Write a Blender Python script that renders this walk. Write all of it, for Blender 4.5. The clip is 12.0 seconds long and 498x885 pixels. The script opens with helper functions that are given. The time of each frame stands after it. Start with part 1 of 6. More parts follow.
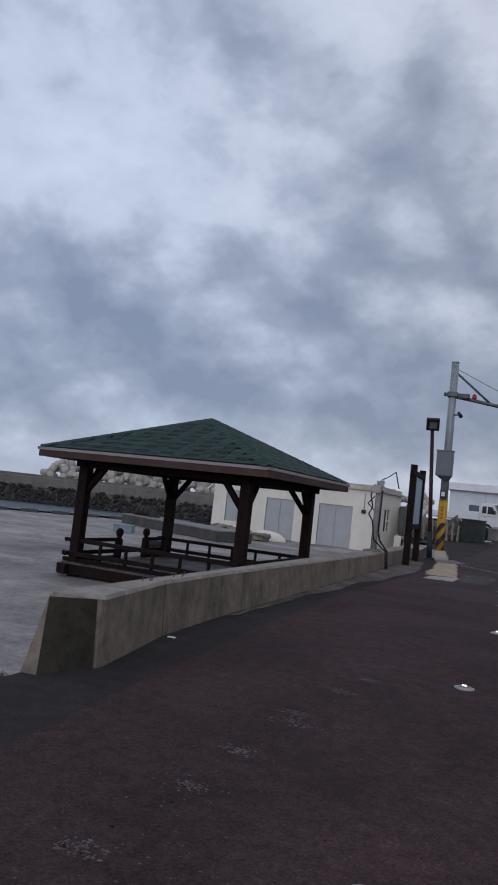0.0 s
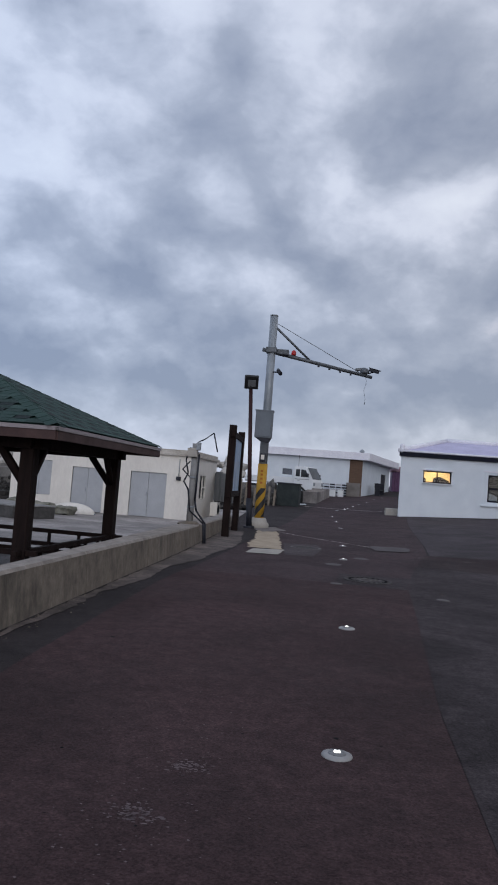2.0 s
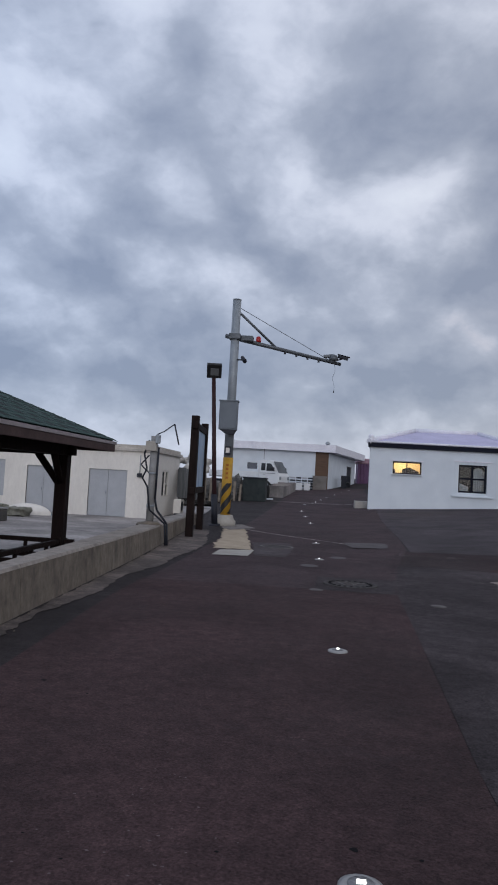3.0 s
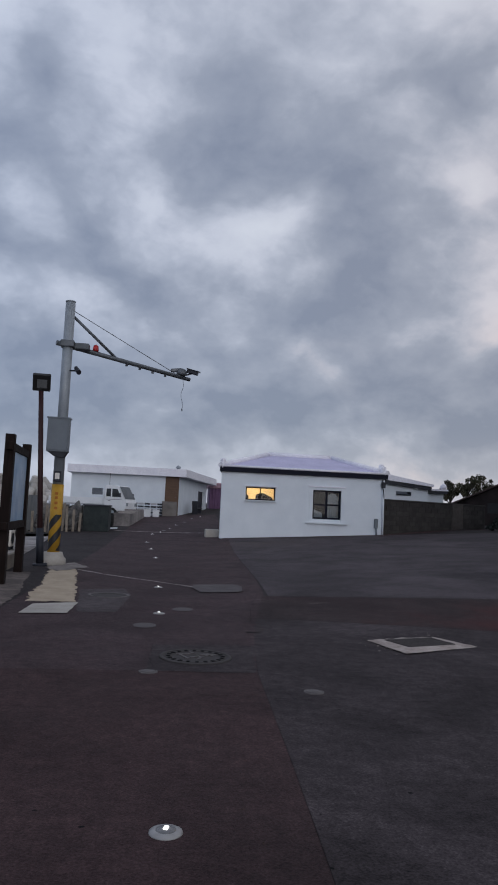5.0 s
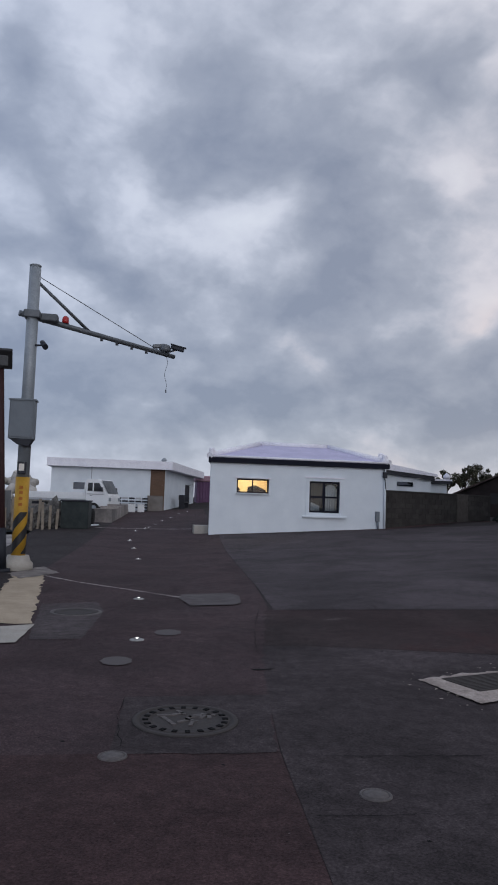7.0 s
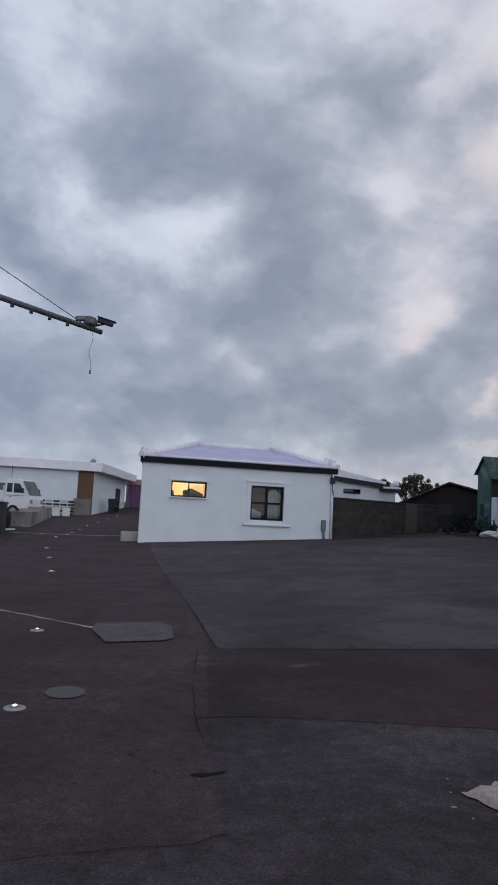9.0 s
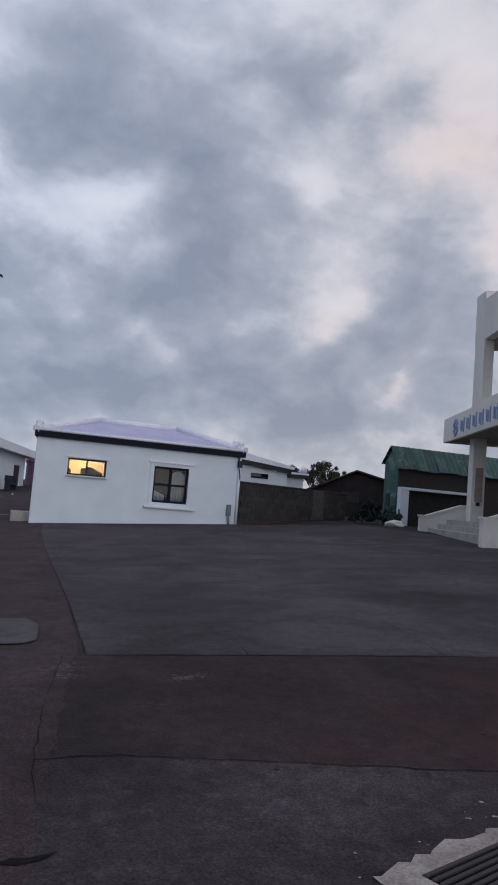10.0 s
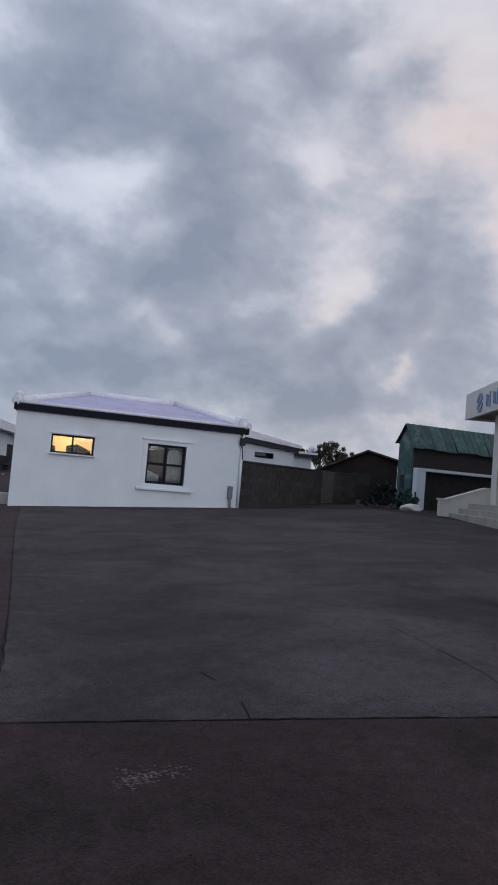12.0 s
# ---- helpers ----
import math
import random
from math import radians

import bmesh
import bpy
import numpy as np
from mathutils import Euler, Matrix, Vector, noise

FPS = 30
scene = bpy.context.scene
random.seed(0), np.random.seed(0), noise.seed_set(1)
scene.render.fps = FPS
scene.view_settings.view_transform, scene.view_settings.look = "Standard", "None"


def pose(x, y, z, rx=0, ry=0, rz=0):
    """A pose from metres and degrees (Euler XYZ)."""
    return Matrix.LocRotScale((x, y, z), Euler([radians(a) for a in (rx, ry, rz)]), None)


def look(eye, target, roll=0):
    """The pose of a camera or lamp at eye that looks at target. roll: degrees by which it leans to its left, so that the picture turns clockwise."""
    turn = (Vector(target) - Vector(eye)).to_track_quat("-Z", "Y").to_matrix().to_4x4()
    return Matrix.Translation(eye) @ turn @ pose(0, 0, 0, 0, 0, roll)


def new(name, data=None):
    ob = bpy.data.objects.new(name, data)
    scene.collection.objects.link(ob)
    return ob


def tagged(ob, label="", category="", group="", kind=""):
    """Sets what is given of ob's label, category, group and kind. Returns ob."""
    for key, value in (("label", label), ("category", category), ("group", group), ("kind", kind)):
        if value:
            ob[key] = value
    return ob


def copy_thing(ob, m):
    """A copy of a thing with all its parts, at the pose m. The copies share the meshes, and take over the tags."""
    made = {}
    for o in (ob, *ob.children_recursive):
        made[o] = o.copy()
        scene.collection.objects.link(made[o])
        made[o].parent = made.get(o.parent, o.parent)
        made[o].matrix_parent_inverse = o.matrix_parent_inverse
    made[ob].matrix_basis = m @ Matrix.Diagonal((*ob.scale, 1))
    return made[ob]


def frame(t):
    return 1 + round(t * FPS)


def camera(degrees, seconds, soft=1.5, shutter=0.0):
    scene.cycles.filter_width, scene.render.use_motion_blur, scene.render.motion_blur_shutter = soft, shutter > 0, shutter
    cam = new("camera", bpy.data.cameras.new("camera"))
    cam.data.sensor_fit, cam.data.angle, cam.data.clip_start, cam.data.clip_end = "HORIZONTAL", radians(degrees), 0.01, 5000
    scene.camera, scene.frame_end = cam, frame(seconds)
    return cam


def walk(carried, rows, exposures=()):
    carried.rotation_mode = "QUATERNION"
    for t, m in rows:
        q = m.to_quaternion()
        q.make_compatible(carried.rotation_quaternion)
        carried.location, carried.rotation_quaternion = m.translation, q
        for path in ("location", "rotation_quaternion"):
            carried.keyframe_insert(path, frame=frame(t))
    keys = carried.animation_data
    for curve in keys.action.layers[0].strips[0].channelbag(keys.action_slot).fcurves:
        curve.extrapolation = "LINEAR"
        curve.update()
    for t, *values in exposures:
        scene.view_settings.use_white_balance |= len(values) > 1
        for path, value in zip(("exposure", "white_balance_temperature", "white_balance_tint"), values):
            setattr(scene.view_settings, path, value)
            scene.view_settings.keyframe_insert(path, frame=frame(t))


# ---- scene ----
cam = camera(38.5, 12.0, soft=1.9)

PATH = [
    (0, (2.197, 1.661, 1.285), (1.42, 3.498, 1.438), 6.3),
    (0.5, (2.074, 2.252, 1.272), (1.477, 4.153, 1.444), 6.1),
    (1, (1.94, 2.811, 1.27), (1.323, 4.707, 1.427), 5.3),
    (1.5, (1.786, 3.405, 1.257), (1.359, 5.355, 1.383), 5.1),
    (2, (1.668, 3.977, 1.298), (1.393, 5.955, 1.409), 4.5),
    (2.5, (1.502, 4.576, 1.305), (1.284, 6.561, 1.408), 4.0),
    (2.7, (1.478, 4.829, 1.289), (1.283, 6.817, 1.39), 3.6),
    (4.3, (1.593, 6.674, 1.382), (1.626, 8.668, 1.532), 3.2),
    (4.5, (1.603, 6.928, 1.424), (1.722, 8.918, 1.587), 3.1),
    (5, (1.674, 7.485, 1.444), (1.909, 9.462, 1.635), 2.6),
    (5.5, (1.703, 8.03, 1.426), (1.971, 10.003, 1.618), -0.5),
    (6, (1.757, 8.605, 1.43), (2.049, 10.574, 1.62), -1.2),
    (6.5, (1.787, 9.132, 1.448), (2.075, 11.103, 1.623), 0.5),
    (7, (1.776, 9.692, 1.453), (2.05, 11.666, 1.627), 1.9),
    (7.2, (1.788, 9.955, 1.424), (2.02, 11.935, 1.592), 2.1),
    (8.8, (1.965, 11.901, 1.375), (2.292, 13.865, 1.564), 3.0),
    (9, (2.056, 12.097, 1.413), (2.507, 14.035, 1.614), 3.0),
    (9.5, (2.302, 12.585, 1.428), (2.969, 14.459, 1.634), 3.8),
    (10, (2.521, 13.103, 1.425), (3.212, 14.971, 1.597), 4.7),
    (10.5, (2.816, 13.565, 1.435), (3.546, 15.42, 1.589), 5.6),
    (11, (2.984, 14.118, 1.432), (3.734, 15.967, 1.57), 7.2),
    (11.5, (3.176, 14.703, 1.415), (3.883, 16.57, 1.531), 5.4),
    (12, (3.319, 15.218, 1.42), (4.006, 17.092, 1.541), 4.9),
]
# the picture brightens a little as the camera turns from the sea to the lane
EXPOSURES = [(0, -0.08), (0.5, -0.03), (1.2, 0.0), (2.0, 0.12), (2.7, 0.10), (4.3, -0.03), (5.0, -0.12), (6.0, -0.05), (7.0, 0.0), (12.0, -0.02)]
walk(cam, [(t, look(eye, target, roll)) for t, eye, target, roll in PATH], EXPOSURES)

# ---- world and sun ----
world = bpy.data.worlds.new("overcast_dusk")
scene.world = world
world.use_nodes = True


def nodes_of(tree):
    tree.nodes.clear()

    def add(kind, **kw):
        nd = tree.nodes.new(kind)
        for key, value in kw.items():
            if key == "ins":
                for k, v in value.items():
                    if isinstance(v, bpy.types.NodeSocket):
                        tree.links.new(v, nd.inputs[k])
                    else:
                        nd.inputs[k].default_value = v
            else:
                setattr(nd, key, value)
        return nd

    return add


def build_sky():
    add = nodes_of(world.node_tree)
    gen = add("ShaderNodeTexCoord").outputs["Generated"]
    sep = add("ShaderNodeSeparateXYZ", ins={0: gen})

    def mth(op, a, b=0.0, c=0.0, clamp=False):
        return add("ShaderNodeMath", operation=op, use_clamp=clamp, ins={0: a, 1: b, 2: c}).outputs[0]

    def ramp(v, stops):
        nd = add("ShaderNodeValToRGB", ins={0: v})
        els = nd.color_ramp.elements
        while len(els) < len(stops):
            els.new(0.5)
        for e, (p, c) in zip(els, stops):
            e.position, e.color = p, (*c, 1)
        return nd.outputs[0]

    def mix(f, a, b, blend="MIX"):
        return add("ShaderNodeMix", data_type="RGBA", blend_type=blend, ins={0: f, 6: a, 7: b}).outputs[2]

    up = mth("MAXIMUM", sep.outputs[2], 0.0)
    den = mth("ADD", up, 0.75)
    px, py = mth("DIVIDE", sep.outputs[0], den), mth("DIVIDE", sep.outputs[1], den)
    pos = add("ShaderNodeCombineXYZ", ins={0: px, 1: py, 2: mth("MULTIPLY_ADD", up, 0.7, SKY_SEED)}).outputs[0]
    warp = add("ShaderNodeTexNoise", ins={"Vector": pos, "Scale": 6.0, "Detail": 4.0, "Roughness": 0.55}).outputs[1]
    bent = add("ShaderNodeVectorMath", operation="MULTIPLY_ADD", ins={0: warp, 1: (0.05, 0.05, 0.05), 2: pos}).outputs[0]
    puff = add("ShaderNodeTexNoise", ins={"Vector": bent, "Scale": 6.0, "Detail": 5.0, "Roughness": 0.5}).outputs[0]
    fluff = add("ShaderNodeTexNoise", ins={"Vector": bent, "Scale": 15.0, "Detail": 5.0, "Roughness": 0.55}).outputs[0]
    mid = mth("ADD", mth("MULTIPLY", puff, 0.6), mth("MULTIPLY", fluff, 0.4))
    # the larger cloud banks and gaps, their outlines frayed
    swirl = add("ShaderNodeVectorMath", operation="MULTIPLY_ADD", ins={0: warp, 1: (0.13, 0.13, 0.11), 2: gen}).outputs[0]
    way = add("ShaderNodeVectorMath", operation="ADD", ins={0: swirl, 1: (-0.065, -0.065, -0.055)}).outputs[0]

    def banks(places, sign=1.0, total=0.0):
        for az, el, long, short, tilt, weight in places:
            az, el = radians(az), radians(el)
            d = (math.sin(az) * math.cos(el), math.cos(az) * math.cos(el), math.sin(el))
            turn = Matrix.Rotation(-az, 3, "Z") @ Matrix.Rotation(el, 3, "X") @ Matrix.Rotation(radians(tilt), 3, "Y")
            size = (radians(long) * 2.0, radians(long + short), radians(short) * 2.0)
            at = add("ShaderNodeMapping", vector_type="TEXTURE", ins={0: way, 1: d, 2: turn.to_euler("XYZ"), 3: size}).outputs[0]
            ball = add("ShaderNodeTexGradient", gradient_type="QUADRATIC_SPHERE", ins={0: at}).outputs[1]
            total = mth("MULTIPLY_ADD", ball, weight * sign, total)
        return total

    field = banks(CLOUDS_MID + CLOUDS_EAST, BANK_DEPTH, banks(CLOUDS_WEST, BANK_DEPTH * 1.4))
    field = banks(GAPS_WEST + GAPS_EAST, -BANK_DEPTH, field)
    body = mth("ADD", mth("MULTIPLY_ADD", mid, 1.9, -0.47), field)
    body = mth("ADD", body, ramp(up, [(0.04, (0.06, 0.06, 0.06)), (0.16, (0.24, 0.24, 0.24)), (0.36, (0.0, 0.0, 0.0))]))
    cloud = ramp(body, [(0.0, (0.60, 0.645, 0.735)), (0.32, (0.51, 0.55, 0.65)), (0.48, (0.405, 0.446, 0.543)), (0.68, (0.300, 0.339, 0.428)), (1.0, (0.213, 0.250, 0.338))])
    # thin bright band over the horizon
    low = ramp(up, [(0.0, (1, 1, 1)), (0.05, (0.45, 0.45, 0.45)), (0.12, (0, 0, 0))])
    cloud = mix(mth("MULTIPLY", low, 0.5), cloud, (0.46, 0.485, 0.565, 1))
    # evening glow to the east of the lot, on the gaps between clouds
    glow_dir = add("ShaderNodeVectorMath", operation="DOT_PRODUCT", ins={0: gen, 1: (0.64, 0.73, 0.24)}).outputs["Value"]
    glow = ramp(glow_dir, [(0.86, (0, 0, 0)), (1.0, (1, 1, 1))])
    gap = ramp(body, [(0.34, (1, 1, 1)), (0.62, (0.12, 0.12, 0.12))])
    cloud = mix(mth("MULTIPLY", mth("MULTIPLY", glow, gap), 0.22), cloud, (0.66, 0.545, 0.54, 1))
    cloud = mix(mth("MULTIPLY", mth("MULTIPLY", banks(PINKS), gap, clamp=True), 0.7), cloud, (0.70, 0.575, 0.545, 1))
    # cooler over the sea, warmer over the land
    side = ramp(mth("MULTIPLY_ADD", sep.outputs[0], 0.5, 0.5), [(0.25, (0.935, 0.985, 1.06)), (0.50, (1.0, 0.995, 1.0)), (0.70, (1.035, 0.995, 0.955))])
    cloud = mix(1.0, cloud, side, "MULTIPLY")
    # the sky brightens behind the walker
    back = ramp(mth("MULTIPLY_ADD", sep.outputs[1], -0.5, 0.5), [(0.45, (1, 1, 1)), (1.0, (1.35, 1.32, 1.28))])
    cloud = mix(1.0, cloud, back, "MULTIPLY")
    sky = add("ShaderNodeTexSky", sky_type="NISHITA", sun_disc=False, sun_elevation=radians(14), sun_rotation=radians(170))
    tint = mix(1.0, sky.outputs[0], (0.005, 0.005, 0.005, 1), "MULTIPLY")
    total = mix(1.0, cloud, tint, "ADD")
    bg = add("ShaderNodeBackground", ins={0: total, 1: SKY_STRENGTH})
    out = add("ShaderNodeOutputWorld", ins={0: bg.outputs[0]})


SKY_SEED, SKY_STRENGTH, BANK_DEPTH = 3.1, 1.13, 1.06
# cloud banks and gaps: bearing, height, half length, half width, tilt in degrees, weight
CLOUDS_WEST = [
    (-40.7, 17, 4.5, 1.6, 14, 0.2), (-40, 5.1, 5.4, 1.8, 9, 0.25), (-33.8, 33.4, 3.6, 1.4, -6, 0.12), (-33.6, 13.1, 8.6, 2.3, 9, 0.45), (-27.9, 18.7, 2.7, 1.8, 4, 0.2), (-27.2, 33.9, 3.6, 1.8, 4, 0.16),
    (-25.2, 8, 5.9, 1.6, 9, 0.28), (-22.5, 16.1, 5, 2.7, 16, 0.15), (-19.7, 31.8, 2.7, 2, 39, 0.22), (-18.7, 15.8, 5, 2.3, -1, 0.3), (-17.9, 24.7, 3.2, 1.8, 14, 0.12), (-13.4, 26, 3.2, 2.7, 24, 0.25),
    (-13.1, 18.7, 4.1, 1.6, 14, 0.16), (-11.4, 6.2, 5.4, 1.6, 14, 0.3), (-11.2, 12.8, 4.1, 1.8, 9, 0.25)]
CLOUDS_MID = [
    (-11.2, 30, 2.3, 3, -4, 0.16), (-11.2, 30.6, 2.3, 2, -6, 0.2), (-8.1, 21.8, 4.5, 2, 39, 0.32), (-6, 18.2, 7.7, 2, 11, 0.32), (-3.1, 8.8, 3.2, 1.3, 1, 0.2), (-1.3, 16.8, 4.1, 2, 11, 0.2),
    (0.7, 5.3, 3.6, 1.4, 1, 0.25), (2.5, 6.4, 5, 1.8, 1, 0.3), (4, 8.8, 4.1, 1.8, 9, 0.2), (4, 25.4, 3.6, 2.3, -4, 0.2), (5.4, 30.5, 6.2, 6.2, -4, 0.26),
    (5.6, 13.1, 5.4, 1.8, 1, 0.16), (8.7, 19.4, 3.2, 2.3, -4, 0.16), (9.6, 35.3, 3.6, 2.7, 31, 0.12)]
CLOUDS_EAST = [
    (10.9, 15.9, 3.6, 2.3, 1, 0.2), (11.2, 8.3, 4.5, 2.3, 11, 0.26), (16.1, 18.7, 5.9, 3, -14, 0.36), (16.3, 24.9, 5, 3.6, 1, 0.28), (17.7, 33, 2.5, 3.6, 14, 0.14), (19, 10.7, 5, 1.8, 4, 0.2),
    (23, 31, 3.6, 2.3, 11, 0.2), (23.2, 31.3, 2.7, 2.3, 14, 0.2), (24, 6.9, 5, 2.2, 1, 0.36), (25.7, 7.3, 5.4, 1.7, 4, 0.25), (26.3, 11, 3.6, 1.8, 11, 0.2), (28.4, 26.7, 2.7, 2.7, -6, 0.12),
    (30.1, 14.7, 4.5, 2.2, -36, 0.26), (33.1, 20.8, 4.5, 4.3, -6, 0.36), (36.1, 10.7, 2.7, 2, -6, 0.22)]
GAPS_WEST = [
    (-38.8, 8.8, 5, 0.9, 9, 0.12), (-36.5, 24.7, 12.3, 7.7, -6, 0.3), (-25.3, 27.3, 3.6, 4.5, -4, 0.15), (-24, 28.1, 3.6, 2.7, -6, 0.12), (-21.8, 10.8, 5, 0.9, 4, 0.15), (-19.5, 21.4, 3.6, 1.8, 26, 0.14),
    (-19.2, 20, 3.2, 1.4, 4, 0.16), (-16.7, 34, 2.7, 3.6, -6, 0.28), (-16.1, 8.7, 4.1, 1, 9, 0.12), (-12.6, 14.3, 2.7, 1.4, 16, 0.14), (-12.3, 15.4, 2, 2.3, -6, 0.2), (-4.6, 4.8, 3.6, 0.8, -4, 0.12),
    (-4, 33.3, 2.7, 2.7, -4, 0.22), (-2.8, 26.8, 2.5, 5.9, -34, 0.26), (-1.2, 23.1, 2.7, 3.4, 31, 0.3), (0.3, 13.4, 3.2, 1.1, 1, 0.12), (1.2, 8, 3.2, 1.3, 1, 0.16)]
GAPS_EAST = [
    (3.5, 11.6, 2.7, 1.4, 11, 0.12), (4.2, 21.3, 5.4, 1.6, -9, 0.24), (8.7, 21.5, 2.7, 1.9, 1, 0.28), (12.9, 11.8, 3.2, 1.3, 34, 0.2), (14.5, 13.5, 4.1, 1.1, -4, 0.18), (18.3, 7.9, 2.3, 1.1, 24, 0.14),
    (18.9, 30.1, 2.3, 3.4, 1, 0.2), (24, 24.5, 1.6, 3.2, 21, 0.2), (24.9, 24.5, 2.5, 3, -6, 0.22), (25.5, 14.9, 2, 3, 24, 0.2), (26.6, 15.3, 2.5, 1.4, 11, 0.2), (27.5, 31.1, 2.3, 3, 1, 0.18),
    (30.4, 6.1, 5.4, 1.1, -6, 0.16), (33.2, 11.6, 1.3, 3.4, 39, 0.34), (33.9, 26.9, 4.1, 1.9, -6, 0.22), (35.5, 33.5, 5.4, 4.5, -6, 0.32), (39.2, 20.8, 1.4, 3.2, -6, 0.2)]
PINKS = [
    (12.9, 11.8, 3.2, 1.3, 34, 0.4), (14.5, 13.5, 4.1, 1, -4, 0.3), (20, 3.9, 5.4, 1.1, 1, 0.5), (25.7, 14.7, 1.8, 2.7, 24, 0.35), (30.4, 5.9, 6.4, 1.3, -6, 0.6), (33.2, 11.6, 1.4, 3.4, 39, 0.9),
    (35.2, 27.1, 5, 2.3, -6, 0.7), (36, 32.1, 5, 4.1, -6, 0.35), (39.1, 22, 1.8, 4.1, -6, 0.6)]
build_sky()
sun = new("sun", bpy.data.lights.new("sun", "SUN"))
sun.data.energy, sun.data.angle, sun.data.color = 0.50, radians(25), (0.97, 0.965, 1.0)
sun.matrix_world = look((0, 0, 0), (-0.17, 0.95, -0.25))

# ---- materials ----
MATS = {}


def material(name, col, col2=None, rough=0.8, metal=0.0, scale=6.0, fine=60.0, bump=0.2, spot=None, spot_amount=0.0, spec=0.4, stretch=(1, 1, 1), rnd=0.0, world_space=True, bump_d=0.01, alpha=None, trans=0.0, emit=None, emit_s=0.0, grain=0.14, mott=0.0, big=0.0, agg=0.0):
    """Colour varied at two scales, with grain relief; spot: a third colour in blotches; rnd: spread between single pieces."""
    if name in MATS:
        return MATS[name]
    m = bpy.data.materials.new(name)
    m.use_nodes = True
    add = nodes_of(m.node_tree)
    col2 = col2 or tuple(c * 0.7 for c in col)
    geo = add("ShaderNodeNewGeometry").outputs["Position"] if world_space else add("ShaderNodeTexCoord").outputs["Object"]
    mp = add("ShaderNodeMapping", ins={0: geo, 3: stretch}).outputs[0]
    n1 = add("ShaderNodeTexNoise", ins={"Vector": mp, "Scale": scale, "Detail": 4.0, "Roughness": 0.6}).outputs[0]
    n2 = add("ShaderNodeTexNoise", ins={"Vector": mp, "Scale": fine, "Detail": 3.0, "Roughness": 0.7}).outputs[0]
    r1 = add("ShaderNodeMapRange", ins={0: n1, 1: 0.32, 2: 0.68}).outputs[0]
    c = add("ShaderNodeMix", data_type="RGBA", ins={0: r1, 6: (*col, 1), 7: (*col2, 1)}).outputs[2]
    g = add("ShaderNodeMapRange", ins={0: n2, 1: 0.3, 2: 0.7, 3: 1 - grain, 4: 1 + grain}).outputs[0]
    c = add("ShaderNodeMix", data_type="RGBA", blend_type="MULTIPLY", ins={0: 1.0, 6: c, 7: g}).outputs[2]
    if agg:
        # single stones in the binder, pale or dark
        vor = add("ShaderNodeTexVoronoi", ins={"Vector": mp, "Scale": 85.0}).outputs["Color"]
        tone = add("ShaderNodeSeparateColor", ins={0: vor}).outputs[0]
        k6 = add("ShaderNodeMapRange", ins={0: tone, 3: 1 - agg, 4: 1 + agg}).outputs[0]
        c = add("ShaderNodeMix", data_type="RGBA", blend_type="MULTIPLY", ins={0: 1.0, 6: c, 7: k6}).outputs[2]
        pit = add("ShaderNodeTexNoise", ins={"Vector": mp, "Scale": 17.0, "Detail": 3.0, "Roughness": 0.7}).outputs[0]
        k7 = add("ShaderNodeMapRange", ins={0: pit, 1: 0.60, 2: 0.72, 3: 1.0, 4: 1 - agg}).outputs[0]
        c = add("ShaderNodeMix", data_type="RGBA", blend_type="MULTIPLY", ins={0: 1.0, 6: c, 7: k7}).outputs[2]
    if mott:
        n4 = add("ShaderNodeTexNoise", ins={"Vector": mp, "Scale": 9.0, "Detail": 5.0, "Roughness": 0.65}).outputs[0]
        k4 = add("ShaderNodeMapRange", ins={0: n4, 1: 0.32, 2: 0.68, 3: 1 - mott, 4: 1 + mott}).outputs[0]
        c = add("ShaderNodeMix", data_type="RGBA", blend_type="MULTIPLY", ins={0: 1.0, 6: c, 7: k4}).outputs[2]
    if big:
        n5 = add("ShaderNodeTexNoise", ins={"Vector": mp, "Scale": 0.75, "Detail": 5.0, "Roughness": 0.6, "Distortion": 0.8}).outputs[0]
        k5 = add("ShaderNodeMapRange", ins={0: n5, 1: 0.36, 2: 0.64, 3: 1 - big, 4: 1 + big}).outputs[0]
        c = add("ShaderNodeMix", data_type="RGBA", blend_type="MULTIPLY", ins={0: 1.0, 6: c, 7: k5}).outputs[2]
    if spot:
        n3 = add("ShaderNodeTexNoise", ins={"Vector": mp, "Scale": scale * 0.45, "Detail": 7.0, "Roughness": 0.68, "Distortion": 0.4}).outputs[0]
        f = add("ShaderNodeMapRange", ins={0: n3, 1: 0.62 - spot_amount, 2: 0.74 - spot_amount, 4: 0.85}).outputs[0]
        c = add("ShaderNodeMix", data_type="RGBA", ins={0: f, 6: c, 7: (*spot, 1)}).outputs[2]
    if rnd:
        info = add("ShaderNodeObjectInfo").outputs["Random"]
        k = add("ShaderNodeMapRange", ins={0: info, 3: 1 - rnd, 4: 1 + rnd}).outputs[0]
        c = add("ShaderNodeMix", data_type="RGBA", blend_type="MULTIPLY", ins={0: 1.0, 6: c, 7: k}).outputs[2]
    rr = add("ShaderNodeMapRange", ins={0: n1, 1: 0.3, 2: 0.7, 3: max(rough - 0.08, 0.02), 4: min(rough + 0.08, 1.0)}).outputs[0]
    b = add("ShaderNodeBsdfPrincipled", ins={"Base Color": c, "Roughness": rr, "Metallic": metal, "Specular IOR Level": spec})
    if trans:
        b.inputs["Transmission Weight"].default_value = trans
    if emit:
        b.inputs["Emission Color"].default_value = (*emit, 1)
        b.inputs["Emission Strength"].default_value = emit_s
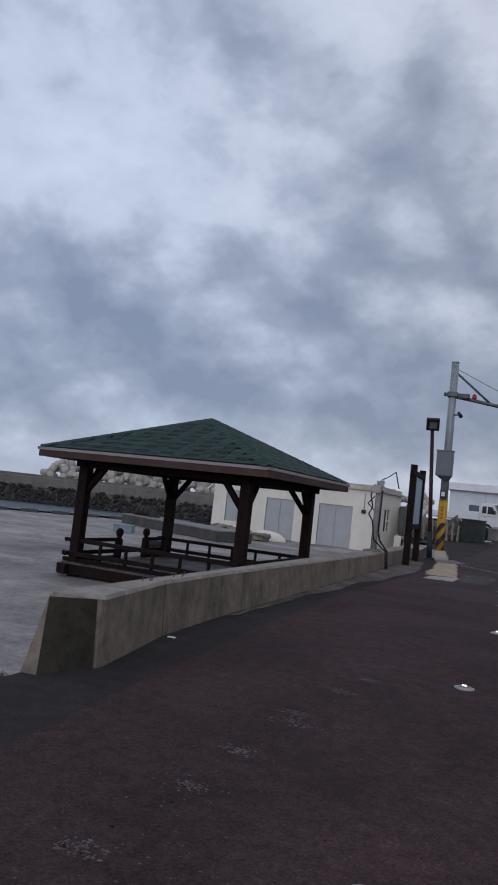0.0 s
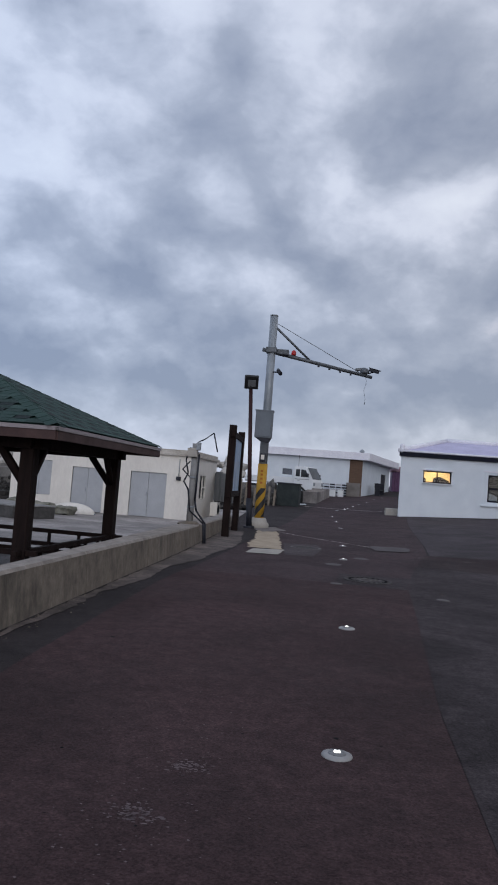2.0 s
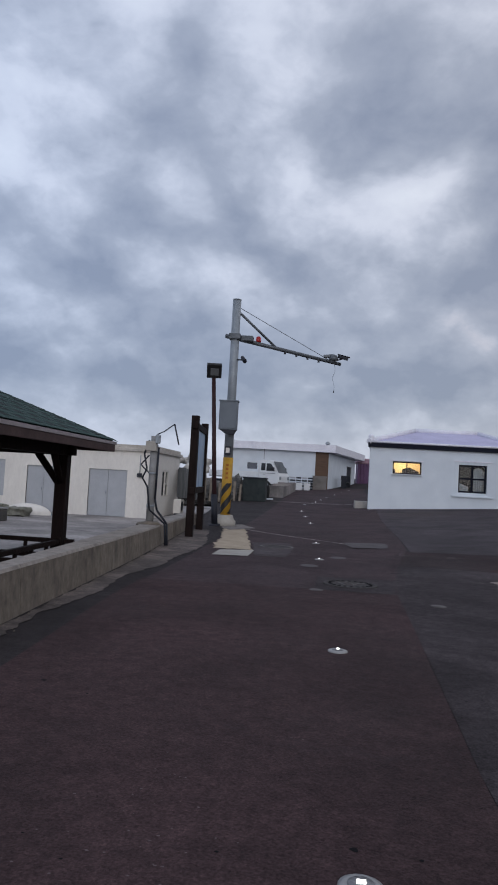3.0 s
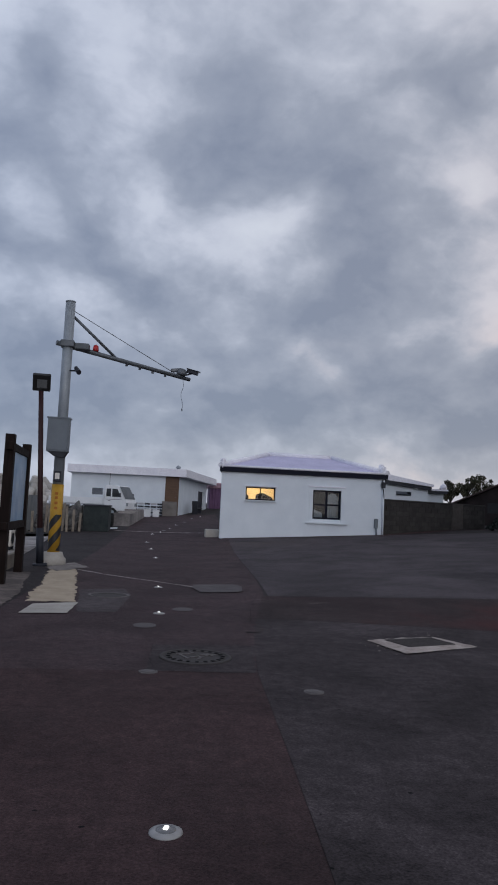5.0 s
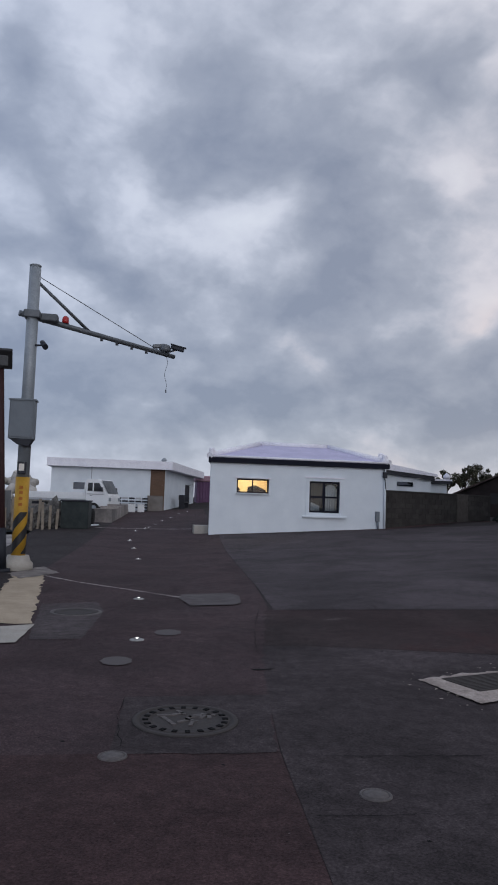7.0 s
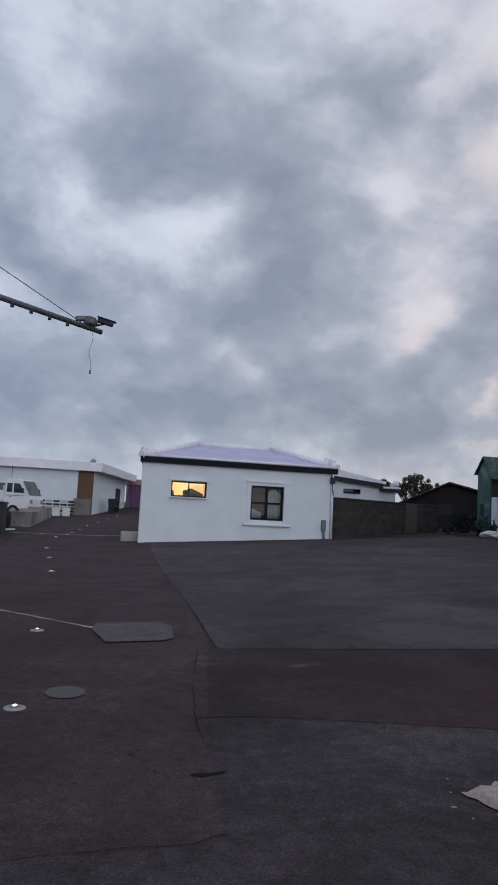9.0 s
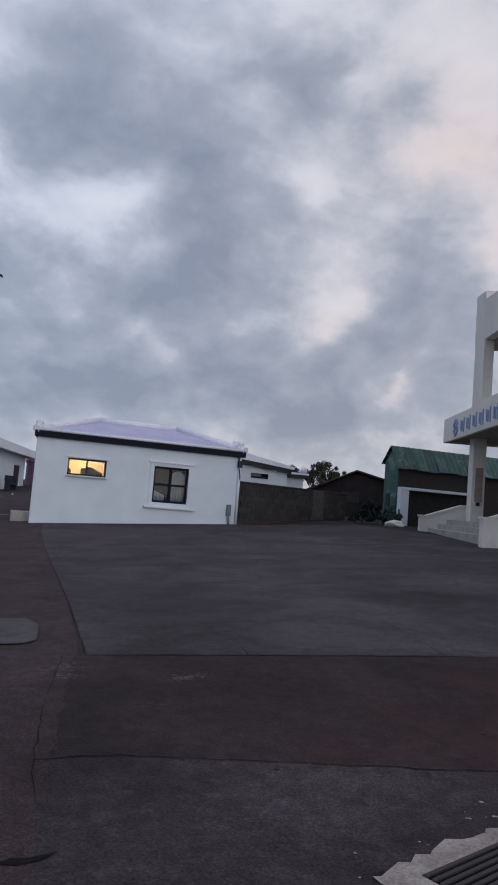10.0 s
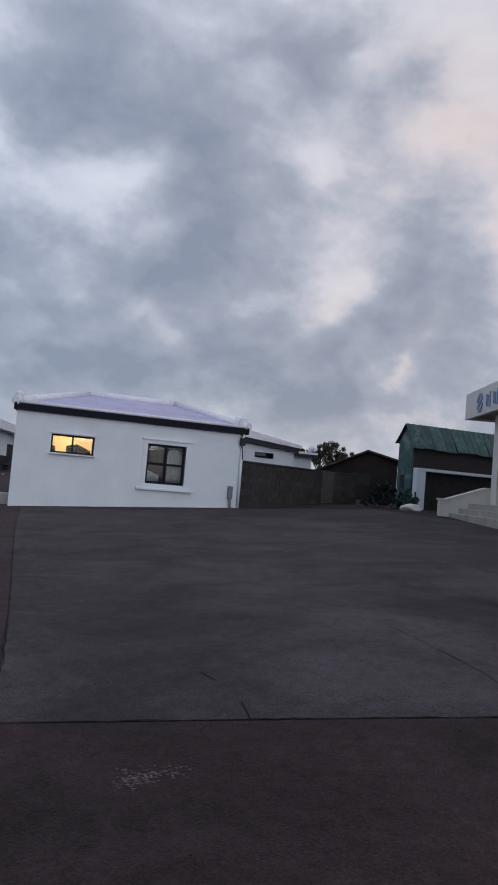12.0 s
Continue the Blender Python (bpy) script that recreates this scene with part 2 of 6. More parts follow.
    if bump:
        h = add("ShaderNodeMath", operation="MULTIPLY_ADD", ins={0: n1, 1: 0.6, 2: n2}).outputs[0]
        bp = add("ShaderNodeBump", ins={"Strength": bump, "Distance": bump_d, "Height": h})
        m.node_tree.links.new(bp.outputs[0], b.inputs["Normal"])
    add("ShaderNodeOutputMaterial", ins={0: b.outputs[0]})
    MATS[name] = m
    return m


def glass_material(name, tint, rough=0.03):
    m = bpy.data.materials.new(name)
    m.use_nodes = True
    add = nodes_of(m.node_tree)
    gl = add("ShaderNodeBsdfGlossy", ins={"Color": (0.9, 0.92, 0.95, 1), "Roughness": rough})
    tr = add("ShaderNodeBsdfTransparent", ins={"Color": (*tint, 1)})
    fr = add("ShaderNodeFresnel", ins={"IOR": 1.5})
    mx = add("ShaderNodeMixShader", ins={0: fr.outputs[0], 1: tr.outputs[0], 2: gl.outputs[0]})
    add("ShaderNodeOutputMaterial", ins={0: mx.outputs[0]})
    return m


asphalt = material("asphalt", agg=0.16, col=(0.027, 0.0225, 0.0235), col2=(0.038, 0.032, 0.033), rough=0.9, spec=0.15, scale=0.9, fine=95, bump=0.8, grain=0.42, mott=0.22, big=0.22, spot=(0.054, 0.047, 0.046), spot_amount=-0.02)
asphalt_red = material("red_asphalt", agg=0.24, col=(0.0405, 0.0242, 0.0250), col2=(0.0525, 0.0315, 0.0328), rough=0.9, spec=0.15, scale=0.7, fine=95, bump=0.5, grain=0.42, mott=0.25, big=0.2, spot=(0.030, 0.024, 0.027), spot_amount=0.03)
asphalt_lot = material("lot_asphalt", agg=0.14, col=(0.047, 0.0385, 0.0425), col2=(0.071, 0.060, 0.065), rough=0.88, spec=0.15, scale=0.35, fine=80, bump=0.6, grain=0.45, mott=0.18, big=0.28, spot=(0.030, 0.026, 0.029), spot_amount=0.06)
asphalt_dark = material("patch_asphalt", agg=0.2, col=(0.043, 0.029, 0.0315), col2=(0.060, 0.041, 0.044), rough=0.9, spec=0.15, scale=1.1, fine=90, bump=0.6, grain=0.5, mott=0.22, big=0.2)
asphalt_near = material("near_lot_asphalt", agg=0.2, col=(0.0365, 0.0295, 0.0315), col2=(0.054, 0.0445, 0.047), rough=0.9, spec=0.12, scale=0.8, fine=80, bump=0.5, grain=0.45, mott=0.28, big=0.3, spot=(0.025, 0.020, 0.0225), spot_amount=0.05)
asphalt_brown = material("brown_asphalt", agg=0.2, col=(0.0315, 0.0220, 0.0225), col2=(0.042, 0.0275, 0.0285), rough=0.9, spec=0.15, scale=0.45, fine=80, bump=0.7, grain=0.40, mott=0.25, big=0.22, spot=(0.060, 0.023, 0.0235), spot_amount=0.08)
asphalt_pale = material("pale_patch_asphalt", agg=0.2, col=(0.057, 0.047, 0.050), col2=(0.080, 0.067, 0.069), rough=0.9, spec=0.15, mott=0.3, big=0.2, scale=2.5, fine=80, bump=0.5, grain=0.4)
crack_mat = material("crack_tar_and_shade", (0.010, 0.010, 0.011), rough=0.9, spec=0.1, scale=6, bump=0.2)
chip_mat = material("pale_chip", (0.16, 0.125, 0.130), (0.085, 0.066, 0.070), rough=0.9, spec=0.2, scale=9, bump=0.0)
concrete = material("concrete", (0.20, 0.168, 0.134), (0.118, 0.098, 0.080), rough=0.9, scale=1.6, fine=40, bump=0.3, spot=(0.045, 0.041, 0.033), spot_amount=0.07, mott=0.3, stretch=(1, 1, 0.6))
concrete_top = material("concrete_light", (0.42, 0.39, 0.35), (0.30, 0.28, 0.25), rough=0.9, scale=2.2, fine=50, bump=0.3)
# wall top toned paler, with the sky's light put into its colour
wall_cap = material("sky_lit_worn_cap", (0.30, 0.265, 0.235), (0.21, 0.185, 0.165), rough=0.9, scale=2.2, fine=50, bump=0.3, mott=0.2, spot=(0.11, 0.10, 0.09), spot_amount=-0.02)
apron_mat = material("apron_concrete", (0.31, 0.28, 0.265), (0.19, 0.172, 0.165), rough=0.7, scale=0.4, fine=20, bump=0.2, spot=(0.085, 0.078, 0.077), spot_amount=0.09, mott=0.2, big=0.28)
sand_mat = material("sandy_concrete", (0.44, 0.355, 0.26), (0.34, 0.275, 0.20), rough=0.95, scale=2.5, fine=50, bump=0.4)
white_paint = material("white_paint", (0.675, 0.72, 0.765), (0.605, 0.65, 0.70), rough=0.75, scale=1.2, fine=30, bump=0.03, bump_d=0.004, grain=0.025, spot=(0.62, 0.62, 0.62), spot_amount=-0.04)
cream_paint = material("cream_paint", (0.74, 0.70, 0.64), (0.66, 0.62, 0.57), rough=0.75, scale=1.0, fine=30, bump=0.03, bump_d=0.004, grain=0.03, spot=(0.46, 0.41, 0.355), spot_amount=-0.01, stretch=(1, 1, 0.4), mott=0.05)
stained_render = material("stained_render", (0.50, 0.465, 0.42), (0.36, 0.325, 0.285), rough=0.85, scale=1.4, fine=30, bump=0.15, spot=(0.15, 0.13, 0.11), spot_amount=0.03, mott=0.2, stretch=(1, 1, 2.5))
roof_white = material("roof_plaster", (0.80, 0.79, 0.84), (0.70, 0.69, 0.76), rough=0.7, scale=2, fine=25, bump=0.2)
roof_lav = material("lavender_roof", (0.50, 0.47, 0.66), (0.43, 0.41, 0.58), rough=0.5, scale=1.4, fine=20, bump=0.15)
navy_trim = material("navy_trim", (0.007, 0.008, 0.016), (0.012, 0.013, 0.023), rough=0.7, spec=0.12, scale=4, bump=0.1)
dark_trim = material("dark_trim", (0.016, 0.018, 0.028), rough=0.6, scale=4, bump=0.1)
timber = material("stained_timber", (0.017, 0.0095, 0.0082), (0.010, 0.0065, 0.006), rough=0.75, spec=0.12, scale=3, fine=30, bump=0.3, stretch=(6, 6, 0.8))
deck_wood = material("wet_deck_wood", (0.085, 0.07, 0.064), (0.05, 0.04, 0.037), rough=0.6, scale=3, fine=30, bump=0.2, rnd=0.25)
timber_red = material("fascia_timber", (0.062, 0.030, 0.026), (0.042, 0.021, 0.019), rough=0.65, scale=3, fine=30, bump=0.25)
flash_mat = material("roof_edge_metal", (0.30, 0.26, 0.265), (0.24, 0.205, 0.21), rough=0.5, scale=5, bump=0.1)
shingle_mat = material("green_shingle", (0.018, 0.046, 0.039), (0.014, 0.035, 0.031), rough=0.9, scale=3, fine=80, bump=0.6, rnd=0.25)
# darker copy of the shingle green, for the shadow dashes between layers
shingle_shadow = material("shadowed_green_shingle", (0.007, 0.017, 0.018), (0.005, 0.013, 0.014), rough=0.9, scale=3, fine=80, bump=0.6, rnd=0.3)
door_grey = material("grey_door_paint", (0.40, 0.41, 0.43), (0.35, 0.36, 0.38), rough=0.55, scale=2, bump=0.08)
galv = material("galvanized_steel", (0.29, 0.315, 0.34), (0.235, 0.26, 0.285), rough=0.5, metal=0.25, scale=4, fine=40, bump=0.08)
arm_steel = material("dark_galvanized_steel", (0.115, 0.125, 0.14), (0.085, 0.095, 0.105), rough=0.5, metal=0.2, scale=4, fine=40, bump=0.08)
box_grey = material("cabinet_paint", (0.135, 0.155, 0.178), (0.115, 0.132, 0.152), rough=0.5, scale=3, bump=0.05, spot=(0.18, 0.175, 0.17), spot_amount=-0.04)
yellow = material("warning_yellow", (0.50, 0.285, 0.025), (0.40, 0.22, 0.025), rough=0.6, scale=6, bump=0.1, spot=(0.30, 0.20, 0.05), spot_amount=-0.03)
black_paint = material("black_paint", (0.02, 0.02, 0.022), rough=0.5, scale=5, bump=0.1)
red_lamp = material("red_beacon", (0.45, 0.02, 0.02), rough=0.25, scale=4, bump=0.0)
post_rust = material("brown_post_paint", (0.040, 0.017, 0.018), (0.028, 0.013, 0.014), rough=0.6, spec=0.2, scale=5, bump=0.15)
block_mat = material("grey_block", (0.050, 0.045, 0.042), (0.036, 0.033, 0.031), rough=0.95, scale=3, fine=50, bump=0.4, rnd=0.15)
brown_panel = material("brown_wood_panel", (0.115, 0.060, 0.032), (0.08, 0.042, 0.024), rough=0.6, scale=3, fine=30, bump=0.2, stretch=(0.5, 1, 6))
rust_brown = material("brown_barn", (0.026, 0.017, 0.016), (0.017, 0.012, 0.012), rough=0.85, scale=2, bump=0.3)
green_tin = material("green_tin", (0.042, 0.100, 0.088), (0.028, 0.068, 0.060), rnd=0.3, rough=0.6, scale=2, bump=0.15, spot=(0.17, 0.225, 0.205), spot_amount=0.07, mott=0.25)
purple = material("purple_panel", (0.13, 0.06, 0.14), (0.10, 0.045, 0.105), rough=0.6, scale=2, bump=0.1)
tetra_mat = material("tetrapod_concrete", (0.44, 0.42, 0.39), (0.34, 0.32, 0.30), rough=0.9, scale=1.0, fine=12, bump=0.3, rnd=0.12)
rock_mat = material("dark_rock", (0.016, 0.0145, 0.014), (0.032, 0.029, 0.027), rough=0.95, scale=0.8, fine=8, bump=0.5)
break_mat = material("breakwater_concrete", (0.18, 0.17, 0.16), (0.115, 0.11, 0.105), rough=0.9, scale=0.6, fine=10, bump=0.3, stretch=(1, 1, 0.5), mott=0.25)
water_mat = material("harbour_water", (0.03, 0.05, 0.065), (0.025, 0.042, 0.055), rough=0.42, scale=0.6, fine=2.5, bump=0.8, bump_d=0.15, spec=0.5)
chrome = material("stud_metal", (0.34, 0.335, 0.33), (0.26, 0.255, 0.25), rough=0.45, metal=0.3, scale=30, bump=0.1)
reflector = material("white_reflector", (0.95, 0.95, 0.95), rough=0.2, scale=30, bump=0.0)
iron = material("cast_iron", (0.046, 0.041, 0.041), (0.060, 0.054, 0.053), rough=0.85, metal=0.0, spec=0.2, scale=12, bump=0.2)
glass = glass_material("window_glass", (0.75, 0.8, 0.82))
dark_glass = glass_material("dark_glass", (0.25, 0.27, 0.3))


# ---- mesh helpers ----
def box(bm, x0, x1, y0, y1, z0, z1, m=None, bevel=0.0):
    v = [bm.verts.new((x, y, z)) for x in (x0, x1) for y in (y0, y1) for z in (z0, z1)]
    fs = [bm.faces.new([v[i] for i in f]) for f in ((0, 1, 3, 2), (4, 6, 7, 5), (0, 4, 5, 1), (2, 3, 7, 6), (0, 2, 6, 4), (1, 5, 7, 3))]
    if bevel:
        r = bmesh.ops.bevel(bm, geom=list({e for f in fs for e in f.edges}), offset=bevel, segments=2, affect="EDGES", profile=0.5)
        v = list({w for f in r["faces"] for w in f.verts} | {w for w in v if w.is_valid})
    if m is not None:
        bmesh.ops.transform(bm, matrix=m, verts=v)
    return v


def rod(bm, p, q, r0, r1=None, n=10, cap=True):
    p, q, r1 = Vector(p), Vector(q), r0 if r1 is None else r1
    d = (q - p).normalized()
    a = d.orthogonal().normalized()
    b = d.cross(a)
    ring = lambda c, r: [bm.verts.new(c + r * (math.cos(k * math.tau / n) * a + math.sin(k * math.tau / n) * b)) for k in range(n)]
    u, w = ring(p, r0), ring(q, r1)
    for k in range(n):
        f = bm.faces.new((u[k], u[(k + 1) % n], w[(k + 1) % n], w[k]))
        f.smooth = True
    if cap:
        bm.faces.new(u[::-1])
        bm.faces.new(w)
    return u + w


def lathe(bm, profile, n=16, at=(0, 0, 0)):
    """A turned shape from (radius, height) pairs about the upright axis."""
    rings = [[bm.verts.new((at[0] + r * math.cos(k * math.tau / n), at[1] + r * math.sin(k * math.tau / n), at[2] + z)) for k in range(n)] for r, z in profile]
    for a, b in zip(rings, rings[1:]):
        for k in range(n):
            f = bm.faces.new((a[k], a[(k + 1) % n], b[(k + 1) % n], b[k]))
            f.smooth = True
    bm.faces.new(rings[0][::-1])
    bm.faces.new(rings[-1])


def prism(bm, outline, z0, z1, m=None):
    lo = [bm.verts.new((x, y, z0)) for x, y in outline]
    hi = [bm.verts.new((x, y, z1)) for x, y in outline]
    n = len(outline)
    for k in range(n):
        bm.faces.new((lo[k], lo[(k + 1) % n], hi[(k + 1) % n], hi[k]))
    bm.faces.new(lo[::-1])
    bm.faces.new(hi)
    if m is not None:
        bmesh.ops.transform(bm, matrix=m, verts=lo + hi)
    return lo + hi


def tube(bm, pts, r, n=6):
    for a, b in zip(pts, pts[1:]):
        rod(bm, a, b, r, n=n)


def holed_wall(bm, w, h, t, holes, z0=0.0, m=None):
    """A wall in x 0..w, y 0..t, z z0..h with openings (x0, x1, z0, z1) through it."""
    xs = sorted({0, w, *(v for k in holes for v in k[:2])})
    zs = sorted({z0, h, *(v for k in holes for v in k[2:])})
    made = []
    for xa, xb in zip(xs, xs[1:]):
        for za, zb in zip(zs, zs[1:]):
            cx, cz = (xa + xb) / 2, (za + zb) / 2
            if not any(k[0] < cx < k[1] and k[2] < cz < k[3] for k in holes):
                made += box(bm, xa, xb, 0, t, za, zb)
    bmesh.ops.remove_doubles(bm, verts=made, dist=1e-4)
    seen = {}
    for f in list(bm.faces):
        key = tuple(round(c, 3) for c in f.calc_center_median())
        seen.setdefault(key, []).append(f)
    bmesh.ops.delete(bm, geom=[f for fs in seen.values() if len(fs) > 1 for f in fs], context="FACES_ONLY")
    if m is not None:
        bmesh.ops.transform(bm, matrix=m, verts=[v for v in bm.verts])


def mesh_of(bm, name, mat):
    bmesh.ops.recalc_face_normals(bm, faces=bm.faces)
    me = bpy.data.meshes.new(name)
    bm.to_mesh(me)
    bm.free()
    me.materials.append(mat)
    return me


def part(name, bm, mat, parent=None, label=""):
    ob = new(name, mesh_of(bm, name, mat))
    ob.parent = parent
    return tagged(ob, label)


def thing(name, m, label, category, group="", kind=""):
    ob = new(name)
    ob.empty_display_size = 0.2
    ob.matrix_world = m
    return tagged(ob, label, category, group, kind)


def shared(name, mesh, parent, m):
    ob = new(name, mesh)
    ob.parent = parent
    ob.matrix_local = m
    return ob


def B():
    return bmesh.new()


# ---- ground ----
def sstep(a, b, v):
    k = min(max((v - a) / (b - a), 0.0), 1.0)
    return k * k * (3 - 2 * k)


def splus(v, s=1.0):
    return s * math.log1p(math.exp(min(v / s, 40)))


def wall_x(y):
    """The road face of the sea wall, which curves out from its end to a straight run."""
    return float(np.interp(y, (-60, 5.9, 6.6, 7.5, 8.8, 10.5, 13.0, 16.0, 18.2, 60), (-0.56, -0.57, -0.735, -0.82, -0.885, -0.935, -0.985, -1.06, -1.16, -3.25)))


def wall_wide(y):
    """The wall's thickness at the top."""
    return float(np.interp(y, (6.6, 7.5, 8.8, 10.5, 13.0, 16.0), (0.24, 0.20, 0.20, 0.24, 0.32, 0.40)))


def ground_z(x, y):
    """The lot rises gently to the east and away from the harbour."""
    east = min(splus(x - 2.2, 0.6), 13.0)
    return 0.060 * east * sstep(13, 22, y) + 0.030 * min(splus(y - 29, 2.0), 60.0)


APRON = -0.62


def build_ground():
    offs = [-4000, -300, -60, -12, -5, -2.5, -1.0, -0.32, -0.28, 0.0, 0.4, 0.8] + [1.2 + 0.6 * k for k in range(40)] + [30, 40, 60, 100, 300, 4000]
    ys = [-4000, -300, -60, -20] + [-10 + 0.75 * k for k in range(128)] + [90, 110, 150, 300, 4000]
    bm = B()
    grid = []
    for y in ys:
        row = []
        for o in offs:
            yy = min(max(y, -40), 60)
            x = wall_x(yy) + o
            z = ground_z(x, y)
            if o < -0.3:
                z = -0.66 if y < 26 and o > -20 else -4.0
                if y < 5.4:
                    z = -0.66 * sstep(0.3, 4.5, -o) - 0.01
            row.append(bm.verts.new((x, y, z)))
        grid.append(row)
    for a, b in zip(grid, grid[1:]):
        for k in range(len(offs) - 1):
            bm.faces.new((a[k], a[k + 1], b[k + 1], b[k]))
    for f in bm.faces:
        f.smooth = True
    return tagged(part("ground", bm, asphalt), "dark worn asphalt ground round the harbour lot", "ground", kind="structure")


build_ground()


def sheet(name, left, right, mat, label, lift=0.004, category="road", step=0.5, cols=6, near=0.0, far=0.0):
    """A thin layer of paving between two edges, each a list of (x, y) with rising y, laid on the ground."""
    def at(line, y):
        return float(np.interp(y, [p[1] for p in line], [p[0] for p in line]))
    y0, y1 = max(left[0][1], right[0][1]), min(left[-1][1], right[-1][1])
    n = max(2, int((y1 - y0) / step))
    bm = B()
    rows = []
    for k in range(n + 1):
        y = y0 + (y1 - y0) * k / n
        a, b = at(left, y), at(right, y)
        slant = near + (far - near) * k / n
        row = []
        for j in range(cols + 1):
            x = a + (b - a) * j / cols
            ys = y + slant * max(0.0, min(x, 16) - 3.3)
            row.append(bm.verts.new((x, ys, ground_z(x, ys) + lift)))
        rows.append(row)
    for a, b in zip(rows, rows[1:]):
        for k in range(cols):
            bm.faces.new((a[k], a[k + 1], b[k + 1], b[k]))
    return tagged(part(name, bm, mat), label, category, kind="structure")


def blob(name, outline, mat, label, lift=0.010, category="patch", wob=0.0, kind="structure", seed=1):
    """A flat patch with an uneven edge, laid on the ground."""
    rnd = random.Random(seed)
    pts = []
    for (x0, y0), (x1, y1) in zip(outline, outline[1:] + outline[:1]):
        n = max(1, int(math.hypot(x1 - x0, y1 - y0) / 0.12)) if wob else 1
        for k in range(n):
            f = k / n
            pts.append((x0 + (x1 - x0) * f + rnd.uniform(-wob, wob), y0 + (y1 - y0) * f + rnd.uniform(-wob, wob)))
    bm = B()
    bm.faces.new([bm.verts.new((x, y, ground_z(x, y) + lift)) for x, y in pts])
    bmesh.ops.triangulate(bm, faces=bm.faces[:])
    return tagged(part(name, bm, mat), label, category, kind=kind)


RED_R = [(2.2, -20), (2.3, 4), (2.33, 8.5), (2.51, 11.7), (2.62, 14.0)]
sheet("road_red", [(0.2, -20), (0.0, 4), (-0.20, 6), (-0.23, 6.69), (-0.38, 8.50), (-0.52, 12.5), (-0.50, 14.02)], RED_R, asphalt_red, "worn reddish asphalt lane beside the sea wall", category="road", step=0.35)
sheet("road_far", [(-0.47, 13.98), (-0.40, 16.42), (-0.3, 24), (0.0, 34), (0.3, 46), (0.8, 58)], [(2.618, 13.98), (2.76, 15.3), (2.87, 16.1), (3.47, 19.5), (3.65, 22.0), (4.0, 30), (4.35, 35.3), (4.9, 46), (5.6, 60)], asphalt_dark, "dark asphalt lane climbing past the white house", step=0.6)
sheet("lot", [(3.50, 19.27), (3.66, 22.0), (4.005, 30), (4.355, 35.72)], [(24, 19.27), (22, 25), (18, 30), (16, 35.7)], asphalt_lot, "grey asphalt car park in front of the white house", category="car park", step=0.5, cols=30, near=-0.178)
sheet("lot_band", [(2.95, 17.02), (3.30, 19.25)], [(26, 17.02), (24, 19.25)], asphalt_brown, "brown-red asphalt strip across the car park", category="car park", step=0.3, cols=30, near=-0.30, far=-0.178)
sheet("lot_near", [(2.203, -20), (2.303, 4), (2.333, 8.5), (2.513, 11.7), (2.623, 14.0), (2.763, 15.3), (2.90, 17.03)], [(20, -20), (20, 8.5), (22, 12), (24, 14), (26, 15), (26, 17.03)], asphalt_near, "patched grey asphalt in the near car park", category="car park", step=0.4, cols=30, far=-0.30)

# ---- apron, sea, breakwater ----
QD = Vector((0.62, 0.785)).normalized()


def quay(k):
    return (-20.8 + QD.x * k, 31.9 + QD.y * k)


bm = B()
prism(bm, [(-0.9, 6.6), (-1.15, 17), (-1.9, 26), (-2.2, 60), quay(32), quay(-50), (-30, 13), (-9, 9.6), (-5, 8.4)], -4.0, APRON)
bmesh.ops.triangulate(bm, faces=bm.faces[:])
tagged(part("pavement", bm, apron_mat), "pale worn concrete quay apron below the sea wall", "quay", kind="structure")
bm = B()
box(bm, -4000, 4000, -500, 4000, -2.3, -2.2)
tagged(part("water", bm, water_mat), "grey-blue harbour water under an overcast sky", "water", kind="structure")

BW = thing("breakwater", Matrix.Translation((-33, 84, 0)) @ Matrix.Rotation(radians(23), 4, "Z"), "long concrete breakwater with a dark rubble foot", "breakwater", kind="structure")
bm = B()
box(bm, -120, 60, 0, 6, -4, 0.9, bevel=0.05)
box(bm, -120, 60, -0.15, 0.6, -0.3, 0.1)
box(bm, -120, 60, 5, 6, 0.9, 1.25)
part("deck_wall", bm, break_mat, BW)
bm = B()
rr = random.Random(4)
for k in range(3600):
    x, dpt = rr.uniform(-90, 55), rr.random()
    r = rr.uniform(0.12, 0.30)
    v = bmesh.ops.create_icosphere(bm, subdivisions=1, radius=r, matrix=Matrix.Translation((x, -0.2 - 3.6 * dpt, -0.2 - 2.3 * dpt)))["verts"]
    for w in v:
        w.co += Vector((rr.uniform(-.3, .3), rr.uniform(-.3, .3), rr.uniform(-.3, .3))) * r
tagged(part("rubble", bm, rock_mat, BW, "dark wet rubble slope"), kind="stuff")


def tetrapod_mesh():
    bm = B()
    arms = [Vector((0, 0, 1)), Vector((0.943, 0, -0.333)), Vector((-0.471, 0.816, -0.333)), Vector((-0.471, -0.816, -0.333))]
    for a in arms:
        rod(bm, (0, 0, 0), a * 1.05, 0.50, 0.34, n=9)
        rod(bm, a * 1.05, a * 1.15, 0.34, 0.24, n=9)
    return mesh_of(bm, "tetrapod", tetra_mat)


tetra = tetrapod_mesh()
